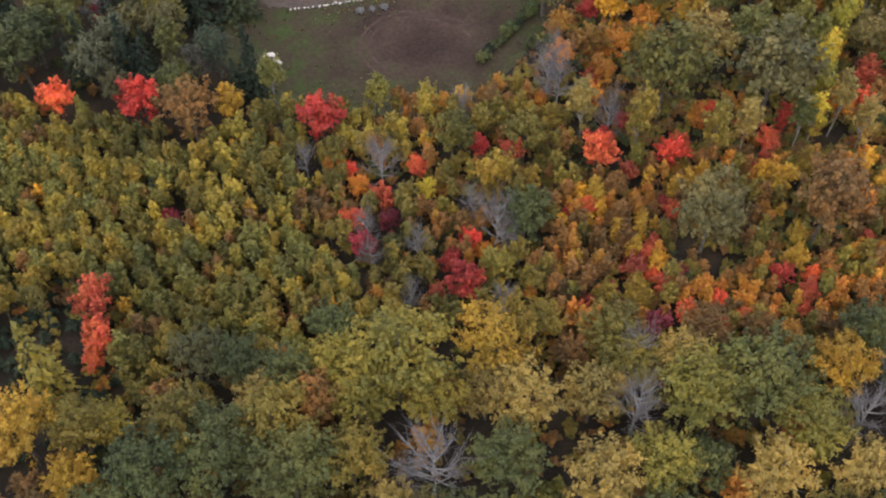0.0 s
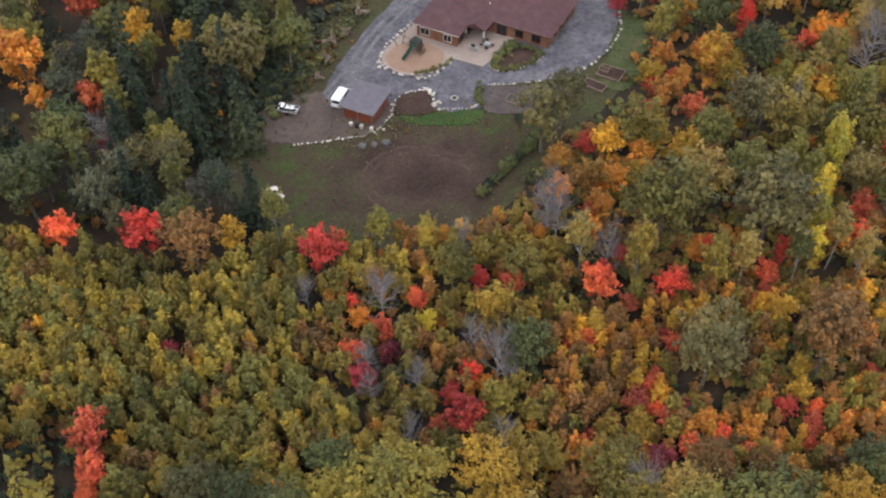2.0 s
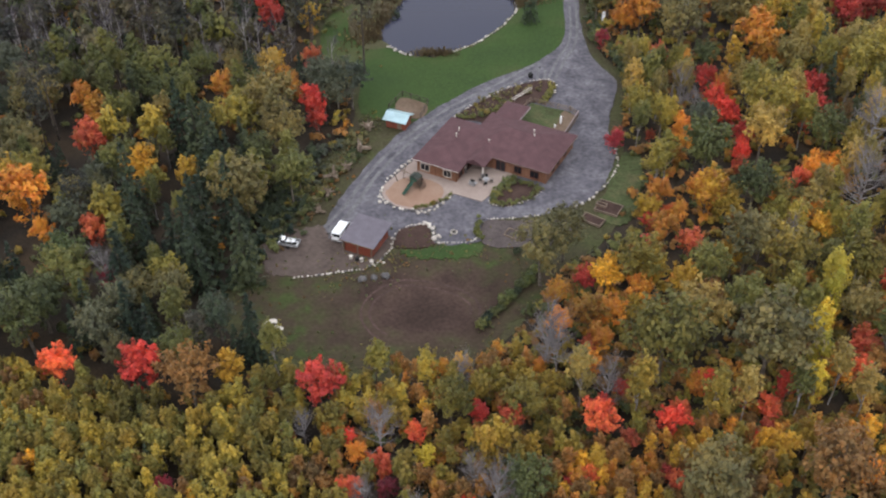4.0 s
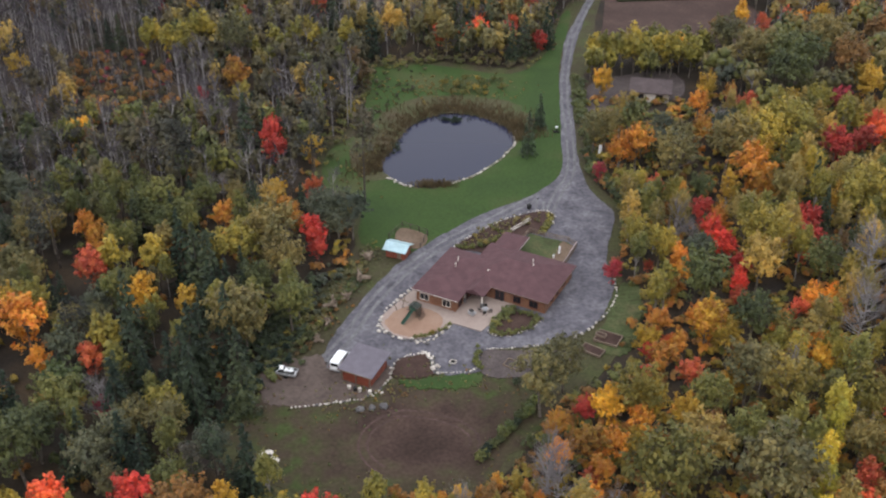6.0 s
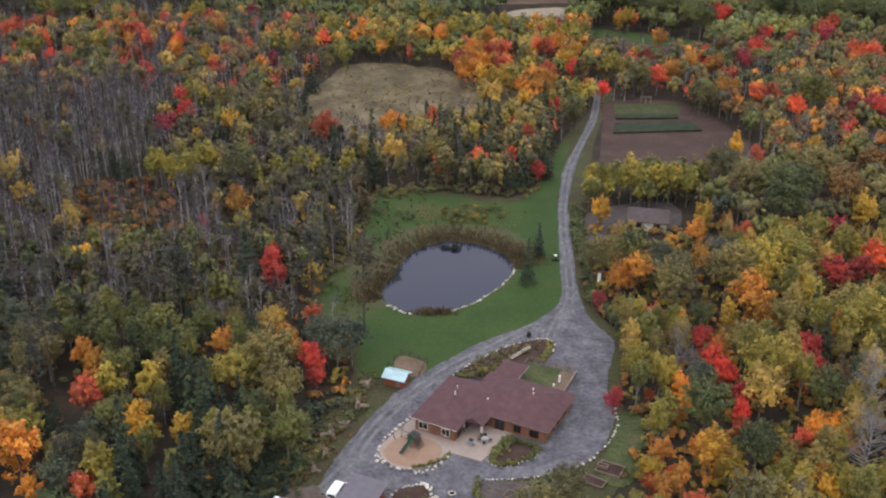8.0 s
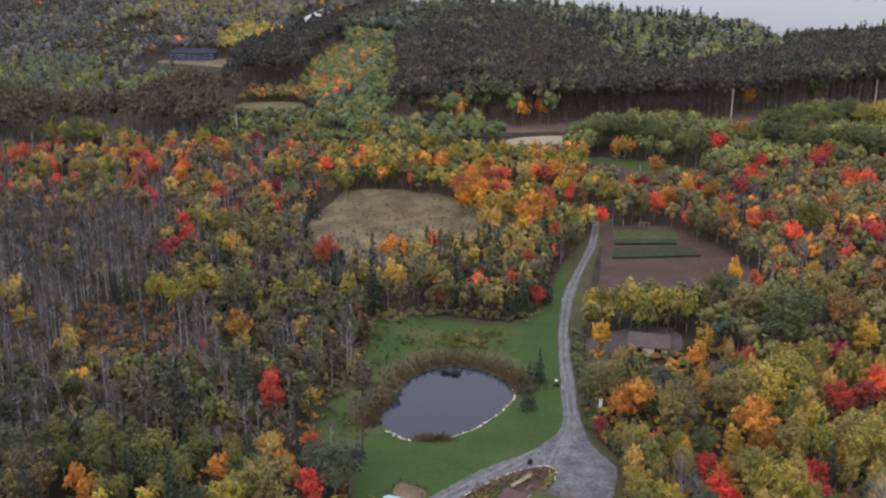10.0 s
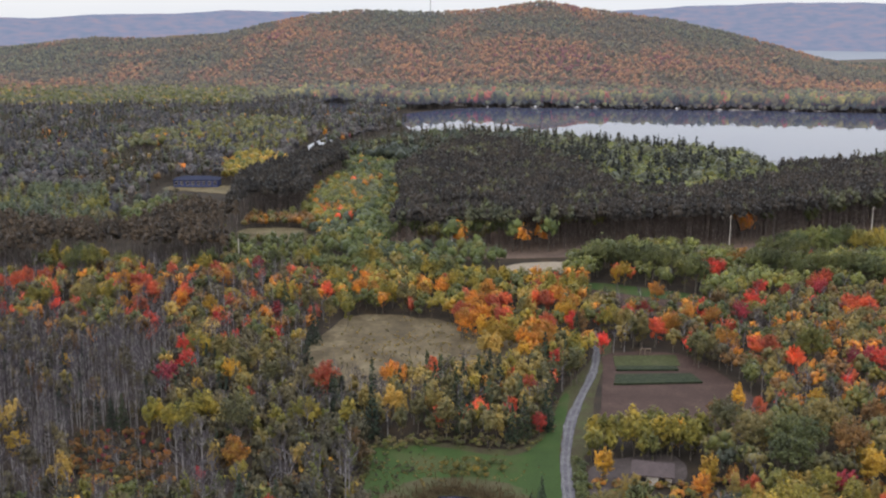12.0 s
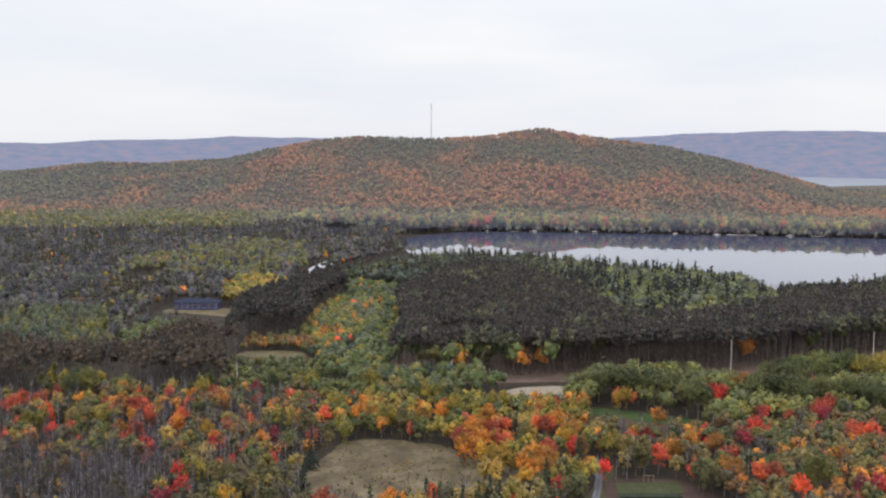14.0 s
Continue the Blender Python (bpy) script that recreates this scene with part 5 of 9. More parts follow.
build_shed()
for i, (x, y) in enumerate(((-15.6, 135.6), (-13.8, 134.9), (-12.1, 134.3), (-14.6, 135.1))):
    bm = bmesh.new()
    bmesh.ops.create_cone(bm, cap_ends=True, segments=12, radius1=0.28, radius2=0.34, depth=0.6, matrix=pose(0, 0, 0.3))
    pot = thing("plant_pot", pose(x, y, 0.24), "pale plant pot before the shed", "pot", "pots before the shed")
    part("pot", bm, STONE if i != 3 else CHARCOAL, pot)


def wheel(parent, x, y, r, w):
    bm = bmesh.new()
    bmesh.ops.create_cone(bm, cap_ends=True, segments=18, radius1=r, radius2=r, depth=w, matrix=pose(0, 0, 0, 0, 90))
    bmesh.ops.bevel(bm, geom=[e for e in bm.edges if e.calc_face_angle(0) > 1], offset=0.04, segments=2, affect="EDGES")
    o = part("wheel", bm, BLACK_RUBBER, parent)
    o.location = (x, y, r)
    bm = bmesh.new()
    bmesh.ops.create_cone(bm, cap_ends=True, segments=14, radius1=r * 0.6, radius2=r * 0.55, depth=w + 0.03, matrix=pose(0, 0, 0, 0, 90))
    part("rim", bm, STEEL, o)


def build_van():
    v = thing("van", pose(-17.55, 142.1, 0.24, 0, 0, -20), "white van parked beside the shed", "van")
    # half outline of the side, nose towards +y
    side = [(-2.4, 0.35), (-2.45, 1.1), (-2.36, 1.95), (-2.1, 2.1), (0.9, 2.06), (1.5, 1.75), (1.95, 1.2), (2.45, 0.98), (2.5, 0.4)]
    bm = bmesh.new()
    ringL = [bm.verts.new((-0.93 + 0.10 * (z > 1.5), y, z)) for y, z in side]
    ringR = [bm.verts.new((0.93 - 0.10 * (z > 1.5), y, z)) for y, z in side]
    bm.faces.new(ringL); bm.faces.new(ringR[::-1])
    for i in range(len(side)):
        j = (i + 1) % len(side)
        bm.faces.new((ringL[j], ringL[i], ringR[i], ringR[j]))
    bmesh.ops.recalc_face_normals(bm, faces=bm.faces)
    bmesh.ops.bevel(bm, geom=list(bm.edges), offset=0.07, segments=2, affect="EDGES")
    part("body", bm, WHITE_PAINT, v)
    part("rear_window", slab(-0.68, 0.68, -2.47, -2.36, 1.22, 1.78, 0.02), GLASS, v)
    bm = slab(-0.72, 0.72, -0.05, 0.05, -0.3, 0.3)
    w = part("windscreen", bm, GLASS, v)
    w.matrix_local = pose(0, 1.74, 1.5, 50)
    for x in (-1, 1):
        part("side_window", slab(x * 0.86, x * 0.90, 0.55, 1.35, 1.25, 1.72, 0.01), GLASS, v)
        part("side_window", slab(x * 0.86, x * 0.90, -0.7, 0.35, 1.25, 1.72, 0.01), GLASS, v)
        part("headlight", slab(x * 0.55, x * 0.85, 2.40, 2.52, 0.72, 0.92, 0.02), STEEL, v)
        part("tail_light", slab(x * 0.78, x * 0.93, -2.49, -2.4, 0.9, 1.3, 0.01), LEAF["crimson"], v)
        part("mirror", slab(x * 0.95, x * 1.12, 1.35, 1.5, 1.2, 1.42, 0.03), BLACK_RUBBER, v)
        wheel(v, x * 0.82, -1.5, 0.34, 0.22)
        wheel(v, x * 0.82, 1.55, 0.34, 0.22)
    part("bumper", slab(-0.9, 0.9, -2.54, -2.4, 0.32, 0.56, 0.04), STEEL, v)
    part("bumper", slab(-0.9, 0.9, 2.42, 2.58, 0.32, 0.56, 0.04), STEEL, v)
    return v


build_van()


def build_trailer():
    t = thing("utility_trailer", pose(-26.3, 139.2, 0.12, 0, 0, -14), "open trailer loaded with white panels", "trailer")
    part("deck", slab(-1.9, 1.7, -0.9, 0.9, 0.55, 0.68), STEEL, t)
    for y in (-0.9, 0.9):
        part("side_rail", slab(-1.9, 1.7, y - 0.04, y + 0.04, 0.68, 1.0), STEEL, t)
    part("tail_rail", slab(1.66, 1.74, -0.86, 0.86, 0.68, 1.1), STEEL, t)
    part("drawbar", slab(-3.0, -1.9, -0.06, 0.06, 0.5, 0.6), STEEL, t)
    for y in (-0.98, 0.98):
        bm = bmesh.new()
        bmesh.ops.create_cone(bm, cap_ends=True, segments=16, radius1=0.32, radius2=0.32, depth=0.2, matrix=pose(0, 0, 0, 90))
        q = part("wheel", bm, BLACK_RUBBER, t)
        q.location = (0, y, 0.32)
    for i, (a, b, c, d, z, tilt) in enumerate(((-1.8, -0.4, -0.85, 0.2, 1.02, 4), (-0.6, 0.9, -0.2, 0.95, 1.12, -5), (0.5, 1.7, -0.9, 0.3, 1.0, 7), (-1.9, -0.9, 0.1, 0.95, 1.2, 10))):
        o = part("panel", slab(-(b - a) / 2, (b - a) / 2, -(d - c) / 2, (d - c) / 2, 0, 0.07, 0.02), WHITE_PAINT, t, "white flat panel")
        o.matrix_local = pose((a + b) / 2, (c + d) / 2, z - 0.2, tilt, tilt / 2, 4 * i)
    part("load", slab(-1.6, 1.4, -0.75, 0.75, 0.68, 0.92, 0.05), CHARCOAL, t)
    return t


build_trailer()
for x, y, w, a in ((-27.1, 120.1, 1.5, 20), (-25.8, 118.9, 1.2, -30)):
    bm = bmesh.new()
    bmesh.ops.create_grid(bm, x_segments=6, y_segments=4, size=0.5)
    rr = random.Random(int(w * 10))
    for q in bm.verts:
        q.co.z = 0.25 * rr.random() + 0.35 * (1 - abs(q.co.x) * 2)
        q.co.x *= w * 1.3; q.co.y *= w * 0.6
    bmesh.ops.solidify(bm, geom=bm.faces, thickness=0.03)
    ob = thing("tarpaulin", pose(x, y, 0.13, 0, 0, a), "crumpled white tarpaulin lying on the grass", "tarpaulin", "tarpaulins")
    part("sheet", bm, TRIM, ob)


# ---- play tower ----
def build_play_tower():
    p = thing("play_tower", HOUSE @ pose(-7.5, -13.9, 0.1, 0, 0, -8), "wooden climbing tower with a green slide on sand", "play tower")
    for x in (-0.75, 0.75):
        for y in (-0.75, 0.75):
            part("post", slab(x - 0.06, x + 0.06, y - 0.06, y + 0.06, 0, 2.25), TIMBER, p)
    part("platform", slab(-0.85, 0.85, -0.85, 0.85, 1.35, 1.45), TIMBER, p)
    bm = bmesh.new()
    g = [bm.verts.new(c) for c in ((-1.0, -0.9, 2.1), (0.9, -0.9, 2.0), (0.9, 1.0, 2.0), (-1.0, 1.0, 2.1), (-0.1, -0.7, 2.45), (-0.1, 0.8, 2.4))]
    for q in ((0, 1, 4), (1, 2, 5, 4), (2, 3, 5), (3, 0, 4, 5)):
        bm.faces.new([g[i] for i in q])
    bmesh.ops.solidify(bm, geom=bm.faces, thickness=0.05)
    part("canopy", bm, CANVAS, p, "grey-green canvas canopy")
    for y in (-0.8, 0.8):
        part("rail", slab(-0.75, 0.75, y - 0.03, y + 0.03, 1.5, 2.1), GREEN_PLASTIC, p)
    bm = bmesh.new()
    n = 8
    for i in range(n + 1):
        t = i / n
        y, z = -0.85 - 3.0 * t, 1.42 - 1.25 * (t * (1.15 - 0.15 * t))
        for x, up in ((-0.36, 0.22), (-0.28, 0), (0.28, 0), (0.36, 0.22)):
            bm.verts.new((x, y, max(0.12, z) + up))
    bm.verts.ensure_lookup_table()
    for i in range(n):
        for k in range(3):
            a = i * 4 + k
            bm.faces.new((bm.verts[a], bm.verts[a + 1], bm.verts[a + 5], bm.verts[a + 4]))
    bmesh.ops.solidify(bm, geom=bm.faces, thickness=0.04)
    part("slide", bm, GREEN_PLASTIC, p, "dark green slide")
    part("swing_beam", slab(-3.6, -0.75, -0.07, 0.07, 2.0, 2.14), TIMBER, p)
    for y, s in ((-0.9, 1), (0.9, -1)):
        o = part("swing_leg", slab(-0.06, 0.06, -0.06, 0.06, 0, 2.2), TIMBER, p)
        o.matrix_local = pose(-3.55, y, 0, s * 21)
    for x in (-1.7, -2.8):
        o = part("swing", slab(x - 0.25, x + 0.25, -0.1, 0.1, 0.45, 0.49), BLACK_RUBBER, p)
        for q in (-0.22, 0.22):
            part("chain", slab(x + q - 0.012, x + q + 0.012, -0.012, 0.012, 0.49, 2.0), STEEL, o)
    part("ladder", slab(0.85, 0.95, -0.35, 0.35, 0.0, 1.4), TIMBER, p)
    part("climbing_wall", slab(-0.8, 0.8, 0.8, 0.9, 0.1, 1.35), RED_LOGS, p)
    part("wind_guard", slab(-0.9, -0.8, -0.7, 0.7, 0.5, 2.0), CHARCOAL, p)
    for i in range(4):
        o = part("net_rope", slab(-0.03, 0.03, -0.03, 0.03, 0, 2.1), CHARCOAL, p)
        o.matrix_local = pose(1.7, -0.9 + 0.55 * i, 0, 0, -28)
    for i in range(4):
        o = part("net_rung", slab(-0.03, 0.03, -0.95, 0.8, -0.03, 0.03), CHARCOAL, p)
        o.matrix_local = pose(1.7 - 0.21 * i, 0, 0.4 * i + 0.2)
    return p


build_play_tower()


def seat_set():
    t = thing("patio_table", HOUSE @ pose(3.4, -7.2, 0.1, 0, 0, 20), "grey patio table on the paving", "table")
    bm = bmesh.new()
    bmesh.ops.create_cone(bm, cap_ends=True, segments=16, radius1=0.6, radius2=0.6, depth=0.05, matrix=pose(0, 0, 0.73))
    part("tabletop", bm, STEEL, t)
    part("leg", slab(-0.06, 0.06, -0.06, 0.06, 0, 0.72), STEEL, t)
    part("foot", slab(-0.3, 0.3, -0.3, 0.3, 0, 0.04), STEEL, t)
    for k in range(4):
        c = thing("patio_chair", HOUSE @ pose(3.4, -7.2, 0.1, 0, 0, 20 + 90 * k) @ pose(0, -1.0, 0), "dark grey patio chair beside the table", "chair", "chairs round the patio table")
        part("seat", slab(-0.25, 0.25, -0.25, 0.25, 0.42, 0.47, 0.01), CHARCOAL, c)
        part("backrest", slab(-0.25, 0.25, -0.3, -0.25, 0.47, 0.92, 0.01), CHARCOAL, c)
        for x in (-0.22, 0.22):
            for y in (-0.22, 0.22):
                part("leg", slab(x - 0.02, x + 0.02, y - 0.02, y + 0.02, 0, 0.42), CHARCOAL, c)
    g = thing("grill", HOUSE @ pose(1.6, -9.2, 0.1, 0, 0, -10), "grey gas grill on the patio", "grill")
    part("cabinet", slab(-0.6, 0.6, -0.3, 0.3, 0.1, 0.85, 0.02), STEEL, g)
    part("hood", slab(-0.4, 0.4, -0.28, 0.28, 0.85, 1.2, 0.1), CHARCOAL, g)
    part("shelf", slab(0.6, 1.0, -0.25, 0.25, 0.8, 0.85), STEEL, g)


seat_set()


def fire_ring():
    f = thing("fire_ring", pose(1.7, 142.5, 0.24), "round pale stone fire ring on gravel", "fire pit")
    for i in range(14):
        a = 2 * math.pi * i / 14
        o = new("stone", STONES[i % 3])
        o.parent = f
        o.matrix_local = pose(0.55 * math.cos(a), 0.55 * math.sin(a), 0.12, 0, 0, math.degrees(a)) @ Matrix.Diagonal((0.3, 0.3, 0.3, 1))
    bm = bmesh.new()
    bmesh.ops.create_cone(bm, cap_ends=True, segments=16, radius1=0.45, radius2=0.45, depth=0.06, matrix=pose(0, 0, 0.03))
    part("ash", bm, CHARCOAL, f, "black ash")


fire_ring()


def frame_bed(x, y, a, w, d, h=0.45, soil=True):
    b = thing("raised_bed", pose(x, y, 0.2, 0, 0, a), "raised garden bed framed with weathered timber", "raised bed", "raised beds")
    for nm, s in (("board", (-w / 2, w / 2, -d / 2, -d / 2 + 0.14)), ("board", (-w / 2, w / 2, d / 2 - 0.14, d / 2)), ("board", (-w / 2, -w / 2 + 0.14, -d / 2 + 0.14, d / 2 - 0.14)), ("board", (w / 2 - 0.14, w / 2, -d / 2 + 0.14, d / 2 - 0.14))):
        part(nm, slab(*s, 0, h, 0.01), TIMBER, b)
    if soil:
        part("soil", slab(-w / 2 + 0.14, w / 2 - 0.14, -d / 2 + 0.14, d / 2 - 0.14, 0, h * 0.7), BED_SOIL, b)


frame_bed(29.2, 149.0, -28, 4.4, 3.4)
frame_bed(26.0, 145.6, -35, 4.0, 2.2)
frame_bed(28.0, 149.6, -28, 1.9, 1.0, 0.8)
frame_bed(12.0, 141.8, -32, 3.0, 2.2, 0.3, False)


# ---- fenced court behind the house ----
def fence(line, high, label, board=TIMBER, rails=3, solid=False):
    f = thing("fence", Matrix.Translation((*line[0], 0.3)), label, "fence", "fences")
    for (x0, y0), (x1, y1) in zip(line, line[1:]):
        d = math.hypot(x1 - x0, y1 - y0)
        m = pose(x0 - line[0][0], y0 - line[0][1], 0, 0, 0, math.degrees(math.atan2(y1 - y0, x1 - x0)))
        n = max(1, round(d / 2.2))
        for i in range(n + 1):
            o = part("post", slab(-0.07, 0.07, -0.07, 0.07, 0, high + 0.1), board, f)
            o.matrix_local = m @ pose(d * i / n, 0, 0)
        for k in range(rails):
            z = high * (k + 1) / rails
            o = part("rail", slab(0, d, 0.07, 0.12, z - (high / rails * 0.92 if solid else 0.12), z), board, f)
            o.matrix_local = m
    return f


fence(yards([(-0.4, 16.6), (-0.4, 21.8), (2.9, 21.7), (8.0, 22.3), (10.1, 21.1)]), 1.1, "dark timber fence of the rear court")
f = fence(yards([(10.1, 21.1), (10.5, 14.5), (10.6, 11.4)]), 1.3, "brown board fence with a pale cap on the rear court", TIMBER, 4, True)
for (u0, v0), (u1, v1) in (((10.1, 21.1), (10.5, 14.5)), ((10.5, 14.5), (10.6, 11.4))):
    p0, p1 = yard(u0, v0), yard(u1, v1)
    o = part("cap", slab(0, (p1 - p0).length, 0.04, 0.16, 1.41, 1.46), ROSE_BOARD, f)
    q0 = p0 - f.matrix_world.translation
    o.matrix_local = pose(q0.x, q0.y, 0, 0, 0, math.degrees(math.atan2(p1.y - p0.y, p1.x - p0.x)))
for u, v in ((8.0, 17.3), (7.6, 15.3)):
    b = thing("white_post", HOUSE @ pose(u, v, 0.1), "white standing post in the rear court", "post")
    part("post", slab(-0.16, 0.16, -0.16, 0.16, 0, 1.6 if v > 16 else 0.7, 0.03), WHITE_PAINT, b)
b = thing("trellis", HOUSE @ pose(-3.0, 23.2, 0.12, 0, 0, 75), "long thin pale trellis in the flower bed", "trellis")
for y in (-0.28, 0.28):
    part("rail", slab(-3.1, 3.1, y - 0.05, y + 0.05, 0.5, 0.56), TRIM, b)
for i in range(9):
    part("slat", slab(-3.0 + 0.75 * i - 0.03, -3.0 + 0.75 * i + 0.03, -0.23, 0.23, 0.5, 0.54), TRIM, b)
for x in (-2.8, 0, 2.8):
    part("leg", slab(x - 0.05, x + 0.05, -0.3, 0.3, 0, 0.5), TIMBER, b)
b = thing("waste_bin", pose(18.3, 194.4, 0.22, 0, 0, 25), "dark grey bin beside the drive", "bin")
part("body", slab(-0.36, 0.36, -0.36, 0.36, 0, 0.95, 0.05), CHARCOAL, b)
part("lid", slab(-0.4, 0.4, -0.4, 0.4, 0.95, 1.04, 0.03), CHARCOAL, b)


# ---- coop with the pale roof and its run ----
def build_coop():
    c = thing("hen_coop", pose(-8.9, 176.4, 0.2, 0, 0, -22), "small red-brown coop with a pale blue sheet roof", "coop")
    for a in ((-2.0, 2.0, -1.5, -1.4), (-2.0, 2.0, 1.4, 1.5), (-2.0, -1.9, -1.4, 1.4), (1.9, 2.0, -1.4, 1.4)):
        log_wall(c, *a, 0, 2.0, 9, RED_LOGS)
    for s in (-1, 1):
        o = part("roof", slab(-2.5, 2.5, -1.15, 1.15, -0.05, 0.05), PALE_SHEET, c, "pale blue ribbed roof sheet")
        o.matrix_local = pose(0, s * 1.0, 2.36, -s * 24)
    for x in (-2.0, 1.95):
        bm = bmesh.new()
        g = [bm.verts.new((x + d, y, z)) for d in (0, 0.05) for y, z in ((-1.45, 2.0), (1.45, 2.0), (0, 2.72))]
        for q in ((0, 2, 1), (3, 4, 5), (0, 1, 4, 3), (1, 2, 5, 4), (2, 0, 3, 5)):
            bm.faces.new([g[i] for i in q])
        bmesh.ops.recalc_face_normals(bm, faces=bm.faces)
        part("gable", bm, TIMBER, c)
    part("door", slab(0.4, 1.3, -1.56, -1.5, 0.1, 1.8), TIMBER, c)


build_coop()
ground_bed("coop_run", [(-8.6, 186.6), (-3.4, 183.6), (-4.8, 178.6), (-9.5, 181)], 0.23, TAN_EARTH, "bare earth of the hen run", "soil", local=False)
fence([(-11, 182), (-8.4, 186.8), (-3.2, 183.7), (-4.6, 178.6)], 1.3, "thin dark fence of the hen run", DARK_BARK, 2)


# ---- small things on the lawn and by the drive ----
g = thing("lawn_lantern", pose(27.4, 230.7, 0.18), "black garden pump with a white top on the lawn", "pump")
part("pillar", slab(-0.12, 0.12, -0.12, 0.12, 0, 1.3, 0.02), CHARCOAL, g)
part("cap", slab(-0.3, 0.3, -0.3, 0.3, 1.3, 1.6, 0.05), WHITE_PAINT, g)
part("basin", slab(-0.7, 0.7, -0.35, 0.35, 0, 0.45, 0.05), CHARCOAL, g)
g = thing("drive_marker", pose(36.2, 217.6, 0.0), "tall white marker board on a post beside the drive", "marker")
part("board", slab(-0.4, 0.4, -0.05, 0.05, 1.2, 3.5, 0.02), WHITE_PAINT, g)
part("post", slab(-0.08, 0.08, -0.04, 0.04, 0, 1.2), TIMBER, g)
def stump(x, y, w, turn, k):
    """An uprooted stump: a gnarled disc of roots standing on edge, with stubs."""
    r = random.Random(k)
    o = thing("stump", pose(x, y, 0.1, 0, 0, turn), "weathered uprooted stump lying beside the drive", "stump", "stumps beside the drive")
    bm = bmesh.new()
    bmesh.ops.create_icosphere(bm, subdivisions=2, radius=0.5)
    for v in bm.verts:
        v.co *= r.uniform(0.75, 1.2)
        v.co.x *= 0.55 * w; v.co.y *= w; v.co.z = v.co.z * 1.15 * w + 0.5 * w
    part("root_plate", bm, ROOTS, o)
    for i in range(5):
        bm = bmesh.new()
        bmesh.ops.create_cone(bm, cap_ends=True, segments=6, radius1=0.16 * w, radius2=0.05 * w, depth=w, matrix=pose(0, 0, 0.5 * w))
        q = part("root", bm, ROOTS, o)
        q.matrix_local = pose(0, 0, 0.5 * w, -75 + 37 * i, r.uniform(-25, 25), 0)
    bm = bmesh.new()
    bmesh.ops.create_cone(bm, cap_ends=True, segments=10, radius1=0.24 * w, radius2=0.2 * w, depth=1.1 * w, matrix=pose(0.6 * w, 0, 0.5 * w, 0, 90))
    part("bole", bm, ROOTS, o)


for k, (x, y, w) in enumerate(((-16.0, 167.2, 1.9), (-14.9, 174.6, 1.6), (-17.9, 160.9, 1.5), (-20.1, 158.5, 1.9), (-20.9, 153.6, 1.3), (-22.2, 148.3, 1.2))):
    stump(x, y, w, k * 67, k)
tuft = np.random.default_rng(73)
edge = np.array(DIRT)
at = edge[tuft.integers(0, len(edge), 700)] + tuft.normal(0, 3.2, (700, 2))
tone = tuft.random(len(at))
for leaf, low, high in (("dull", 0.0, 0.5), ("green", 0.5, 0.8), ("russet", 0.8, 1.0)):
    q = at[(tone >= low) & (tone < high)]
    tagged(woodland("grass_tufts", "u", leaf, q, tuft.uniform(0.2, 0.5, len(q)), 12, np.full(len(q), 0.1)), "ragged grass tufts round the bare soil", "grass", kind="stuff")
brush = np.random.default_rng(71)
for leaf, n, cx, cy, sx, sy, h_ in (("green", 60, -17.5, 165.5, 1.6, 2.6, 1.0), ("fresh", 50, -18.3, 163.5, 1.0, 2.0, 0.8), ("dull", 150, -21.5, 160, 1.6, 8, 1.2), ("russet", 60, -20.5, 158, 1.5, 8, 0.9), ("green", 60, -23.5, 152, 1.5, 6, 1.1), ("green", 40, -15.0, 176, 1.2, 3, 0.7), ("fir", 80, -29.5, 151, 2.0, 7, 2.3), ("green", 70, -28, 148, 2.2, 6, 1.7), ("moss", 90, -27, 156, 2.0, 8, 1.5), ("fir", 50, -33, 134, 1.6, 6, 2.0)):
    at = np.stack([brush.normal(cx, sx, n), brush.normal(cy, sy, n)], 1)
    at[:, 0] += 0.35 * (at[:, 1] - cy)
    at = at[~inside(at[:, 0], at[:, 1], DRIVE)]
    tagged(woodland("verge_brush", "u", leaf, at, brush.uniform(0.5, 1.3, len(at)) * h_, 26, np.full(len(at), 0.08)), "tangled low brush beside the gravel drive", "brush", kind="stuff")


# ---- other houses ----
def cottage(at, turn, w, d, h, pitch, wall, roof, label, panes=0, pane=TRIM):
    c = thing("cottage", pose(*at, 0, 0, turn), label, "house", "far houses")
    for a in ((-w / 2, w / 2, -d / 2, -d / 2 + 0.2), (-w / 2, w / 2, d / 2 - 0.2, d / 2), (-w / 2, -w / 2 + 0.2, -d / 2 + 0.2, d / 2 - 0.2), (w / 2 - 0.2, w / 2, -d / 2 + 0.2, d / 2 - 0.2)):
        part("wall", slab(*a, 0, h), wall, c)
    part("roof", hip(-w / 2 - 0.7, w / 2 + 0.7, -d / 2 - 0.7, d / 2 + 0.7, h - 0.02, pitch), roof, c)
    for i in range(panes):
        x = -w / 2 + w * (i + 0.5) / panes
        o = part("window", slab(x - 0.8, x + 0.8, -d / 2 - 0.06, -d / 2 + 0.02, h * 0.35, h * 0.8), GLASS, c)
        part("frame", slab(x - 0.95, x + 0.95, -d / 2 - 0.04, -d / 2 - 0.01, h * 0.3, h * 0.85), pane, o)
    return c


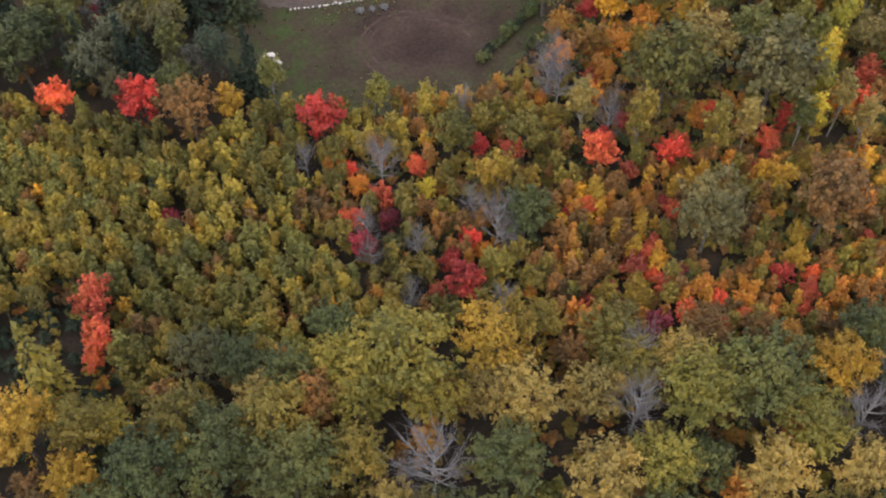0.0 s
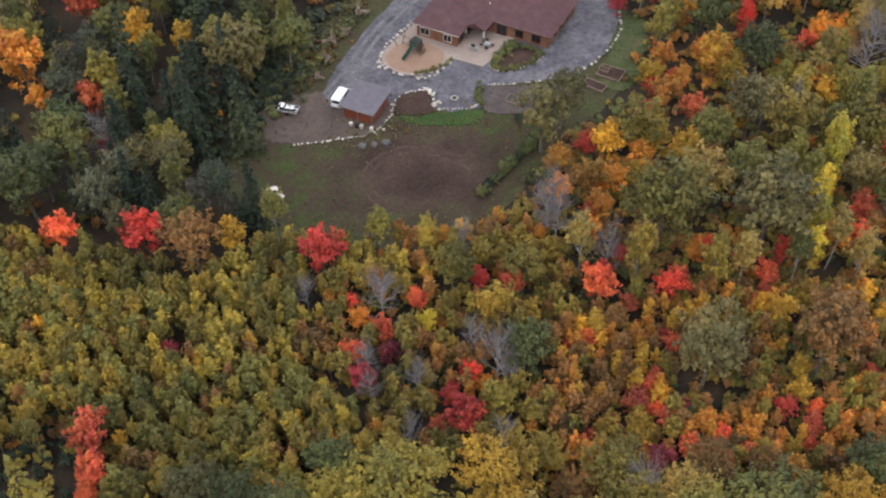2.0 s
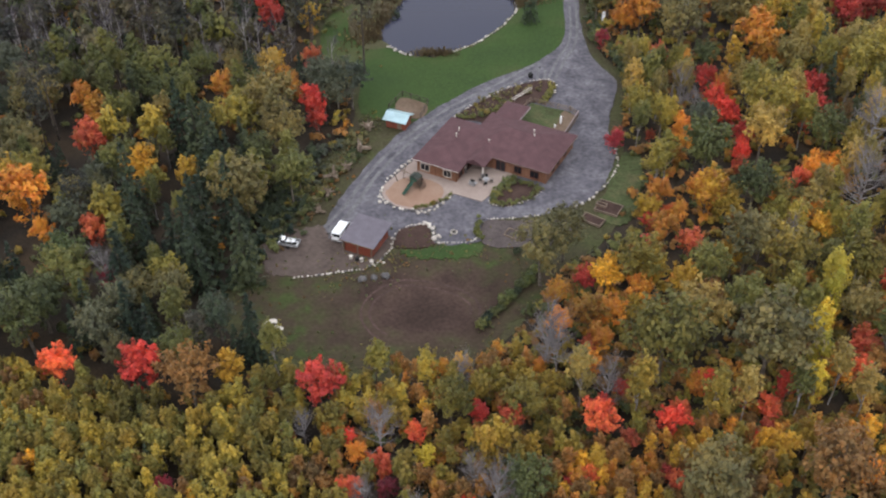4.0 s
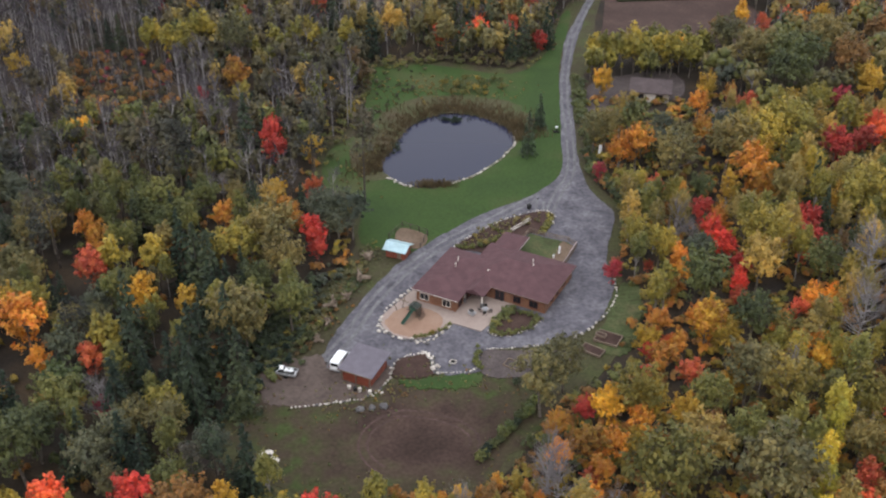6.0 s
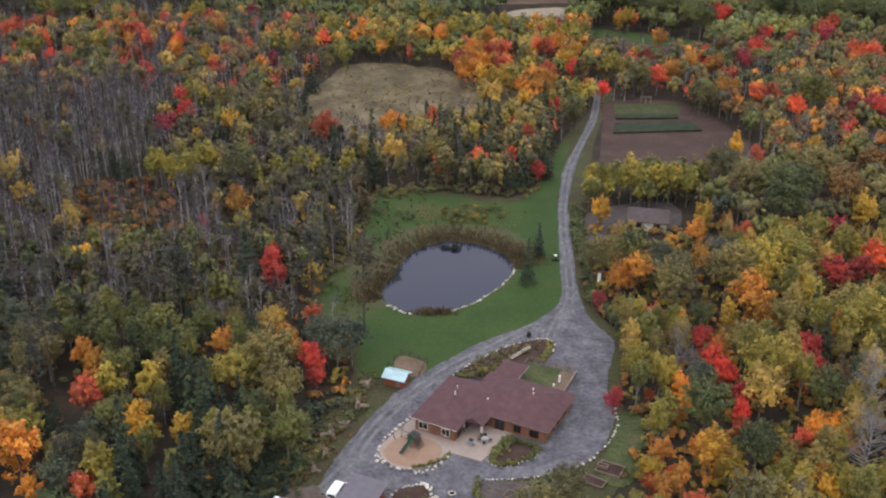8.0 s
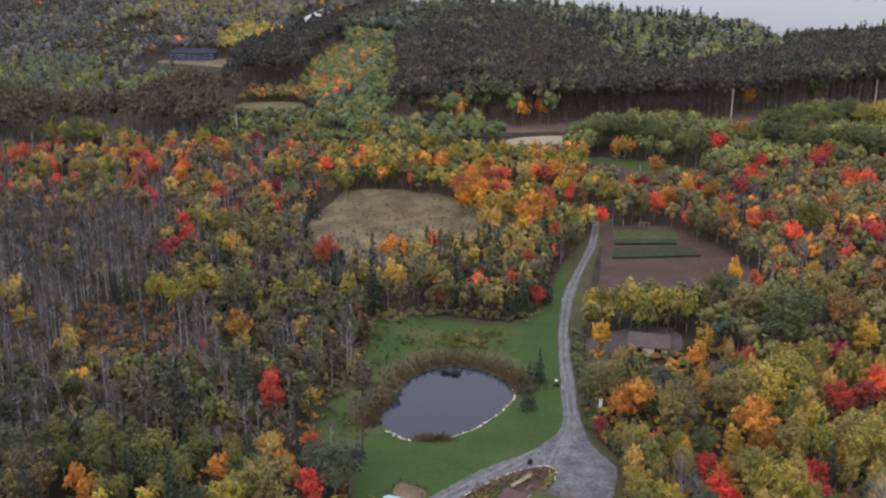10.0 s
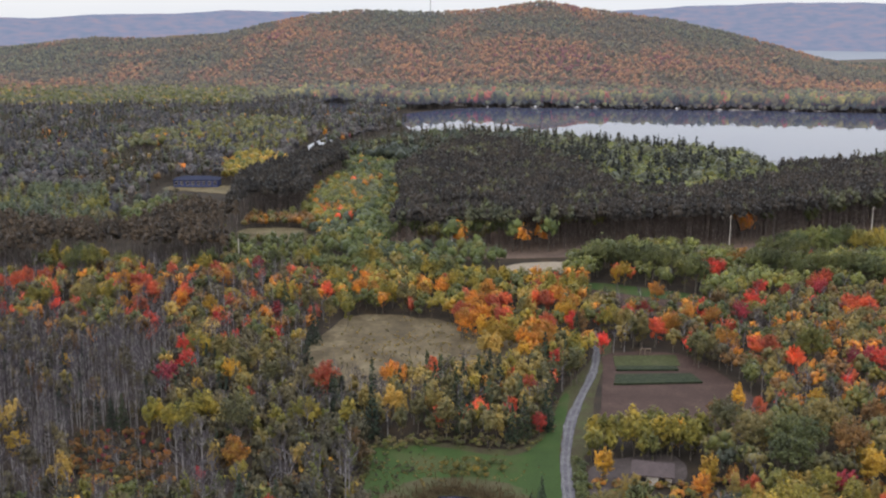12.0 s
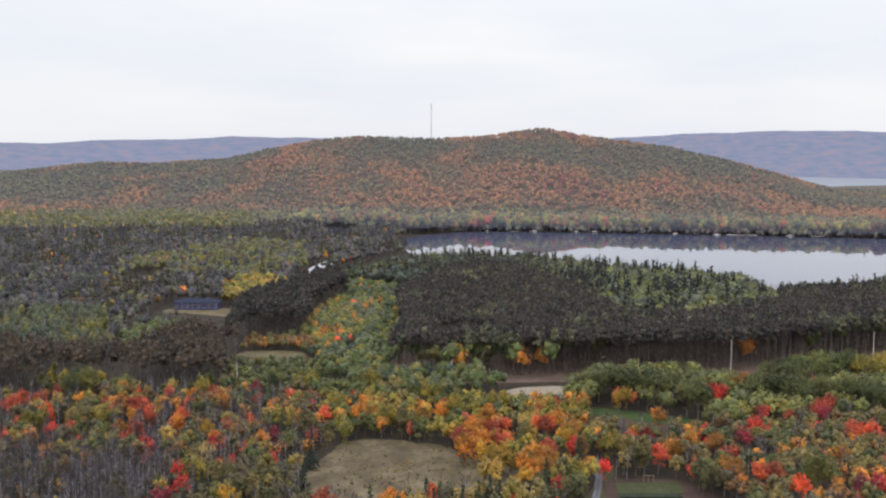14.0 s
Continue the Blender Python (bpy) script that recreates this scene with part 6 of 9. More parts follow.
cottage((53.5, 252, 0.15), -12, 9.5, 8, 2.6, 20, TRIM, CABIN_ROOF, "white-walled cabin with a grey-brown hip roof among trees", 2, TIMBER)
ground_bed("cabin_yard", [(35.5, 240), (37, 254), (42, 262), (58, 268), (64, 262), (60, 250), (46, 248)], 0.13, PURPLE_SOIL, "brown earth yard of the cabin", "soil", local=False, rough=0.4)
cottage((-171, 724, 0.3), 2, 30, 13, 4.6, 17, BLUE_WALL, BLUE_SHEET, "long blue house with a dark blue roof in the wood", 8)
ground_bed("house_yard", [(-190, 706), (-186, 722), (-150, 726), (-140, 704), (-146, 690), (-170, 700)], 0.3, HAY, "pale grass yard of the blue house", "lawn", local=False, rough=0.5)
for x, y, w, say, wl_ in ((17, 1414, 22, "pale cottage on the far lake shore", TRIM), (228, 1404, 9, "white cottage beside the lake", WHITE_PAINT), (246, 1410, 9, "grey cottage beside the lake", TRIM), (262, 1404, 13, "white boathouse on the far shore", WHITE_PAINT), (330, 1398, 8, "small white boathouse beside the lake", WHITE_PAINT)):
    cottage((x, y, 0.5), 0, w, 8, 4, 22, wl_, GREY_SHEET, say, 3, TIMBER)
for x, y, w in ((55, 1392, 5), (88, 1396, 16), (118, 1396, 14), (172, 1394, 8), (196, 1398, 14), (300, 1382, 6), (385, 1372, 40), (352, 1372, 10), (446, 1366, 12), (480, 1364, 18)):
    dk = thing("dock", pose(x, y, 0.55, 0, 0, gr.uniform(-6, 6)), "pale wooden dock on the far shore", "dock", "docks")
    part("deck", slab(-w / 2, w / 2, -2.0, 2.0, 0.5, 0.9), TRIM, dk)
    for i in range(4):
        q = -w / 2 + w * (i + 0.5) / 4
        part("pile", slab(q - 0.15, q + 0.15, -1.9, -1.6, -0.5, 0.5), TIMBER, dk)
    if w < 15:
        part("boat", slab(-w / 5, w / 5, -1.2, 1.2, 0.9, 1.8, 0.3), WHITE_PAINT, dk)


def mast():
    m = thing("radio_mast", pose(-38, 2600, 100), "slim pale lattice radio mast on the hill", "mast")
    for x, y in ((-0.8, -0.5), (0.8, -0.5), (0, 0.9)):
        part("leg", slab(x - 0.22, x + 0.22, y - 0.22, y + 0.22, 0, 112), STEEL, m)
    for i in range(28):
        z = 4 * i
        part("brace", slab(-0.8, 0.8, -0.6, -0.45, z, z + 0.3), STEEL, m)


mast()
for x, y, h in ((143, 521, 19), (3.5, 505, 11), (235, 573, 15), (-98, 492, 12)):
    p = thing("utility_pole", pose(x, y, 0), "pale wooden utility pole beside the pine wood", "pole", "utility poles")
    bm = bmesh.new()
    bmesh.ops.create_cone(bm, cap_ends=True, segments=8, radius1=0.24, radius2=0.16, depth=h, matrix=pose(0, 0, h / 2))
    part("shaft", bm, TRIM, p)
    part("crossarm", slab(-1.2, 1.2, -0.08, 0.08, h - 0.9, h - 0.7), TIMBER, p)
p = thing("garden_arbour", pose(70.3, 353.5, 0.1), "weathered timber arbour at the garden's edge", "arbour")
for x in (-1.7, 0, 1.7):
    part("post", slab(x - 0.14, x + 0.14, -0.14, 0.14, 0, 2.4), TIMBER, p)
part("beam", slab(-2.0, 2.0, -0.16, 0.16, 2.4, 2.65), TIMBER, p)
OPEN += [[(44, 234), (45, 258), (62, 258), (61, 234), (58, 222), (48, 222)], [(-196, 640), (-196, 735), (-148, 735), (-132, 700), (-128, 640)], [(28, 474), (33, 492), (58, 498), (62, 486), (55, 474)], [(-108, 546), (-110, 574), (-78, 574), (-77, 542)], [(58, 430), (64, 446), (70, 456), (112, 434), (110, 425), (104, 410), (78, 404)]]

# single trees by leaf colour: east, north, height
DULL_BROAD_TREES = [(-35.0, 143.9, 16.9), (-41.4, 120.7, 11.9), (-32.2, 169.3, 18.7), (15.5, 128.5, 15.5), (19.7, 134.7, 13.2), (-55.4, 266.2, 19.0), (76.2, 269.6, 17.7), (80.8, 258.3, 17.2), (102.1, 266.2, 19.0), (101.3, 269.7, 17.1), (34.4, 217.9, 12.5), (-42.8, 191.6, 9.5), (-29.2, 162.6, 14.9), (-52.0, 185.2, 9.0), (-33.6, 144.1, 12.4)]
GOLD_BROAD_TREES = [(6.1, 63.6, 16.6), (-47.7, 52.7, 16.1), (-41.6, 48.3, 10.6), (46.4, 61.1, 12.3)]
GREEN_BROAD_TREES = [(10.2, 84.0, 12.1), (-13.6, 67.6, 10.9), (-32.6, 47.3, 16.2), (-25.1, 49.9, 16.1), (-16.9, 47.0, 16.7), (6.6, 48.7, 14.8), (36.5, 58.4, 17.9), (28.3, 48.9, 11.3), (-58.9, 124.2, 14.1), (-61.9, 113.2, 15.5), (-160.6, 456.3, 19.0), (-163.1, 451.3, 17.1), (-155.6, 452.3, 18.2), (79.2, 466.3, 19.0), (76.0, 472.6, 17.1), (69.7, 467.5, 18.2), (91.6, 465.1, 19.0), (93.5, 471.9, 17.1), (83.8, 473.2, 18.2), (82.0, 466.4, 16.3), (100.0, 454.3, 19.0), (101.8, 460.8, 17.1), (92.9, 458.6, 18.2), (107.4, 439.0, 19.0), (110.4, 443.3, 17.1), (103.6, 442.9, 18.2), (161.5, 495.0, 19.0), (152.6, 490.4, 17.1), (159.1, 484.1, 18.2), (168.1, 488.7, 16.3), (198.8, 514.2, 19.0), (188.9, 513.5, 17.1)]
GREEN_BROAD_TREES_B = [(143.8, 456.6, 19.0), (142.5, 461.9, 17.1), (136.7, 458.5, 18.2), (163.8, 453.8, 19.0), (156.8, 458.7, 17.1), (149.8, 453.8, 18.2), (156.8, 448.9, 16.3), (176.0, 449.4, 19.0), (183.9, 453.8, 17.1), (177.6, 459.3, 18.2), (169.7, 454.9, 16.3), (183.0, 440.0, 19.0), (190.7, 444.3, 17.1), (181.5, 446.9, 18.2), (91.7, 253.2, 19.0), (92.4, 257.7, 17.1), (86.5, 255.8, 18.2), (84.6, 242.5, 19.0)]
LIME_BROAD_TREES = [(-5.7, 60.5, 19.0), (-9.7, 58.2, 13.4), (-1.4, 57.8, 12.4), (23.7, 49.4, 14.1), (28.7, 56.1, 16.5), (41.2, 53.4, 13.8), (-37.3, 166.8, 15.3), (122.1, 336.9, 19.0), (211.4, 506.8, 19.0), (201.6, 507.9, 17.1), (199.9, 501.1, 18.2), (209.7, 499.9, 16.3), (-37.3, 173.1, 12.3), (-43.5, 170.8, 10.5), (-71.9, 149.7, 13.4)]
OLIVE_BROAD_TREES = [(-29.5, 53.8, 14.5), (-19.3, 52.8, 15.2), (-10.6, 49.7, 13.9), (0.9, 98.3, 11.1), (11.0, 98.2, 11.2)]
RUSSET_BROAD_TREES = [(-14.9, 57.5, 11.5), (-35.6, 102.2, 14.1), (103.5, 251.9, 19.0), (48.6, 83.4, 18.0)]
STRAW_BROAD_TREES = [(8.5, 57.1, 14.3), (4.5, 58.1, 11.4), (16.8, 47.3, 14.8), (35.7, 47.6, 13.4), (45.6, 47.7, 12.8), (28.3, 62.2, 11.9), (16.6, 57.6, 12.5), (-35.7, 191.3, 9.8)]
GREY_BARE_TREES = [(-19.3, 95.4, 7.0), (-8.6, 93.4, 10.8), (-10.3, 83.6, 8.2), (-9.8, 79.6, 7.0), (3.8, 87.4, 7.8), (6.6, 82.1, 12.1), (8.5, 81.2, 7.0), (-1.3, 47.4, 16.0), (46.7, 54.0, 12.7), (21.5, 55.4, 13.3), (15.0, 110.4, 7.7), (-53.4, 126.2, 10.4)]
CRIMSON_MAPLES = [(-36.7, 86.6, 5.1), (-7.4, 86.0, 5.7), (-10.9, 81.1, 7.3), (29.8, 77.5, 4.6), (25.9, 68.7, 7.5), (-53.4, 126.4, 6.8), (32.0, 165.7, 6.7), (138.4, 330.8, 13.0), (134.7, 332.4, 11.7), (154.0, 421.9, 13.0), (-83.1, 459.0, 12.1), (-63.9, 390.3, 9.6), (111.7, 384.9, 13.0), (160.6, 460.0, 13.0), (163.4, 461.3, 11.7), (71.7, 242.5, 7.0)]
FLAME_MAPLES = [(-55.3, 106.1, 10.2), (-43.6, 71.9, 11.2), (-42.4, 67.4, 8.7), (-42.8, 64.6, 6.1), (-8.6, 89.1, 7.2), (-4.1, 95.2, 6.0), (-12.2, 85.5, 6.8), (9.1, 97.0, 7.7), (-1.1, 74.2, 5.7), (39.6, 54.4, 8.0), (24.1, 77.3, 7.2), (29.7, 70.6, 6.8), (45.6, 74.1, 6.0), (24.9, 93.9, 6.0), (20.9, 95.7, 10.2), (44.4, 96.1, 5.4)]
FLAME_MAPLES_B = [(-3.6, 323.0, 10.6), (10.6, 283.1, 11.2), (26.0, 305.8, 10.7), (23.5, 397.4, 13.0), (18.3, 398.1, 11.7), (20.1, 394.6, 12.5), (39.3, 399.2, 13.0), (40.9, 402.9, 11.7), (35.6, 402.0, 12.5), (75.7, 363.6, 12.8), (110.4, 341.8, 13.0), (109.5, 345.5, 11.7), (105.3, 343.1, 12.5), (114.1, 328.2, 13.0), (159.1, 395.6, 13.0), (164.5, 393.6, 11.7), (164.2, 397.9, 12.5), (-176.8, 425.7, 13.0), (-181.7, 423.2, 11.7), (-176.2, 421.5, 12.5), (-173.0, 429.4, 13.0), (-170.6, 432.4, 11.7), (-175.6, 432.4, 12.5), (-158.0, 411.3, 13.0), (-156.3, 408.8, 11.7), (-124.5, 423.1, 13.0), (-123.3, 426.0, 11.7)]
FLAME_MAPLES_C = [(-127.4, 425.2, 12.5), (-116.3, 409.2, 13.0), (-116.0, 391.3, 11.5), (-103.3, 406.8, 13.0), (-99.0, 445.4, 13.0), (-79.3, 443.6, 9.9), (-47.6, 413.7, 12.5), (-49.7, 389.2, 9.5), (20.9, 375.8, 13.0), (22.7, 377.6, 11.7), (5.7, 382.5, 13.0), (8.9, 382.6, 11.7), (37.7, 368.1, 13.0), (155.0, 430.9, 13.0), (153.3, 428.2, 11.7), (162.8, 439.6, 13.0), (138.5, 416.8, 12.3), (156.7, 396.6, 13.0), (157.2, 399.5, 11.7), (92.2, 292.0, 8.8)]
GOLD_MAPLES = [(-31.0, 105.2, 9.7), (6.8, 90.6, 12.5), (11.2, 91.6, 7.8), (23.7, 73.7, 7.6), (45.3, 91.3, 8.7), (49.0, 93.1, 8.8), (46.0, 83.1, 6.0), (2.7, 107.6, 6.6), (41.0, 251.2, 9.1), (47.0, 386.3, 13.0), (43.4, 385.1, 11.7), (46.7, 383.6, 12.5), (19.2, 353.6, 13.0), (23.2, 354.8, 11.7), (19.7, 356.6, 12.5), (79.0, 450.4, 13.0), (75.6, 449.3, 11.7), (-128.2, 449.5, 11.2), (-118.0, 426.1, 10.6), (-89.4, 388.9, 12.8), (26.2, 334.3, 13.0)]
GOLD_MAPLES_B = [(110.4, 296.8, 10.4), (105.4, 247.8, 12.4)]
LIME_MAPLES = [(6.5, 77.1, 9.1), (-149.2, 434.4, 12.8)]
ORANGE_MAPLES = [(-11.8, 91.8, 5.9), (4.9, 81.3, 4.6), (31.8, 46.2, 9.5), (33.1, 54.1, 5.5), (55.5, 87.3, 7.6), (41.9, 67.1, 7.1), (13.8, 108.0, 4.8), (-16.4, 312.3, 13.0), (-13.5, 311.0, 11.7), (-34.1, 415.7, 13.0), (-29.2, 417.4, 11.7), (-33.7, 419.5, 12.5), (-1.3, 418.3, 13.0), (12.8, 387.5, 13.0)]
ORANGE_MAPLES_B = [(9.2, 383.7, 11.7), (14.6, 381.2, 12.5), (18.2, 384.9, 11.2), (33.7, 357.8, 13.0), (38.1, 357.9, 11.7), (35.9, 360.5, 12.5), (7.3, 374.4, 13.0), (6.4, 371.2, 11.7), (10.8, 372.3, 12.5), (27.2, 348.4, 13.0), (80.9, 369.8, 13.0), (83.4, 371.1, 11.7), (85.6, 415.7, 13.0), (99.5, 378.4, 13.0), (96.0, 348.0, 13.0), (99.0, 350.3, 11.7), (94.6, 351.0, 12.5), (134.0, 472.7, 13.0), (131.2, 474.1, 11.7), (-134.1, 431.1, 13.0), (-137.0, 428.8, 11.7), (-132.6, 428.2, 12.5), (-123.9, 396.2, 10.0), (-102.0, 396.5, 13.0), (-91.2, 430.4, 13.0), (-108.3, 448.2, 11.0), (-58.6, 411.0, 11.7), (-8.2, 418.5, 10.9), (-26.9, 429.5, 12.0), (11.0, 397.3, 13.0), (14.6, 399.3, 11.7), (10.3, 400.5, 12.5)]
ORANGE_MAPLES_C = [(18.1, 418.0, 13.0), (16.8, 415.7, 11.7), (44.8, 408.5, 13.0), (34.5, 347.1, 13.0), (31.3, 347.2, 11.7), (49.6, 395.3, 13.0), (46.2, 396.0, 11.7), (90.7, 381.3, 12.6), (138.9, 481.9, 13.0), (137.6, 484.2, 11.7), (141.7, 367.0, 11.1)]
RED_MAPLES = [(-17.4, 101.2, 12.3), (-42.9, 105.3, 12.1), (-21.4, 95.1, 4.6), (-13.0, 95.0, 4.6), (4.9, 98.7, 6.1), (2.1, 74.3, 9.5), (0.8, 78.9, 6.1), (3.4, 82.7, 5.7), (42.9, 76.7, 6.1), (31.1, 96.0, 8.7), (18.7, 283.7, 9.5), (26.8, 279.3, 8.2), (37.1, 330.8, 10.9), (54.9, 351.4, 10.1), (76.4, 389.7, 11.2), (69.3, 385.9, 11.0), (141.0, 328.7, 13.0), (122.1, 457.3, 13.0), (119.2, 455.3, 11.7), (129.5, 421.3, 13.0), (-147.9, 389.6, 10.9), (46.8, 375.3, 11.4), (120.5, 401.5, 13.0)]
RED_MAPLES_B = [(118.9, 458.9, 13.0), (116.0, 461.3, 11.7), (114.4, 458.3, 12.5)]
RUSSET_MAPLES = [(107.2, 401.2, 13.0), (78.2, 287.7, 9.9)]
YELLOW_MAPLES = [(-2.6, 91.2, 5.9)]
DULL_OVAL_TREES = [(-138.5, 402.3, 14.0), (-137.6, 406.1, 12.6), (-142.5, 407.9, 13.4), (-146.5, 405.2, 12.0), (-144.0, 401.7, 13.0), (-54.5, 397.6, 14.0), (-49.9, 396.6, 12.6), (-51.0, 399.9, 13.4), (-16.3, 405.1, 14.0), (-13.0, 405.2, 12.6), (-14.8, 407.1, 13.4), (-43.0, 381.8, 14.0), (-59.5, 334.3, 14.0), (-59.0, 331.1, 12.6), (-54.3, 331.5, 13.4), (-54.9, 334.7, 12.0), (-74.2, 333.7, 14.0), (-69.5, 334.4, 12.6), (-70.6, 337.7, 13.4), (-75.3, 336.9, 12.0), (-60.1, 321.2, 14.0), (-63.7, 322.1, 12.6), (-63.0, 319.5, 13.4), (-54.8, 309.8, 14.0), (-53.4, 307.5, 12.6), (-51.2, 309.4, 13.4), (-7.1, 281.2, 14.0), (0.9, 276.9, 14.0), (40.7, 321.3, 14.0), (42.7, 323.6, 12.6), (38.9, 323.7, 13.4), (70.4, 360.7, 14.0)]
DULL_OVAL_TREES_B = [(70.2, 363.0, 12.6), (67.4, 361.7, 13.4), (85.2, 343.5, 14.0), (85.8, 340.2, 12.6), (89.6, 342.2, 13.4)]
GOLD_OVAL_TREES = [(13.4, 361.3, 14.0), (16.2, 358.2, 12.6), (20.6, 360.2, 13.4), (17.8, 363.2, 12.0), (85.9, 293.8, 12.4), (-45.2, 153.1, 10.3)]
GREEN_OVAL_TREES = [(-136.1, 386.8, 14.0), (-134.4, 388.9, 12.6), (-59.2, 477.6, 14.0), (-58.5, 474.5, 12.6), (-54.1, 475.0, 13.4), (-54.8, 478.1, 12.0), (-37.6, 467.1, 14.0), (-40.7, 464.5, 12.6), (-36.0, 463.9, 13.4), (-10.8, 452.1, 14.0), (-7.6, 455.2, 12.6), (-12.0, 457.4, 13.4), (-15.3, 454.3, 12.0), (-73.3, 469.8, 14.0), (-77.0, 471.6, 12.6), (-77.4, 468.4, 13.4), (-104.8, 466.7, 14.0), (-109.3, 466.5, 12.6), (-106.9, 463.8, 13.4), (1.7, 446.8, 14.0), (0.1, 443.3, 12.6), (5.1, 442.2, 13.4), (6.8, 445.7, 12.0), (60.0, 467.4, 14.0), (63.9, 464.5, 12.6), (69.1, 466.2, 13.4), (68.3, 470.2, 12.0), (62.7, 470.9, 13.0)]
LIME_OVAL_TREES = [(51.7, 270.2, 14.0), (51.7, 268.0, 12.6), (60.8, 263.8, 14.0), (61.5, 266.2, 12.6), (58.2, 265.4, 13.4), (-155.7, 401.8, 14.0), (-160.7, 401.5, 12.6), (-160.2, 398.0, 13.4), (-155.2, 398.3, 12.0), (-132.7, 407.3, 14.0), (-136.5, 405.0, 12.6), (-133.2, 402.4, 13.4), (-129.5, 404.7, 12.0), (-106.4, 455.9, 14.0), (-107.2, 453.5, 12.6), (-103.9, 454.2, 13.4), (-64.9, 407.9, 14.0), (-63.7, 404.5, 12.6), (-60.1, 406.9, 13.4), (-170.7, 467.5, 14.0), (-171.4, 472.3, 12.6), (-178.1, 473.4, 13.4), (-181.6, 469.2, 12.0), (-177.0, 465.6, 13.0), (-159.6, 470.7, 14.0), (-159.6, 467.2, 12.6), (-154.6, 467.2, 13.4), (-154.6, 470.7, 12.0), (-62.4, 469.7, 14.0), (-58.3, 471.5, 12.6), (-59.5, 474.9, 13.4), (-64.3, 475.1, 12.0)]
LIME_OVAL_TREES_B = [(-66.2, 471.9, 13.0), (-33.7, 476.3, 14.0), (-37.7, 474.3, 12.6), (-36.3, 471.1, 13.4), (-31.5, 471.0, 12.0), (-29.9, 474.2, 13.0), (-7.6, 448.8, 14.0), (-2.8, 447.0, 12.6), (-0.3, 450.4, 13.4), (-5.1, 452.1, 12.0), (-20.7, 408.7, 14.0), (-20.4, 411.3, 12.6), (-23.8, 410.2, 13.4), (-46.3, 430.3, 14.0), (-42.8, 428.7, 12.6), (-42.6, 431.6, 13.4), (-36.4, 386.0, 14.0), (-83.3, 336.6, 14.0), (-79.5, 338.0, 12.6), (-81.6, 340.7, 13.4), (-85.4, 339.3, 12.0), (-36.3, 275.6, 14.0), (-39.0, 277.9, 12.6), (-40.4, 275.1, 13.4), (-68.5, 281.9, 14.0), (-69.6, 278.9, 12.6), (-65.3, 279.8, 13.4), (-69.9, 270.6, 14.0), (-72.3, 273.1, 12.6), (-74.1, 270.4, 13.4), (-80.5, 275.2, 14.0), (-78.2, 275.9, 12.6)]
LIME_OVAL_TREES_C = [(-26.7, 275.4, 14.0), (-25.2, 277.4, 12.6), (3.3, 426.4, 14.0), (6.7, 423.4, 12.6), (11.9, 424.8, 13.4), (11.7, 428.6, 12.0), (6.3, 429.7, 13.0), (25.5, 435.2, 14.0), (24.9, 438.7, 12.6), (20.8, 436.6, 13.4), (43.4, 424.3, 14.0), (48.1, 422.3, 12.6), (52.3, 424.9, 13.4), (50.1, 428.4, 12.0), (44.6, 428.1, 13.0), (53.2, 427.5, 14.0), (53.4, 424.0, 12.6), (57.6, 425.8, 13.4), (43.9, 342.1, 14.0), (45.6, 340.1, 12.6), (61.9, 375.6, 14.0), (58.3, 375.5, 12.6), (60.3, 373.4, 13.4), (177.5, 410.8, 14.0), (174.4, 410.9, 12.6), (175.9, 408.9, 13.4), (-61.1, 165.1, 13.1), (-53.5, 164.3, 14.0), (-38.3, 149.0, 14.0), (-36.6, 151.0, 12.6), (-32.5, 150.0, 14.0), (-56.2, 140.3, 14.0)]
RUSSET_OVAL_TREES = [(48.8, 367.1, 14.0), (120.3, 276.1, 14.0), (124.1, 278.3, 12.6), (119.6, 279.5, 13.4)]
STRAW_OVAL_TREES = [(-117.3, 272.3, 14.0), (-121.0, 270.4, 12.6), (-116.8, 269.1, 13.4), (-92.1, 237.1, 14.0), (-21.9, 285.5, 14.0), (-14.9, 286.2, 14.0), (-12.6, 285.1, 12.6), (-3.7, 285.5, 14.0), (-1.1, 286.1, 12.6), (32.2, 387.5, 14.0), (29.6, 387.4, 12.6), (13.8, 340.9, 14.0), (16.9, 339.0, 12.6), (17.8, 341.8, 13.4), (66.6, 371.8, 14.0), (63.1, 372.0, 12.6), (64.6, 369.7, 13.4), (-53.8, 173.3, 10.7)]
GOLD_YOUNG_ASPENS = [(-2.6, 99.0, 6.9)]
LIME_YOUNG_ASPENS = [(-2.2, 104.1, 12.0), (-9.8, 105.9, 12.0)]
FIR_SPRUCES = [(-44.6, 159.9, 18.0), (-40.6, 135.6, 18.0), (-39.7, 137.7, 16.2), (-40.7, 129.8, 18.0), (-39.3, 127.6, 16.2), (-44.3, 214.6, 18.0), (-53.1, 144.4, 18.0), (19.7, 218.9, 11.6), (23.4, 232.5, 9.7), (6.1, 304.9, 15.2), (10.6, 311.2, 14.5), (14.2, 315.4, 14.7), (17.1, 311.3, 14.5), (4.9, 282.1, 14.2), (22.2, 276.1, 14.0), (29.3, 284.6, 14.4), (18.9, 274.0, 12.1), (-31.3, 290.2, 14.7), (-21.6, 305.6, 14.3), (-60.9, 392.6, 16.8), (-46.7, 364.1, 15.6), (47.0, 362.6, 13.2), (-41.8, 157.3, 18.0), (-48.5, 164.7, 18.0), (-36.0, 141.6, 17.1), (-50.4, 135.7, 17.0), (-50.0, 123.9, 16.2), (-32.0, 129.5, 18.0)]
LIME_SPRUCES = [(-47.2, 61.2, 17.4)]
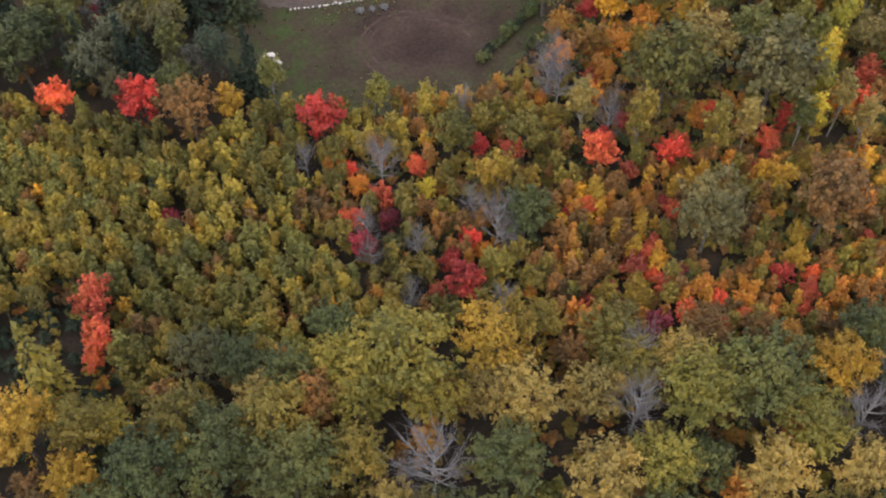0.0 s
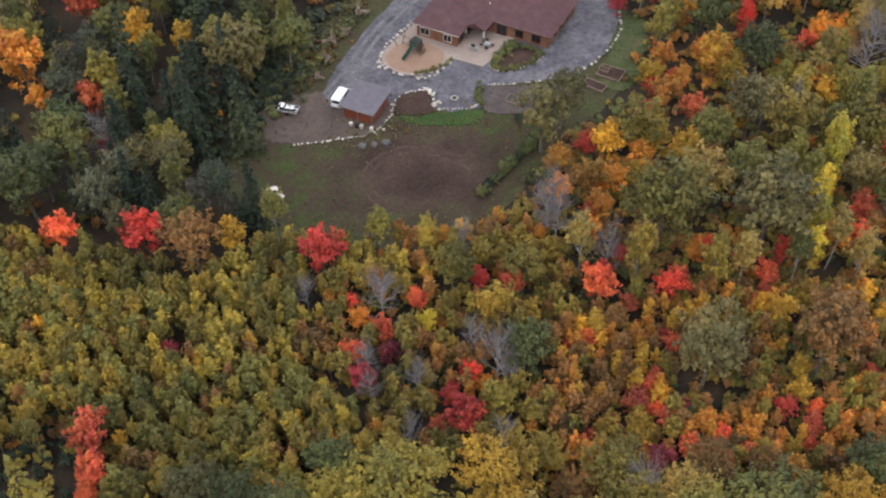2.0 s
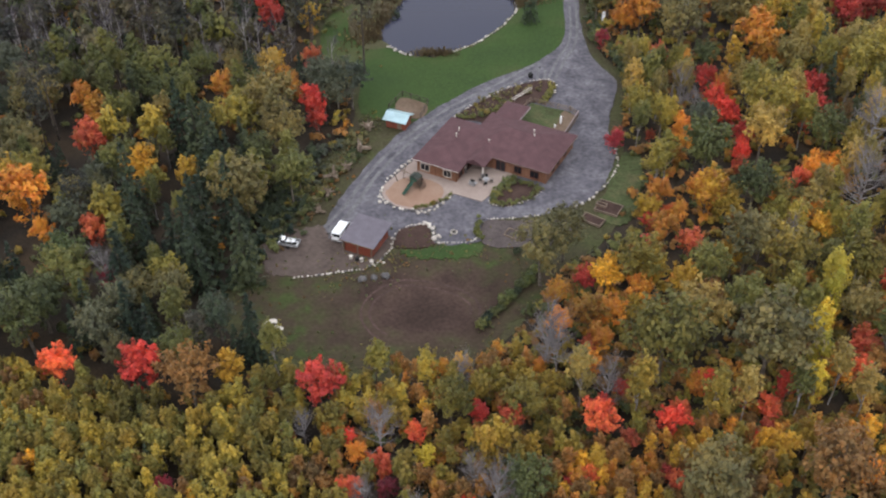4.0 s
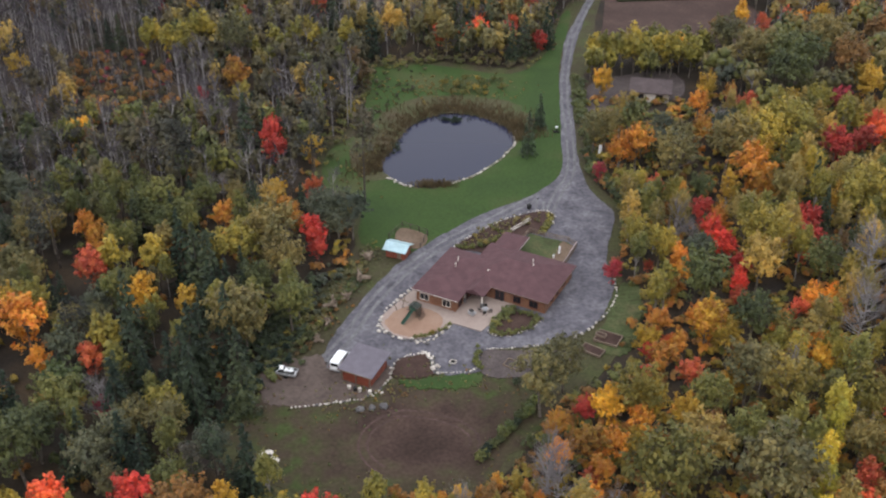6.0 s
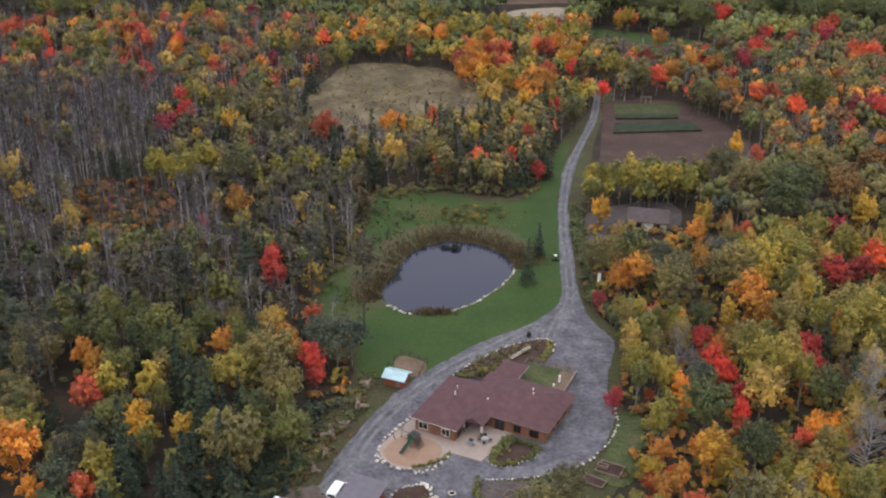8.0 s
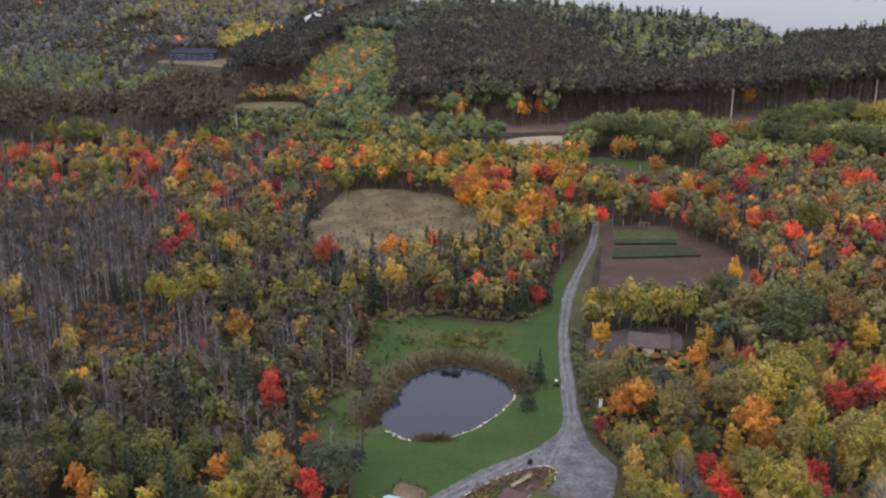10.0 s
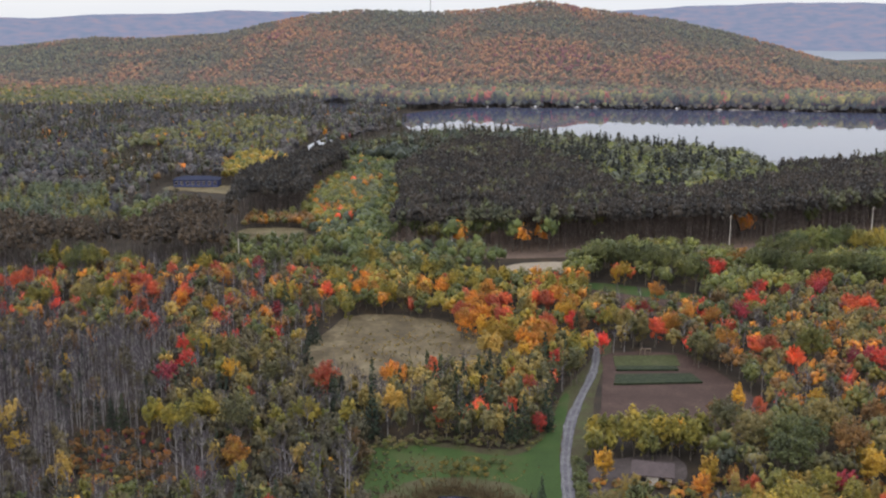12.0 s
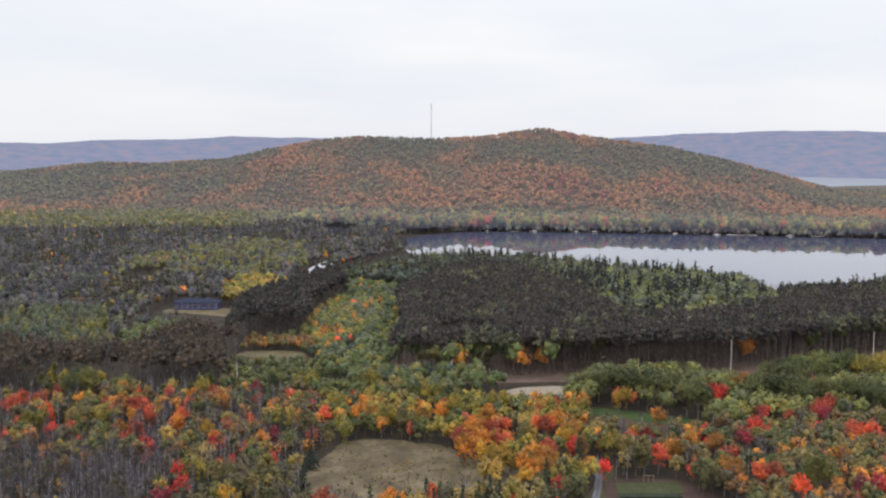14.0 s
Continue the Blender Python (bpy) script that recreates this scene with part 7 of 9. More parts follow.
RED_MAPLES_Y = [(52.6, 185.9, 9.1), (52.9, 178.1, 9.3), (54.3, 173.1, 9.2), (55.5, 165.6, 8.8), (54.5, 160.5, 8.3), (72.4, 180.0, 11.2), (71.5, 173.7, 9.9), (87.0, 209.3, 13.8), (94.5, 213.4, 12.3), (-25.7, 176.7, 10.5), (-24.2, 172.5, 7.4), (-39.0, 216.7, 12.3), (-37.3, 211.4, 10.4), (-85.8, 336.1, 13.0), (-82.2, 322.3, 12.5)]
FLAME_MAPLES_Y = [(99.6, 219.8, 12.4), (69.6, 171.2, 6.0), (53.6, 157.5, 6.4), (39.0, 145.0, 5.2), (73.9, 235.1, 10.4), (91.1, 284.9, 8.8), (33.0, 168.1, 5.7), (39.5, 169.5, 4), (-65.2, 162.0, 12.3), (-64.0, 166.9, 9.0), (-57.7, 137.0, 9.9), (-35.6, 302.5, 16.5), (-58.8, 299.2, 8.3), (-27.3, 195.7, 8.2)]
ORANGE_MAPLES_Y = [(44.7, 167.3, 9.2), (45.1, 163.8, 7.8), (42.7, 160.0, 7.2), (37.2, 146.8, 10.0), (59.8, 220.0, 11.3), (43.3, 211.5, 13.4), (39.5, 211.0, 10.3), (49.2, 192.5, 9.7), (64.7, 195.2, 17.3), (67.0, 191.4, 12.3), (62.4, 236.7, 9.7), (71.7, 244.2, 8.3), (44.2, 149.7, 8.2), (-69.1, 176.2, 11.7), (-66.7, 174.1, 9.2), (-54.5, 174.4, 8.2), (-43.9, 182.3, 10.2), (-41.3, 177.0, 7.7), (-39.7, 174.7, 6.3), (-31.8, 185.0, 9.3), (-29.6, 182.7, 7.8), (-70.4, 143.3, 16.4), (-52.6, 248.7, 14.1), (-66.8, 137.7, 8.1)]
GOLD_MAPLES_Y = [(45.7, 145.9, 12.4), (48.5, 143.8, 10.0), (34.6, 142.8, 9.0), (105.2, 241.7, 15.2), (40.5, 250.0, 10.0), (65.6, 243.6, 11.7), (-53.6, 153.8, 12.5), (-65.9, 313.7, 12.3), (-74.3, 303.2, 9.9), (-29.1, 211.9, 10.3), (-111.0, 257.7, 10.9), (-74.1, 149.8, 12.8), (-46.1, 153.8, 7.5)]
LIME_BROAD_TREES_Y = [(39.0, 195.8, 10.5), (107.9, 258.2, 8.3), (90.5, 234.9, 12.6), (78.4, 214.0, 18.5), (70.6, 208.9, 18.0), (85.4, 187.2, 17.0), (37.8, 174.6, 11.5), (41.5, 170.7, 11.4), (61.1, 169.6, 17.3), (-43.1, 124.3, 11.0)]
STRAW_BROAD_TREES_Y = [(60.6, 182.6, 12.2), (58.2, 162.0, 14.9), (70.2, 189.4, 14.7), (84.4, 193.7, 15.2)]
DULL_BROAD_TREES_Y = [(49.9, 201.6, 17.1), (62.5, 206.6, 18.8), (37.3, 219.3, 13.6)]
GREEN_BROAD_TREES_Y = [(46.4, 155.8, 16.9), (52.9, 145.8, 13.9), (70.1, 163.4, 13.4), (54.0, 193.4, 10.5), (92.0, 205.0, 9.2), (-61.0, 118.2, 12.6)]
FIR_SPRUCES_Y = [(76.7, 191.1, 14.6), (75.4, 180.2, 14.0), (-44.5, 161.0, 14.5), (-59.0, 286.3, 10.5), (-90.0, 279.6, 12.0), (-32.8, 295.6, 13.2), (-19.9, 278.1, 16.8), (-41.4, 141.4, 7.8), (-93.8, 281.7, 10.0), (-37.4, 219.3, 14.5)]
CRIMSON_MAPLES_Y = [(34.4, 204.8, 7.0), (97.0, 237.2, 10.7), (-84.6, 307.8, 13.7), (-60.9, 245.2, 6.5)]
GREY_BARE_TREES_Y = [(77.0, 159.5, 18.3), (49.0, 177.2, 7.6), (71.5, 145.0, 15.3), (-49.3, 195.8, 7.5), (-47.0, 197.0, 6.8), (-38.4, 193.5, 6.0), (-34.9, 200.7, 7.0), (-32.9, 202.0, 7.0)]
LIME_MAPLES_Y = [(-51.3, 151.8, 9.1), (-49.6, 239.2, 10.9), (-19.1, 189.5, 4.7)]
RUSSET_MAPLES_Y = [(-44.3, 138.0, 9.7), (-81.0, 219.2, 8.3)]
FRESH_BROAD_TREES_Y = [(-60.2, 128.2, 13.1)]
PINE_PINES_Y = [(-16.7, 196.5, 24), (-27.6, 198.3, 24), (-62.5, 196.9, 20.8), (-55.2, 195.3, 21.5), (-74.6, 171.9, 22.2), (-53.8, 195.8, 19.5)]
ORANGE_MAPLES_E = [(17.5, 122.5, 7.8), (17.4, 115.1, 8.6), (22.1, 117.2, 10.4), (25.1, 117.1, 9.4), (23.0, 111.8, 8.5), (20.7, 106.9, 8.3), (36.4, 137.4, 9.6), (30.1, 121.8, 8.9), (45.1, 145.4, 12.0), (39.6, 142.3, 7.9), (35.9, 103.7, 6.7)]
RED_MAPLES_E = [(22.3, 126.1, 7.2), (34.9, 141.8, 5.9), (32.9, 134.5, 6.5), (37.5, 103.7, 6.7), (48.5, 102.7, 7.5), (25.3, 103.4, 5.6), (21.5, 99.1, 7.4)]
FLAME_MAPLES_E = [(40.5, 133.9, 8.7), (61.4, 110.4, 8.9), (59.8, 105.8, 7.7), (42.8, 102.0, 6.7), (45.0, 99.3, 6.7), (21.8, 112.1, 6.1), (32.7, 98.9, 6.5)]
GOLD_MAPLES_E = [(25.7, 126.4, 9.8), (32.2, 125.5, 11.6), (28.8, 118.6, 7.7), (58.0, 117.4, 7.3), (46.7, 130.8, 9.5), (37.3, 123.7, 10.1)]
OLIVE_BROAD_TREES_E = [(31.1, 106.3, 20), (30.3, 126.2, 13.9), (53.8, 126.0, 15.9)]
DULL_BROAD_TREES_E = [(45.5, 105.0, 20), (62.0, 116.4, 12.5), (48.5, 130.1, 16.1)]
YELLOW_TALL_ASPENS_E = [(59.6, 121.5, 15.3), (58.4, 118.3, 13.3), (54.4, 111.3, 12.8), (53.9, 106.8, 11.5), (51.5, 100.9, 11.2)]
GREY_BARE_TREES_E = [(15.3, 111.1, 12), (16.2, 108.1, 11), (22.8, 101.4, 11)]
STRAW_BROAD_TREES_E = [(37.7, 114.0, 14.8)]
LEEK_BROAD_TREES_E = [(41.8, 125.6, 12.6)]
GREEN_BROAD_TREES_E = [(45.5, 117.9, 12.2)]
FRESH_HEDGE_TREES = [(181.5, 508.4, 19.0), (172.0, 507.0, 17.1), (171.0, 500.2, 18.2), (179.8, 497.5, 16.3), (186.3, 502.5, 17.7), (189.8, 506.6, 18.2), (199.8, 507.2, 16.3)]
DULL_BROAD_TREES_N = [(-29.2, 63.4, 11.9), (33.6, 82.0, 17.3)]
LIME_ROW_TREES = [(40.0, 266.8, 12.5), (43.0, 270.0, 12.0), (45.6, 268.2, 11.5), (47.9, 265.2, 12.5), (51.1, 265.9, 12.0), (54.5, 268.3, 11.5), (57.3, 266.9, 12.5), (60.4, 266.8, 12.0), (63.5, 266.7, 11.5), (65.9, 263.8, 12.5)]
SINGLE = [('o', 'lime', LIME_ROW_TREES), ('b', 'dull', DULL_BROAD_TREES_N), ('b', 'fresh', FRESH_HEDGE_TREES), ('b', 'dull', DULL_BROAD_TREES), ('b', 'gold', GOLD_BROAD_TREES), ('b', 'green', GREEN_BROAD_TREES), ('b', 'green', GREEN_BROAD_TREES_B), ('b', 'lime', LIME_BROAD_TREES), ('b', 'olive', OLIVE_BROAD_TREES), ('b', 'russet', RUSSET_BROAD_TREES), ('b', 'straw', STRAW_BROAD_TREES), ('g', 'grey', GREY_BARE_TREES), ('m', 'crimson', CRIMSON_MAPLES), ('m', 'flame', FLAME_MAPLES), ('m', 'flame', FLAME_MAPLES_B), ('m', 'flame', FLAME_MAPLES_C), ('m', 'gold', GOLD_MAPLES), ('m', 'gold', GOLD_MAPLES_B), ('m', 'lime', LIME_MAPLES), ('m', 'orange', ORANGE_MAPLES), ('m', 'orange', ORANGE_MAPLES_B), ('m', 'orange', ORANGE_MAPLES_C), ('m', 'red', RED_MAPLES), ('m', 'red', RED_MAPLES_B), ('m', 'russet', RUSSET_MAPLES), ('m', 'yellow', YELLOW_MAPLES), ('o', 'dull', DULL_OVAL_TREES), ('o', 'dull', DULL_OVAL_TREES_B), ('o', 'gold', GOLD_OVAL_TREES), ('o', 'green', GREEN_OVAL_TREES), ('o', 'lime', LIME_OVAL_TREES), ('o', 'lime', LIME_OVAL_TREES_B), ('o', 'lime', LIME_OVAL_TREES_C), ('o', 'russet', RUSSET_OVAL_TREES), ('o', 'straw', STRAW_OVAL_TREES), ('p', 'gold', GOLD_YOUNG_ASPENS), ('p', 'lime', LIME_YOUNG_ASPENS), ('s', 'fir', FIR_SPRUCES), ('s', 'lime', LIME_SPRUCES), ('m', 'red', RED_MAPLES_Y), ('m', 'flame', FLAME_MAPLES_Y), ('m', 'orange', ORANGE_MAPLES_Y), ('m', 'gold', GOLD_MAPLES_Y), ('b', 'lime', LIME_BROAD_TREES_Y), ('b', 'straw', STRAW_BROAD_TREES_Y), ('b', 'dull', DULL_BROAD_TREES_Y), ('b', 'green', GREEN_BROAD_TREES_Y), ('s', 'fir', FIR_SPRUCES_Y), ('m', 'crimson', CRIMSON_MAPLES_Y), ('g', 'grey', GREY_BARE_TREES_Y), ('m', 'lime', LIME_MAPLES_Y), ('m', 'russet', RUSSET_MAPLES_Y), ('b', 'fresh', FRESH_BROAD_TREES_Y), ('n', 'pine', PINE_PINES_Y), ('m', 'orange', ORANGE_MAPLES_E), ('m', 'red', RED_MAPLES_E), ('m', 'flame', FLAME_MAPLES_E), ('m', 'gold', GOLD_MAPLES_E), ('b', 'olive', OLIVE_BROAD_TREES_E), ('b', 'dull', DULL_BROAD_TREES_E), ('t', 'yellow', YELLOW_TALL_ASPENS_E), ('g', 'grey', GREY_BARE_TREES_E), ('b', 'straw', STRAW_BROAD_TREES_E), ('b', 'leek', LEEK_BROAD_TREES_E), ('b', 'green', GREEN_BROAD_TREES_E)]

# woods: name, outline, gap between trees, share and kind and leaf and height, whether trees stand singly
YOUNG_ASPEN_STAND = [(-77, 109), (-52, 106), (-37, 102), (-22, 106), (-18, 99), (-21, 83), (-11, 77), (-10, 69), (-16, 64), (-25, 64), (-36, 58), (-44, 67), (-48, 77), (-51, 74), (-47, 60), (-62, 58)]
MIXED_SAPLINGS = [(-23, 105), (18, 112), (17, 91), (12, 82), (15, 70), (-11, 70), (-12, 81), (-22, 84)]
LOWER_FRINGE = [(-67, 65), (-43, 63), (-27, 69), (14, 69), (62, 68), (56, 38), (-62, 39)]
RUSSET_SAPLINGS = [(11, 86), (24, 96), (71, 97), (62, 66), (10, 67)]
TALL_ASPEN_WOOD = [(14, 107), (18, 117), (24, 126), (33, 133), (45, 152), (93, 162), (68, 92), (16, 91)]
DARK_MIXED_WOOD = [(-105, 191), (-83, 201), (-42, 186), (-26, 191), (-17, 180), (-14, 160), (-23, 138), (-29, 132), (-30, 119), (-24, 108), (-39, 108), (-71, 105)]
GOLD_WOOD = [(37, 229), (71, 239), (127, 242), (82, 131), (33, 131), (29, 149), (34, 178), (32, 199)]
BIRCH_AND_FIR_WOOD = [(-95, 330), (-75, 350), (-44, 347), (-24, 296), (-19, 261), (-20, 242), (-32, 246), (-49, 239), (-72, 260), (-87, 290)]
RUSSET_BRUSH = [(-91, 233), (-65, 235), (-77, 280), (-95, 282), (-103, 275)]
LEAFLESS_WOOD = [(-190, 365), (-44, 347), (-24, 296), (-19, 261), (-20, 246), (-24, 220), (-19, 199), (-26, 181), (-54, 184), (-70, 168), (-94, 164)]
POND_HEDGE = [(-40, 317), (-32, 306), (3, 323), (21, 330), (41, 342), (41, 307), (29, 262), (-21, 257)]
RED_AND_GOLD_BELT = [(-227, 442), (-124, 467), (-57, 458), (-37, 361), (-44, 347), (-115, 352), (-183, 351)]
ORANGE_BELT = [(-57, 458), (62, 450), (52, 349), (43, 297), (34, 307), (22, 342), (-5, 369), (-38, 368)]
GARDEN_WOOD = [(58, 411), (81, 414), (106, 415), (169, 430), (221, 441), (119, 222), (69, 240), (67, 255), (84, 279), (90, 308), (78, 337), (52, 336)]
GARDEN_ROW = [(36, 261), (37, 276), (56, 277), (74, 276), (73, 261)]
GREEN_HEDGE_WOOD = [(54, 467), (69, 505), (109, 512), (140, 481), (207, 536), (280, 539), (205, 385), (98, 383), (81, 417), (55, 425)]
LEFT_GREEN_EDGE = [(-191, 477), (-116, 467), (-48, 469), (4, 470), (3, 438), (-46, 447), (-163, 434)]
GREEN_CLUMP = [(140, 678), (179, 721), (207, 697), (195, 642), (141, 633)]
LIGHT_SHORE_CLUMP = [(53, 890), (106, 938), (174, 899), (220, 799), (221, 737), (198, 678), (150, 676), (102, 725), (60, 790)]
PLANTATION_EDGE = [(-16, 546), (4, 557), (28, 557), (30, 541), (-14, 530)]
HOUSE_GROVE = [(-184, 593), (-178, 622), (-153, 638), (-141, 585), (-148, 559), (-172, 558)]
YELLOW_GROVE = [(-172, 814), (-160, 858), (-131, 845), (-113, 754), (-123, 719), (-146, 697)]
FOOT_WOODS = [(-774, 1603), (-316, 1659), (-239, 1323), (-610, 1260)]
OLIVE_SLOPE = [(-289, 915), (-266, 1084), (-212, 1175), (-150, 1132), (-123, 927), (-166, 861), (-260, 836)]
FRONT_GROVE = [(-114, 536), (-65, 537), (-58, 477), (-102, 476)]
PINE_PLANTATION = [(-27, 508), (18, 515), (60, 520), (90, 523), (149, 532), (221, 570), (310, 605), (397, 766), (206, 703), (133, 791), (20, 863), (-32, 688), (-21, 574)]
PINE_BLOCK = [(-117, 559), (-75, 561), (-66, 735), (-84, 829), (-113, 731), (-130, 655)]
PINE_ROW = [(-211, 437), (-133, 440), (-95, 476), (-108, 544), (-139, 575), (-158, 498), (-257, 535)]
BRIGHT_COPPICE = [(-68, 507), (-79, 642), (-76, 837), (-29, 806), (-17, 646), (-27, 509), (20, 512), (29, 474), (-22, 461)]
SHORE_WOOD = [(-104, 844), (-15, 992), (76, 1001), (146, 932), (232, 799), (217, 706), (350, 845), (461, 894), (344, 664), (184, 631), (117, 699), (17, 749), (-59, 743)]
STRAW_BIRCH_WOOD = [(-333, 688), (-221, 680), (-168, 533), (-263, 537)]
YELLOW_CLUMP = [(-162, 776), (-128, 843), (-108, 736), (-132, 672)]
WEST_WOOD = [(-258, 525), (-171, 578), (-147, 684), (-116, 871), (-89, 984), (-40, 1094), (-49, 1321), (-190, 1428), (-664, 1363)]
DRIVE_ASPENS = [(35, 182), (46, 184), (48, 170), (41, 152), (32, 153), (32, 166)]
SHADE_FIRS = [(49, 172), (54, 164), (59, 152), (54, 141), (47, 138), (43, 147), (44, 162)]
YELLOW_ASPEN_WOOD = [(62, 212), (84, 230), (105, 227), (90, 178), (76, 170), (76, 182), (65, 159), (54, 164), (51, 180)]
GREY_GREEN_GROVE = [(51, 224), (71, 230), (67, 207), (57, 196), (46, 194), (41, 206)]
OLIVE_GROVE = [(69, 270), (99, 283), (125, 266), (116, 240), (88, 235), (70, 228), (68, 247)]
GOLDEN_THICKET = [(35, 150), (43, 152), (47, 138), (52, 136), (60, 148), (71, 147), (81, 145), (78, 133), (30, 132)]
FIR_SHADE = [(-52, 173), (-38, 165), (-34, 155), (-34, 145), (-43, 146), (-50, 162)]
ROADSIDE_GROVE = [(-40, 184), (-24, 175), (-18, 158), (-24, 145), (-34, 145), (-35, 162)]
LAWN_PINES = [(-26, 186), (-16, 185), (-13, 164), (-19, 160), (-22, 173)]
LIME_WOOD = [(-75, 193), (-44, 198), (-39, 182), (-52, 173), (-47, 145), (-55, 145), (-69, 162)]
SHADY_PINE_WOOD = [(-96, 190), (-78, 186), (-64, 158), (-55, 146), (-55, 130), (-74, 130)]
MIXED_GREY_WOOD = [(-116, 235), (-46, 236), (-27, 252), (-19, 223), (-26, 201), (-42, 198), (-75, 193), (-97, 190)]
OLIVE_BIRCH_WOOD = [(-79, 296), (-71, 352), (-50, 343), (-36, 291), (-41, 259), (-57, 259), (-76, 273)]
ORANGE_COPPICE = [(-86, 658), (-75, 746), (-44, 725), (-37, 645), (-53, 587), (-68, 553)]
ORANGE_FRINGE = [(-110, 561), (-68, 562), (-73, 596), (-113, 601)]
LAKESIDE_LIGHT_ROW = [(139, 634), (186, 642), (196, 676), (164, 674)]
LAKESIDE_MIXED_WOOD = [(59, 803), (87, 732), (97, 661), (102, 605), (143, 599), (187, 642), (212, 659), (238, 760), (233, 837), (181, 869), (125, 866), (83, 856)]
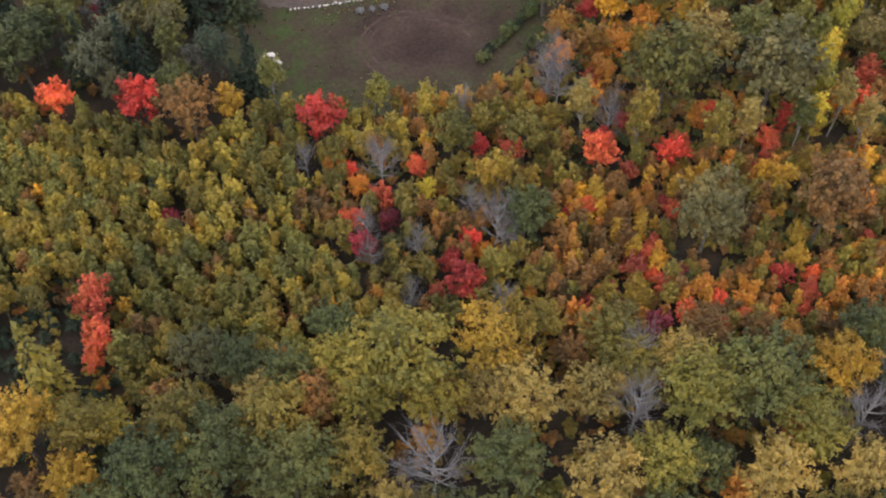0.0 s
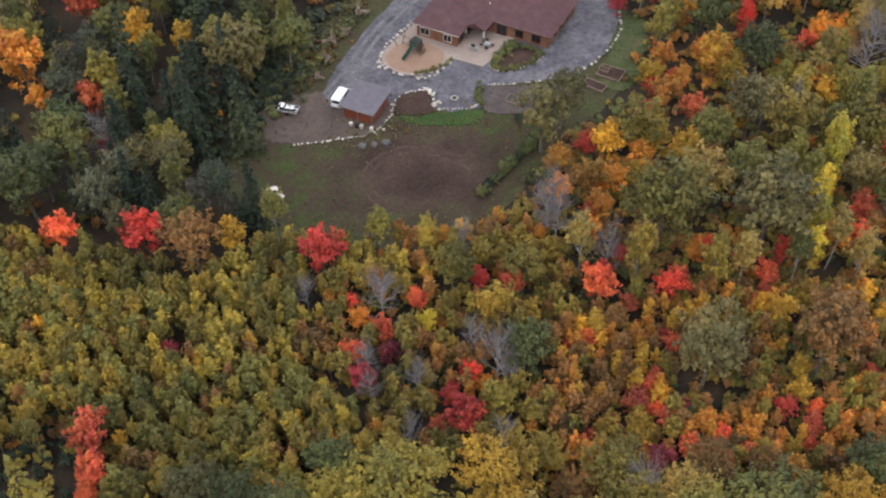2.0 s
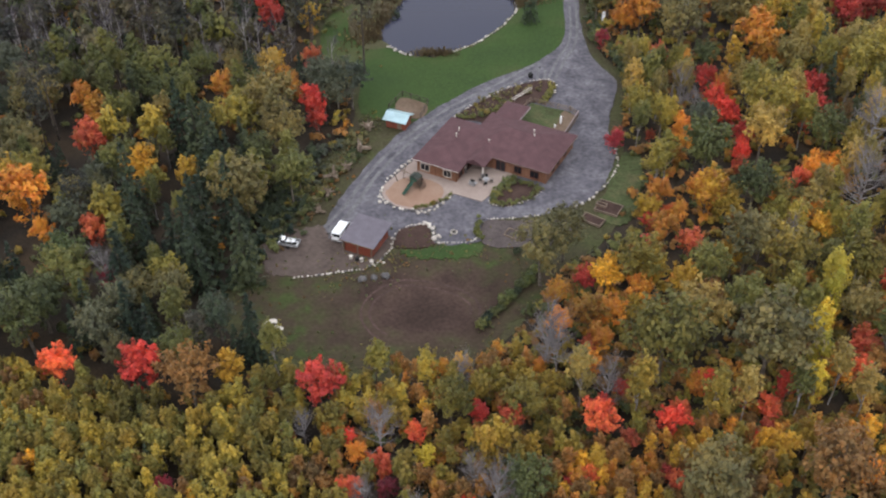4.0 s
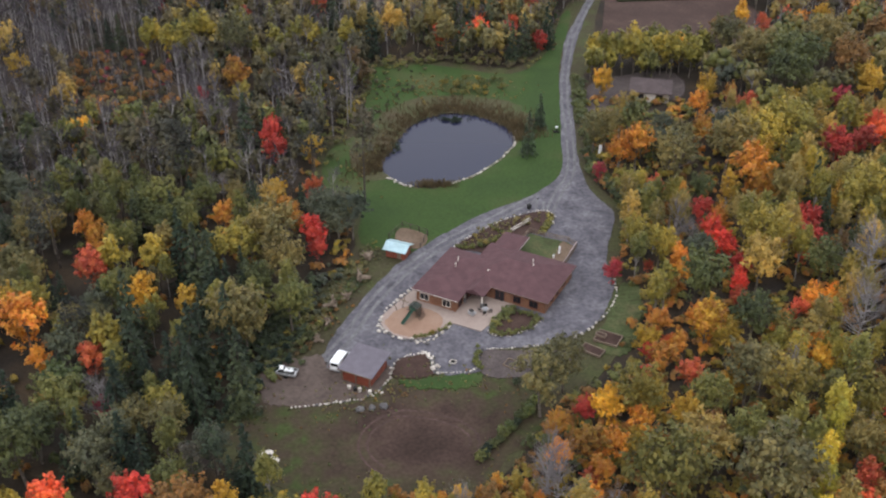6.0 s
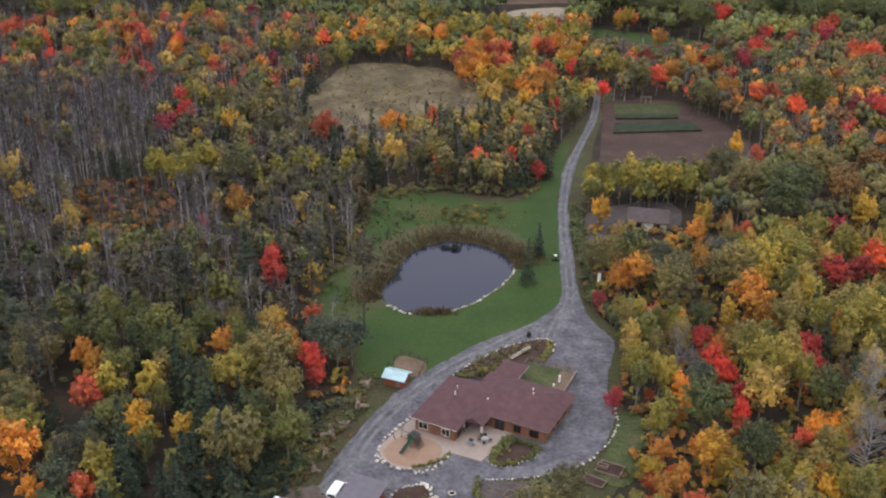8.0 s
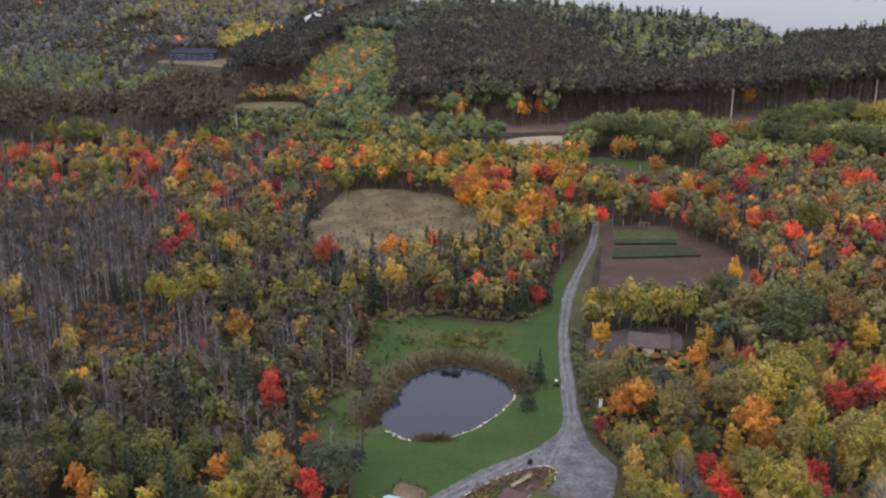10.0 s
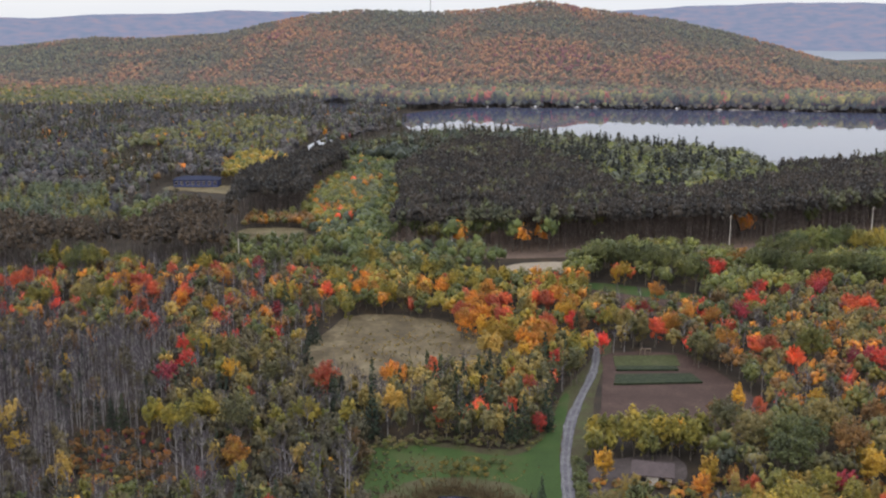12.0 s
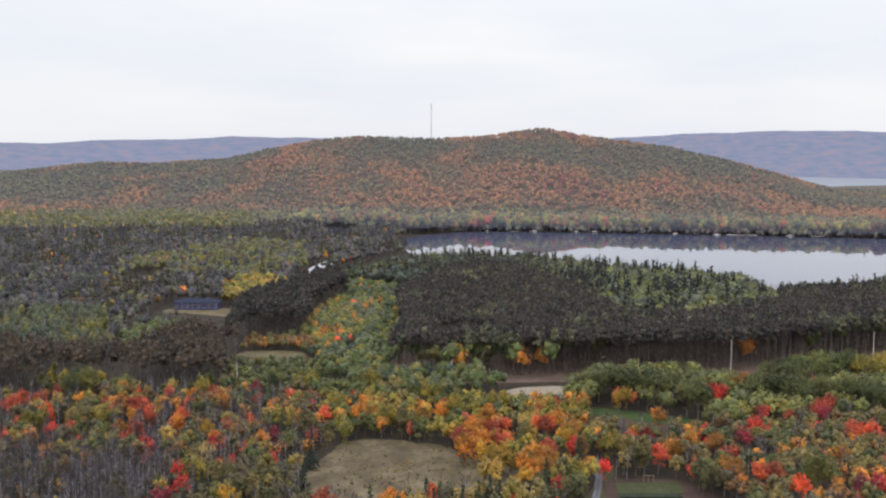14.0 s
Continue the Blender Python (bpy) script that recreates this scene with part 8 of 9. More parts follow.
WOODS = [
    ('russet brush', RUSSET_BRUSH, 2.3, [(44, 'u', 'russet', 1.5, 3), (26, 'u', 'umber', 1.5, 3), (14, 'u', 'crimson', 1.2, 2.2), (16, 'g', 'grey', 4, 7)], False),
    ('lakeside light row', LAKESIDE_LIGHT_ROW, 6.0, [(60, 'b', 'fresh', 18, 22), (34, 'b', 'leek', 17, 21), (6, 'm', 'gold', 17, 20)], False),
    ('lakeside mixed wood', LAKESIDE_MIXED_WOOD, 7.0, [(20, 'b', 'moss', 18, 23), (18, 'b', 'green', 17, 22), (20, 'b', 'fresh', 16, 21), (18, 'b', 'leek', 16, 20), (5, 'b', 'lime', 15, 19), (18, 'n', 'pine', 20, 25), (1, 'm', 'orange', 12, 15)], False),
    ('drive aspens', DRIVE_ASPENS, 4.2, [(52, 't', 'leek', 12, 15), (20, 't', 'straw', 11, 14), (12, 'b', 'green', 9, 12), (8, 'm', 'russet', 7, 9), (8, 'g', 'grey', 9, 12)], True),
    ('shade firs', SHADE_FIRS, 4.4, [(40, 'b', 'green', 9, 12), (30, 'b', 'moss', 9, 12), (18, 'n', 'fir', 12, 15), (12, 's', 'fir', 9, 12)], True),
    ('yellow aspen wood', YELLOW_ASPEN_WOOD, 4.2, [(34, 't', 'lime', 12, 16), (18, 't', 'gold', 11, 14), (16, 't', 'straw', 12, 15), (18, 't', 'leek', 11, 15), (6, 'm', 'orange', 8, 10), (5, 'b', 'green', 9, 12), (3, 'm', 'russet', 7, 9)], True),
    ('grey-green grove', GREY_GREEN_GROVE, 5.0, [(44, 'b', 'dull', 9, 12), (30, 'b', 'moss', 9, 12), (10, 'g', 'grey', 9, 12), (10, 't', 'lime', 10, 12), (6, 'm', 'orange', 7, 9)], True),
    ('olive grove', OLIVE_GROVE, 5.4, [(46, 'b', 'dull', 10, 13), (24, 'b', 'green', 10, 13), (14, 'b', 'moss', 10, 12), (8, 'b', 'olive', 9, 12), (8, 'g', 'grey', 9, 12)], False),
    ('golden thicket', GOLDEN_THICKET, 4.2, [(28, 't', 'lime', 10, 13), (20, 'm', 'gold', 8, 10), (16, 't', 'straw', 11, 14), (16, 'm', 'orange', 7, 10), (6, 'm', 'flame', 6, 8), (14, 'b', 'olive', 9, 12)], True),
    ('fir shade', FIR_SHADE, 4.0, [(55, 's', 'fir', 10, 15), (25, 'b', 'green', 9, 12), (20, 'n', 'fir', 12, 15)], True),
    ('roadside grove', ROADSIDE_GROVE, 4.6, [(36, 'b', 'olive', 10, 13), (30, 't', 'leek', 11, 14), (34, 'b', 'green', 10, 13)], True),
    ('lawn pines', LAWN_PINES, 4.4, [(45, 'n', 'fir', 13, 17), (35, 'b', 'moss', 10, 13), (20, 'b', 'green', 9, 12)], True),
    ('lime wood', LIME_WOOD, 4.3, [(32, 't', 'leek', 10, 14), (24, 'b', 'green', 9, 12), (22, 'b', 'leek', 10, 14), (10, 'o', 'dull', 9, 12), (8, 's', 'fir', 9, 13), (4, 'm', 'gold', 7, 9)], True),
    ('shady pine wood', SHADY_PINE_WOOD, 4.6, [(16, 'n', 'pine', 14, 17), (32, 'b', 'dull', 9, 12), (16, 's', 'fir', 9, 13), (18, 'b', 'moss', 9, 12), (12, 't', 'leek', 9, 12), (6, 'm', 'orange', 7, 9)], True),
    ('mixed grey wood', MIXED_GREY_WOOD, 4.0, [(30, 'o', 'umber', 8, 11), (38, 'g', 'grey', 10, 13), (8, 'o', 'leek', 8, 11), (8, 'o', 'green', 9, 12), (3, 'n', 'pine', 13, 16), (7, 's', 'fir', 8, 12), (4, 'o', 'russet', 7, 10), (2, 'm', 'gold', 7, 9)], False),
    ('olive birch wood', OLIVE_BIRCH_WOOD, 4.2, [(38, 'o', 'umber', 9, 12), (14, 'o', 'leek', 8, 11), (24, 'g', 'grey', 10, 12), (10, 'o', 'straw', 9, 12), (6, 's', 'fir', 8, 12), (6, 'o', 'green', 8, 11)], False),
    ('orange coppice', ORANGE_COPPICE, 5.6, [(12, 'm', 'orange', 10, 12), (5, 'm', 'flame', 9, 12), (5, 'b', 'gold', 9, 12), (14, 'b', 'lime', 10, 12), (38, 'b', 'fresh', 10, 12), (26, 'b', 'sage', 10, 12)], False),
    ('orange fringe', ORANGE_FRINGE, 4.6, [(10, 'm', 'orange', 6, 8), (36, 'b', 'russet', 6, 9), (26, 'b', 'leek', 7, 9), (28, 'b', 'dull', 7, 9)], False),
    ('young aspen stand', YOUNG_ASPEN_STAND, 1.95, [(38, 'p', 'olive', 6, 9), (30, 'p', 'lime', 6, 8.5), (16, 'p', 'leek', 6, 9), (9, 'p', 'russet', 5, 8), (4, 'm', 'olive', 5, 7), (3, 'p', 'gold', 5, 7), (2, 's', 'fir', 5, 8)], True),
    ('mixed saplings', MIXED_SAPLINGS, 2.1, [(34, 'p', 'olive', 6, 9), (20, 'p', 'russet', 5, 8), (12, 'p', 'lime', 6, 8), (10, 'm', 'olive', 6, 8), (8, 'p', 'orange', 5, 7), (4, 'g', 'grey', 7, 9), (5, 'm', 'russet', 5, 7), (4, 'p', 'gold', 5, 7)], True),
    ('lower fringe', LOWER_FRINGE, 4.4, [(20, 'b', 'olive', 9, 13), (20, 'b', 'green', 9, 13), (16, 'b', 'russet', 8, 11), (12, 'b', 'lime', 9, 12), (12, 'b', 'straw', 9, 12), (8, 'm', 'orange', 6, 9), (10, 'm', 'russet', 6, 9), (5, 'g', 'grey', 9, 12)], True),
    ('russet saplings', RUSSET_SAPLINGS, 2.0, [(26, 'p', 'russet', 5, 8), (10, 'p', 'olive', 6, 8.5), (28, 'p', 'orange', 5, 7.5), (8, 'p', 'lime', 6, 8), (8, 'p', 'gold', 5, 8), (8, 'm', 'russet', 5, 7), (7, 'm', 'flame', 4, 6), (5, 'm', 'gold', 4, 7), (3, 'm', 'red', 4, 6)], True),
    ('tall aspen wood', TALL_ASPEN_WOOD, 4.4, [(16, 't', 'olive', 13, 17), (18, 't', 'straw', 12, 16), (12, 't', 'leek', 12, 16), (16, 'm', 'orange', 7, 10), (6, 'm', 'russet', 7, 10), (12, 'p', 'gold', 7, 11), (8, 'm', 'flame', 5, 8), (5, 'g', 'grey', 9, 13), (7, 'p', 'leek', 7, 10)], True),
    ('dark mixed wood', DARK_MIXED_WOOD, 4.5, [(10, 'b', 'dull', 9, 13), (12, 'b', 'green', 9, 13), (14, 'b', 'moss', 9, 13), (34, 's', 'fir', 9, 15), (8, 'n', 'fir', 12, 16), (3, 'n', 'pine', 12, 16), (12, 't', 'leek', 10, 14), (2, 'm', 'russet', 7, 10), (2, 'm', 'orange', 6, 9), (3, 'g', 'grey', 9, 13)], True),
    ('gold wood', GOLD_WOOD, 4.8, [(16, 't', 'lime', 11, 14), (18, 't', 'straw', 11, 14), (10, 'b', 'lime', 9, 12), (12, 'b', 'olive', 9, 13), (12, 'm', 'orange', 7, 10), (9, 'b', 'gold', 8, 11), (6, 't', 'russet', 10, 13), (6, 'b', 'straw', 9, 12), (4, 'm', 'flame', 6, 9), (11, 'b', 'green', 10, 13), (3, 'g', 'grey', 9, 12)], True),
    ('birch and fir wood', BIRCH_AND_FIR_WOOD, 4.0, [(34, 'o', 'umber', 8, 11), (8, 'o', 'straw', 9, 12), (8, 'o', 'leek', 8, 11), (24, 'g', 'grey', 10, 13), (12, 's', 'fir', 8, 12), (4, 'n', 'pine', 11, 14), (5, 'o', 'russet', 7, 10), (3, 'm', 'gold', 7, 9)], False),
    ('leafless wood', LEAFLESS_WOOD, 4.0, [(66, 'g', 'grey', 10, 14), (12, 'o', 'umber', 8, 11), (2, 'o', 'straw', 9, 12), (5, 'n', 'pine', 11, 15), (5, 'o', 'russet', 7, 10), (7, 's', 'fir', 8, 12), (2, 'm', 'gold', 7, 9)], False),
    ('pond hedge', POND_HEDGE, 4.0, [(22, 'o', 'straw', 9, 12), (26, 'o', 'dull', 9, 12), (16, 's', 'fir', 10, 14), (6, 'm', 'flame', 7, 10), (6, 'o', 'orange', 8, 10), (16, 'g', 'grey', 9, 12), (8, 'o', 'lime', 9, 12)], False),
    ('red and gold belt', RED_AND_GOLD_BELT, 5.6, [(7, 'm', 'flame', 8, 11), (6, 'b', 'orange', 9, 12), (5, 'm', 'red', 8, 10), (12, 'b', 'umber', 9, 12), (10, 'b', 'olive', 9, 12), (8, 'b', 'leek', 9, 12), (34, 'g', 'grey', 10, 13), (8, 'b', 'green', 9, 12), (6, 'b', 'russet', 9, 12), (5, 'b', 'straw', 9, 12)], False),
    ('orange belt', ORANGE_BELT, 5.6, [(18, 'b', 'orange', 9, 12), (9, 'm', 'flame', 8, 11), (20, 'b', 'lime', 9, 12), (16, 'b', 'leek', 9, 12), (8, 'b', 'dull', 9, 12), (12, 'b', 'gold', 8, 11), (8, 'b', 'green', 9, 12), (5, 'b', 'straw', 9, 12), (5, 's', 'fir', 8, 11)], False),
    ('garden wood', GARDEN_WOOD, 5.4, [(20, 'b', 'dull', 9, 12), (10, 'b', 'olive', 9, 12), (10, 'b', 'leek', 9, 12), (6, 'm', 'flame', 8, 11), (8, 'b', 'orange', 8, 11), (4, 'm', 'red', 7, 10), (9, 'b', 'russet', 8, 11), (20, 'g', 'grey', 9, 12), (8, 'b', 'green', 9, 12), (8, 'b', 'umber', 9, 12)], False),
    ('garden row', GARDEN_ROW, 3.2, [(56, 'o', 'lime', 9, 12), (14, 'o', 'gold', 9, 11), (30, 'o', 'leek', 9, 12)], False),
    ('green hedge wood', GREEN_HEDGE_WOOD, 6.5, [(18, 'b', 'green', 11, 15), (38, 'b', 'fresh', 11, 15), (22, 'b', 'leek', 11, 14), (8, 'b', 'lime', 11, 14), (6, 'b', 'dull', 11, 15), (4, 'm', 'flame', 8, 11), (4, 'm', 'orange', 8, 11)], False),
    ('left green edge', LEFT_GREEN_EDGE, 6, [(40, 'b', 'green', 10, 13), (40, 'b', 'fresh', 10, 13), (20, 'b', 'dull', 10, 13)], False),
    ('green clump', GREEN_CLUMP, 6, [(50, 'b', 'fresh', 13, 17), (40, 'b', 'leek', 12, 16), (10, 'm', 'orange', 10, 13)], False),
    ('light shore clump', LIGHT_SHORE_CLUMP, 6.6, [(24, 'b', 'moss', 15, 19), (22, 'b', 'green', 14, 18), (20, 'b', 'fresh', 13, 17), (20, 'b', 'leek', 12, 16), (14, 'n', 'pine', 16, 21)], False),
    ('plantation edge', PLANTATION_EDGE, 5.5, [(60, 'b', 'fresh', 9, 12), (40, 'b', 'leek', 9, 12)], False),
    ('house grove', HOUSE_GROVE, 6.5, [(50, 'b', 'green', 10, 13), (35, 'b', 'fresh', 10, 13), (15, 'b', 'leek', 10, 13)], False),
    ('yellow grove', YELLOW_GROVE, 7, [(50, 'b', 'lime', 11, 14), (20, 'b', 'gold', 10, 13), (25, 'b', 'fresh', 10, 14), (5, 'm', 'orange', 9, 12)], False),
    ('foot woods', FOOT_WOODS, 10, [(26, 'b', 'leek', 13, 17), (30, 'b', 'sage', 13, 17), (22, 'b', 'hazed', 12, 15), (12, 'b', 'straw', 12, 15), (8, 'b', 'lime', 12, 15), (2, 'm', 'orange', 10, 13)], False),
    ('olive slope', OLIVE_SLOPE, 7.8, [(22, 'b', 'leek', 11, 15), (24, 'b', 'dull', 11, 15), (18, 'b', 'hazed', 11, 15), (20, 'b', 'sage', 11, 15), (8, 'n', 'hazed', 13, 17), (6, 'm', 'orange', 10, 13), (2, 'm', 'crimson', 9, 12)], False),
    ('front grove', FRONT_GROVE, 6, [(50, 'b', 'green', 7, 9), (25, 'b', 'dull', 7, 9), (25, 'b', 'fresh', 6, 9)], False),
    ('pine plantation', PINE_PLANTATION, 4.0, [(80, 'k', 'dusk', 22, 25), (15, 'k', 'moss', 21, 25), (2, 'b', 'green', 20, 24), (2, 'b', 'fresh', 19, 23), (1, 'm', 'orange', 17, 20)], False),
    ('pine block', PINE_BLOCK, 4.2, [(97, 'k', 'dusk', 20, 24), (3, 'b', 'leek', 10, 13)], False),
    ('pine row', PINE_ROW, 4.4, [(92, 'k', 'dusk', 18, 22), (8, 'b', 'green', 9, 12)], False),
    ('bright coppice', BRIGHT_COPPICE, 6.5, [(16, 'b', 'leek', 10, 13), (44, 'b', 'fresh', 10, 13), (26, 'b', 'sage', 10, 13), (8, 'b', 'green', 10, 13), (3, 'm', 'orange', 9, 12), (3, 'b', 'gold', 9, 12)], False),
    ('shore wood', SHORE_WOOD, 7.5, [(18, 'n', 'pine', 16, 22), (34, 'b', 'moss', 15, 20), (24, 'b', 'green', 14, 18), (16, 'b', 'sage', 12, 17), (6, 'b', 'leek', 12, 15), (2, 'm', 'orange', 10, 13)], False),
    ('straw birch wood', STRAW_BIRCH_WOOD, 6.5, [(14, 'g', 'grey', 12, 15), (8, 'o', 'dull', 11, 14), (58, 'o', 'sage', 11, 14), (20, 'o', 'leek', 11, 14)], False),
    ('yellow clump', YELLOW_CLUMP, 6.5, [(50, 'b', 'lime', 11, 14), (35, 'b', 'gold', 10, 13), (15, 'm', 'orange', 9, 11)], False),
    ('west wood', WEST_WOOD, 8.2, [(18, 'n', 'hazed', 14, 18), (38, 'b', 'hazed', 11, 15), (20, 'n', 'pine', 13, 17), (12, 'b', 'moss', 11, 15), (9, 'b', 'sage', 10, 14), (4, 'b', 'dull', 10, 14), (5, 'b', 'russet', 10, 13), (3, 'm', 'orange', 9, 12), (2, 'm', 'crimson', 9, 12), (5, 'b', 'leek', 10, 13), (2, 'b', 'straw', 10, 13)], False),
]

import collections
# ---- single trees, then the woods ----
# the far hill is backdrop: muted crowns, haze put in as a faint blue glow
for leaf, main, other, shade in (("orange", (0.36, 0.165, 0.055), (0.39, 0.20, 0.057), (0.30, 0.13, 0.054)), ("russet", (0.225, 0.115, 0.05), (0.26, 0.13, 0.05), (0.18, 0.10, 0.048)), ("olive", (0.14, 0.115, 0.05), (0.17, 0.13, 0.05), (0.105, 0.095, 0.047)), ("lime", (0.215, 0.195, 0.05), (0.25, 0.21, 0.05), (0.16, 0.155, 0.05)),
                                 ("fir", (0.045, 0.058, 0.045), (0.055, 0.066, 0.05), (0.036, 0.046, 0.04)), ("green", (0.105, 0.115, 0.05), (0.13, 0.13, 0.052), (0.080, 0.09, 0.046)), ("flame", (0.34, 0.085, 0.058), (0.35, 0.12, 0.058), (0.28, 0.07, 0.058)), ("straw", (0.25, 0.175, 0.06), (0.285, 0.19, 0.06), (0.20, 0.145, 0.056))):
    hazed_leaf = leaf_material("backdrop_" + leaf + "_woods", main, other, shade, 0.2, 0.0)
    q = hazed_leaf.node_tree.nodes["Principled BSDF"].inputs
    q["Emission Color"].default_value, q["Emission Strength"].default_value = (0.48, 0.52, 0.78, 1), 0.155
    LEAF["hill_" + leaf], SAY["hill_" + leaf] = hazed_leaf, SAY[leaf]
for kind, leaf, spots in SINGLE:
    for x, y, h in spots:
        plant(kind, leaf, x, y, h)
        STANDING.append((x, y, WIDTH[kind] * h))
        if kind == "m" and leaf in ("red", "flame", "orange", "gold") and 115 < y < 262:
            # spots south of the bright maples stay empty so the camera sees them
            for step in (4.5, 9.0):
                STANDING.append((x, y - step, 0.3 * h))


def scatter(outline, gap, rng):
    """Spots inside an outline on a jostled grid, clear of the open ground."""
    p = np.array(outline, float)
    gx, gy = np.meshgrid(np.arange(p[:, 0].min(), p[:, 0].max(), gap), np.arange(p[:, 1].min(), p[:, 1].max(), gap * 0.87))
    gx[1::2] += gap / 2
    x, y = (g.ravel() + rng.uniform(-0.38, 0.38, g.size) * gap for g in (gx, gy))
    keep = inside(x, y, outline) & (np.abs(x) < 0.47 * y + 32)
    for ring in OPEN:
        keep &= ~inside(x, y, ring)
    return np.stack([x, y], 1)[keep]


taken = []
planted = collections.Counter(k for k, _, spots in SINGLE for _ in spots)
planted["m"] = 120
for wood, outline, gap, mix, singly in WOODS:
    rng = np.random.default_rng(len(wood) * 31 + int(gap * 10))
    spots = scatter(outline, gap, rng)
    for ring in taken:
        spots = spots[~inside(spots[:, 0], spots[:, 1], ring)]
    taken.append(outline)
    share = np.array([m[0] for m in mix], float)
    # like stands with like: each kind has its own patches
    score = np.log(share / share.sum())[None] + 0.75 * rng.gumbel(0, 1, (len(spots), len(mix)))
    far_off = np.mean(np.array(outline)[:, 1]) > 480
    clump, wide = (2.3, 42.0) if far_off else (1.3, 13.0)
    for k in range(len(mix)):
        score[:, k] += clump * np.array([noise.noise((px / wide, py / wide, 7.3 * k + len(wood))) for px, py in spots])
    kinds = score.argmax(1) if len(spots) else np.zeros(0, int)
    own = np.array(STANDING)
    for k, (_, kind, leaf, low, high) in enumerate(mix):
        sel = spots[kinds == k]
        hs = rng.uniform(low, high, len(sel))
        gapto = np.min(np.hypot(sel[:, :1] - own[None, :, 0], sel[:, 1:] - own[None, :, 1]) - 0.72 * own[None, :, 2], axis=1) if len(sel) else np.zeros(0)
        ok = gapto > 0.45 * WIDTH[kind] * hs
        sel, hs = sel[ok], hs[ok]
        if not len(sel):
            continue
        if singly:
            near = np.argsort(np.hypot(sel[:, 0], sel[:, 1]))
            near = near[: max(0, 290 - planted[kind])]
            planted[kind] += len(near)
            for i in near:
                plant(kind, leaf, float(sel[i, 0]), float(sel[i, 1]), float(hs[i]))
            rest = np.setdiff1d(np.arange(len(sel)), near)
            if len(rest):
                woodland("sapling_thicket", kind, leaf, sel[rest], hs[rest], 420)
        else:
            far = float(np.mean(sel[:, 1]))
            woodland("woodland", kind, leaf, sel, hs, 140 if far < 480 else 60 if far < 720 else 36)

# ---- the wood goes on under and behind the camera ----
rng = np.random.default_rng(33)
around = np.stack([rng.uniform(-150, 150, 2600), rng.uniform(-160, 62, 2600)], 1)
around = around[(around[:, 1] < 40) | (np.abs(around[:, 0]) > 0.47 * around[:, 1] + 34)]
cast = rng.integers(0, 5, len(around))
for k, (kind, leaf) in enumerate((("o", "olive"), ("b", "green"), ("o", "lime"), ("m", "orange"), ("b", "olive"))):
    close = np.hypot(around[:, 0], around[:, 1]) < 36
    for few, full in ((close, 420), (~close, 26)):
        some = around[(cast == k) & few]
        woodland("woodland", kind, leaf, some, rng.uniform(8, 12, len(some)), full)

# ---- tall trees along the far shore ----
rng = np.random.default_rng(44)
bearing, off = np.radians(rng.uniform(-8, 27, 2300)), rng.uniform(0, 1, 2300)
edge = np.interp(np.degrees(bearing), [-8, -3.5, -2, 1, 5, 12.4, 18, 22.6, 30], [1424, 1424, 1340, 1386, 1400, 1414, 1434, 1456, 1490])
dist = edge + 4 + 120 * off ** 1.6
shore = np.stack([dist * np.sin(bearing), dist * np.cos(bearing)], 1)
shore = shore[~inside(shore[:, 0], shore[:, 1], LAKE)]
cast = rng.choice(6, len(shore), p=(0.22, 0.28, 0.20, 0.09, 0.14, 0.07))
# the hill_ leaves bring their painted haze glow to the shore as well
for k, (kind, leaf) in enumerate((("b", "green"), ("b", "lime"), ("b", "olive"), ("n", "fir"), ("b", "russet"), ("m", "flame"))):
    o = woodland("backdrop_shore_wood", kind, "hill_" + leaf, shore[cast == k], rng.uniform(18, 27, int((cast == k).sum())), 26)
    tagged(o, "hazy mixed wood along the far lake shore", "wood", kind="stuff")

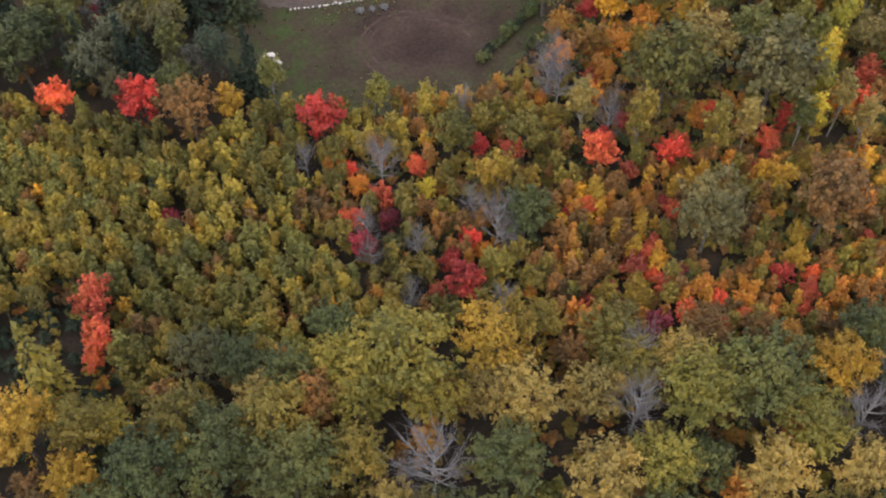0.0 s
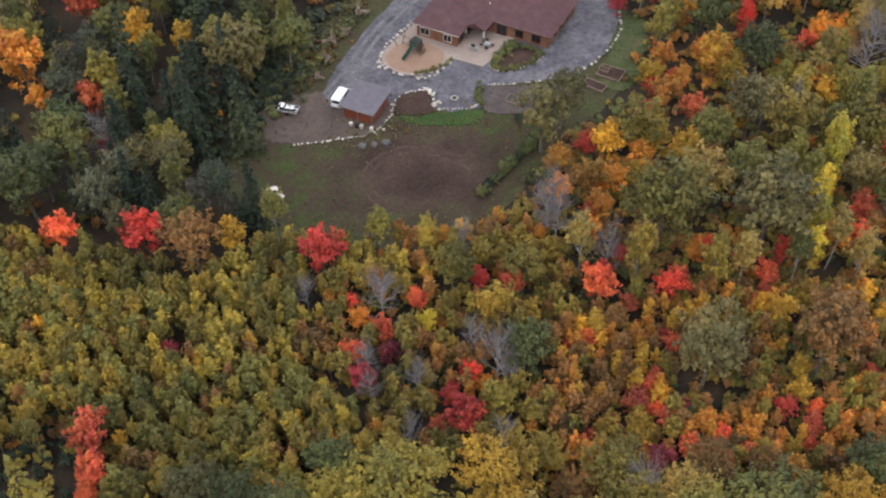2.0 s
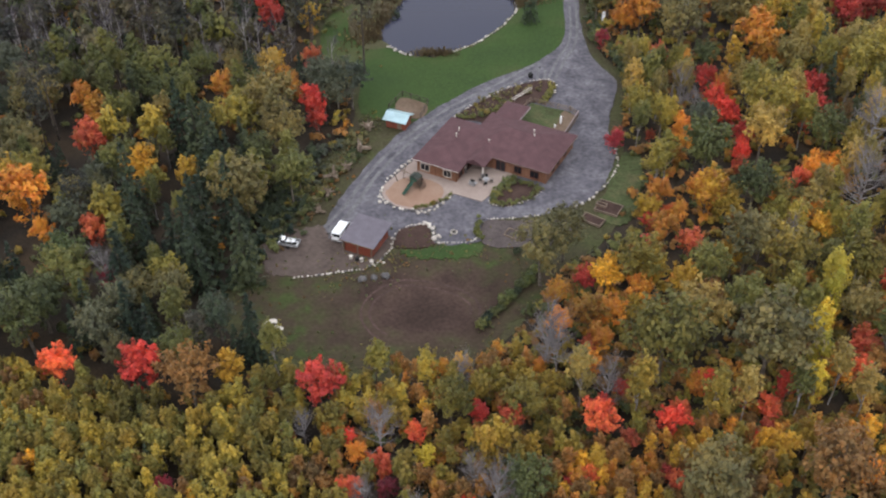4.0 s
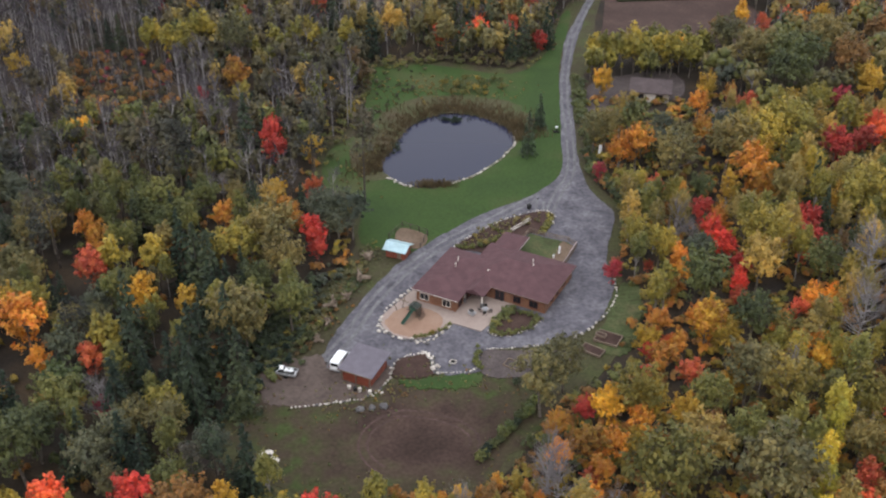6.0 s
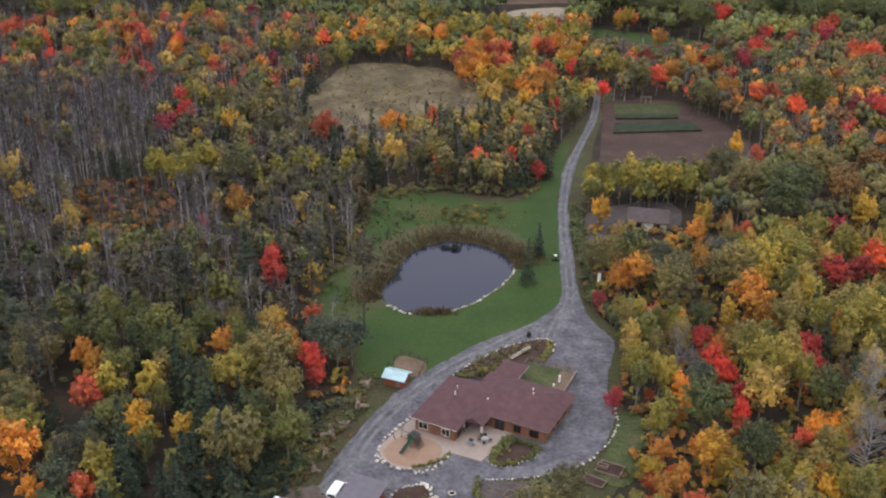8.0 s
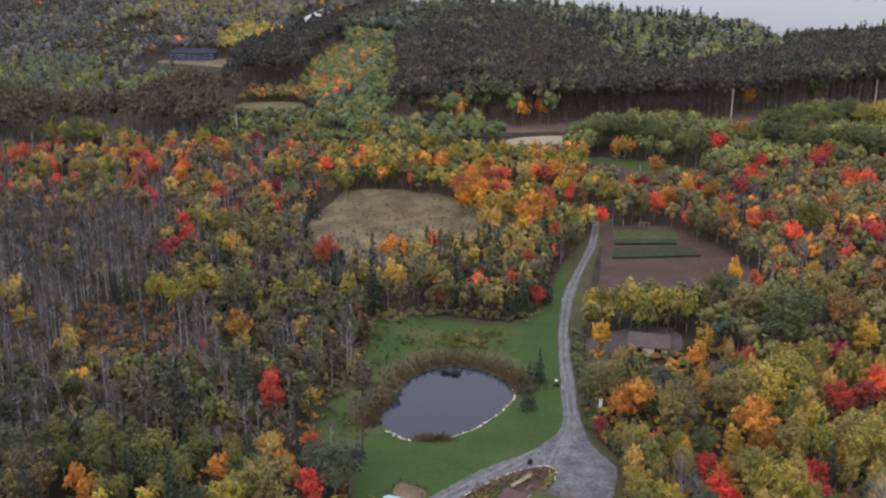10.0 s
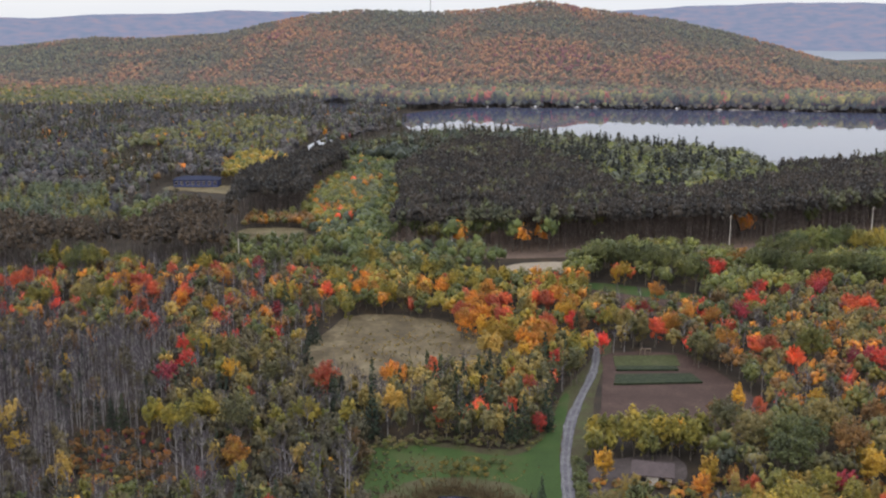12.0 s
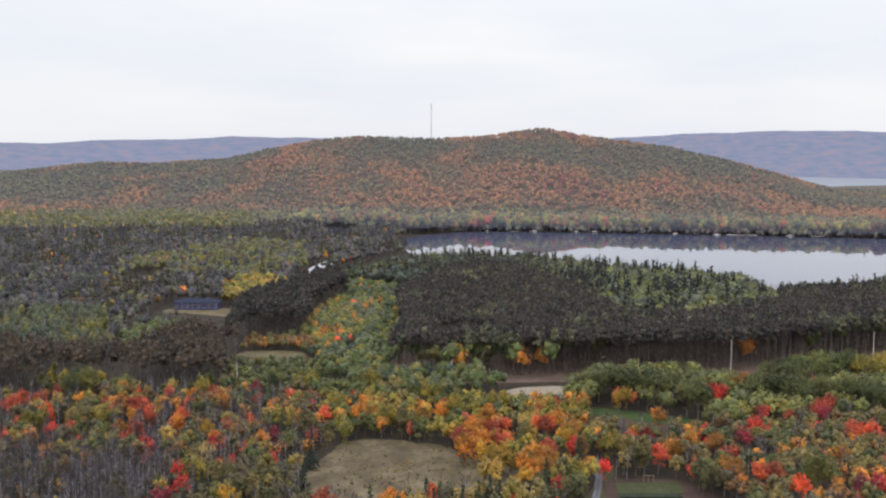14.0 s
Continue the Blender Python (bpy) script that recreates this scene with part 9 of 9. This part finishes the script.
# ---- undergrowth between the nearer trees ----
rng = np.random.default_rng(21)
gx = np.concatenate([rng.uniform(-95, 110, 9000), rng.uniform(5, 75, 1500)]); gy = np.concatenate([rng.uniform(45, 250, 9000), rng.uniform(60, 132, 1500)])
keep = np.abs(gx) < 0.45 * gy + 22
for ring in [GLADE, DRIVE, POND]:
    keep &= ~inside(gx, gy, ring)
keep &= ~((gx < -22) & (gy > 104) & (rng.random(len(gx)) < 0.75))
spots = np.stack([gx, gy], 1)[keep]
share = rng.random(len(spots))
for leaf, low, high in (("olive", 0.0, 0.36), ("russet", 0.36, 0.68), ("green", 0.68, 0.84), ("orange", 0.84, 0.94), ("lime", 0.94, 1.0)):
    s = (share >= low) & (share < high)
    for near, full in ((spots[:, 1] < 125, 64), (spots[:, 1] >= 125, 30)):
        woodland("undergrowth", "u", leaf, spots[s & near], rng.uniform(1.2, 2.8, int((s & near).sum())), full)

hollow = np.stack([rng.uniform(-66, -40, 150), rng.uniform(52, 78, 150)], 1)
woodland("undergrowth", "u", "fir", hollow, rng.uniform(1.0, 2.6, 150), 64)

# ---- the wooded far shore and hill ----
rng = np.random.default_rng(99)
n = 38000
b, d = np.radians(rng.uniform(-27, 27, n)), np.sqrt(rng.uniform(1385 ** 2, 3000 ** 2, n))
x, y = d * np.sin(b), d * np.cos(b)
keep = ~inside(x, y, LAKE) & ~inside(x, y, RIVER) & ~inside(x, y, FAR_LAKE) & (rng.random(n) < np.where(d < 1700, 1.0, 0.75))
x, y, d = x[keep], y[keep], d[keep]
z = land(x, y) - 1.0
tone = np.array([1.15 * noise.noise((px / 230, py / 420, 3.0)) + 0.75 * noise.noise((px / 85, py / 240, 8.0)) for px, py in zip(x, y)]) + rng.normal(0, 0.12, len(x))
# oranges along the middle of the slope, greens at its foot and along the crest
east = np.degrees(np.arctan2(x, y))
warm = 0.05 + 0.40 * np.exp(-((d - 1860) / 260) ** 2) - 0.30 * (d < 1640) - 0.08 * (d > 2300) + 0.22 * np.exp(-((east - 4) / 9) ** 2) - 0.10 * (east < -9)
pick = rng.random(len(x))
cut = tone + warm
kind_of = np.where(cut > 0.52, "orange", np.where(cut > 0.27, np.where(pick < 0.55, "russet", "straw"), np.where(cut > 0.02, np.where(pick < 0.6, "olive", "straw"), np.where(cut > -0.2, "olive", np.where((cut > -0.5) & (d < 1640), "lime", np.where(pick < 0.35, "fir", "green"))))))
kind_of = np.where((pick > 0.55) & (cut > 0.82), "flame", kind_of)
for leaf in ("orange", "russet", "straw", "olive", "lime", "fir", "green", "flame"):
    s = kind_of == leaf
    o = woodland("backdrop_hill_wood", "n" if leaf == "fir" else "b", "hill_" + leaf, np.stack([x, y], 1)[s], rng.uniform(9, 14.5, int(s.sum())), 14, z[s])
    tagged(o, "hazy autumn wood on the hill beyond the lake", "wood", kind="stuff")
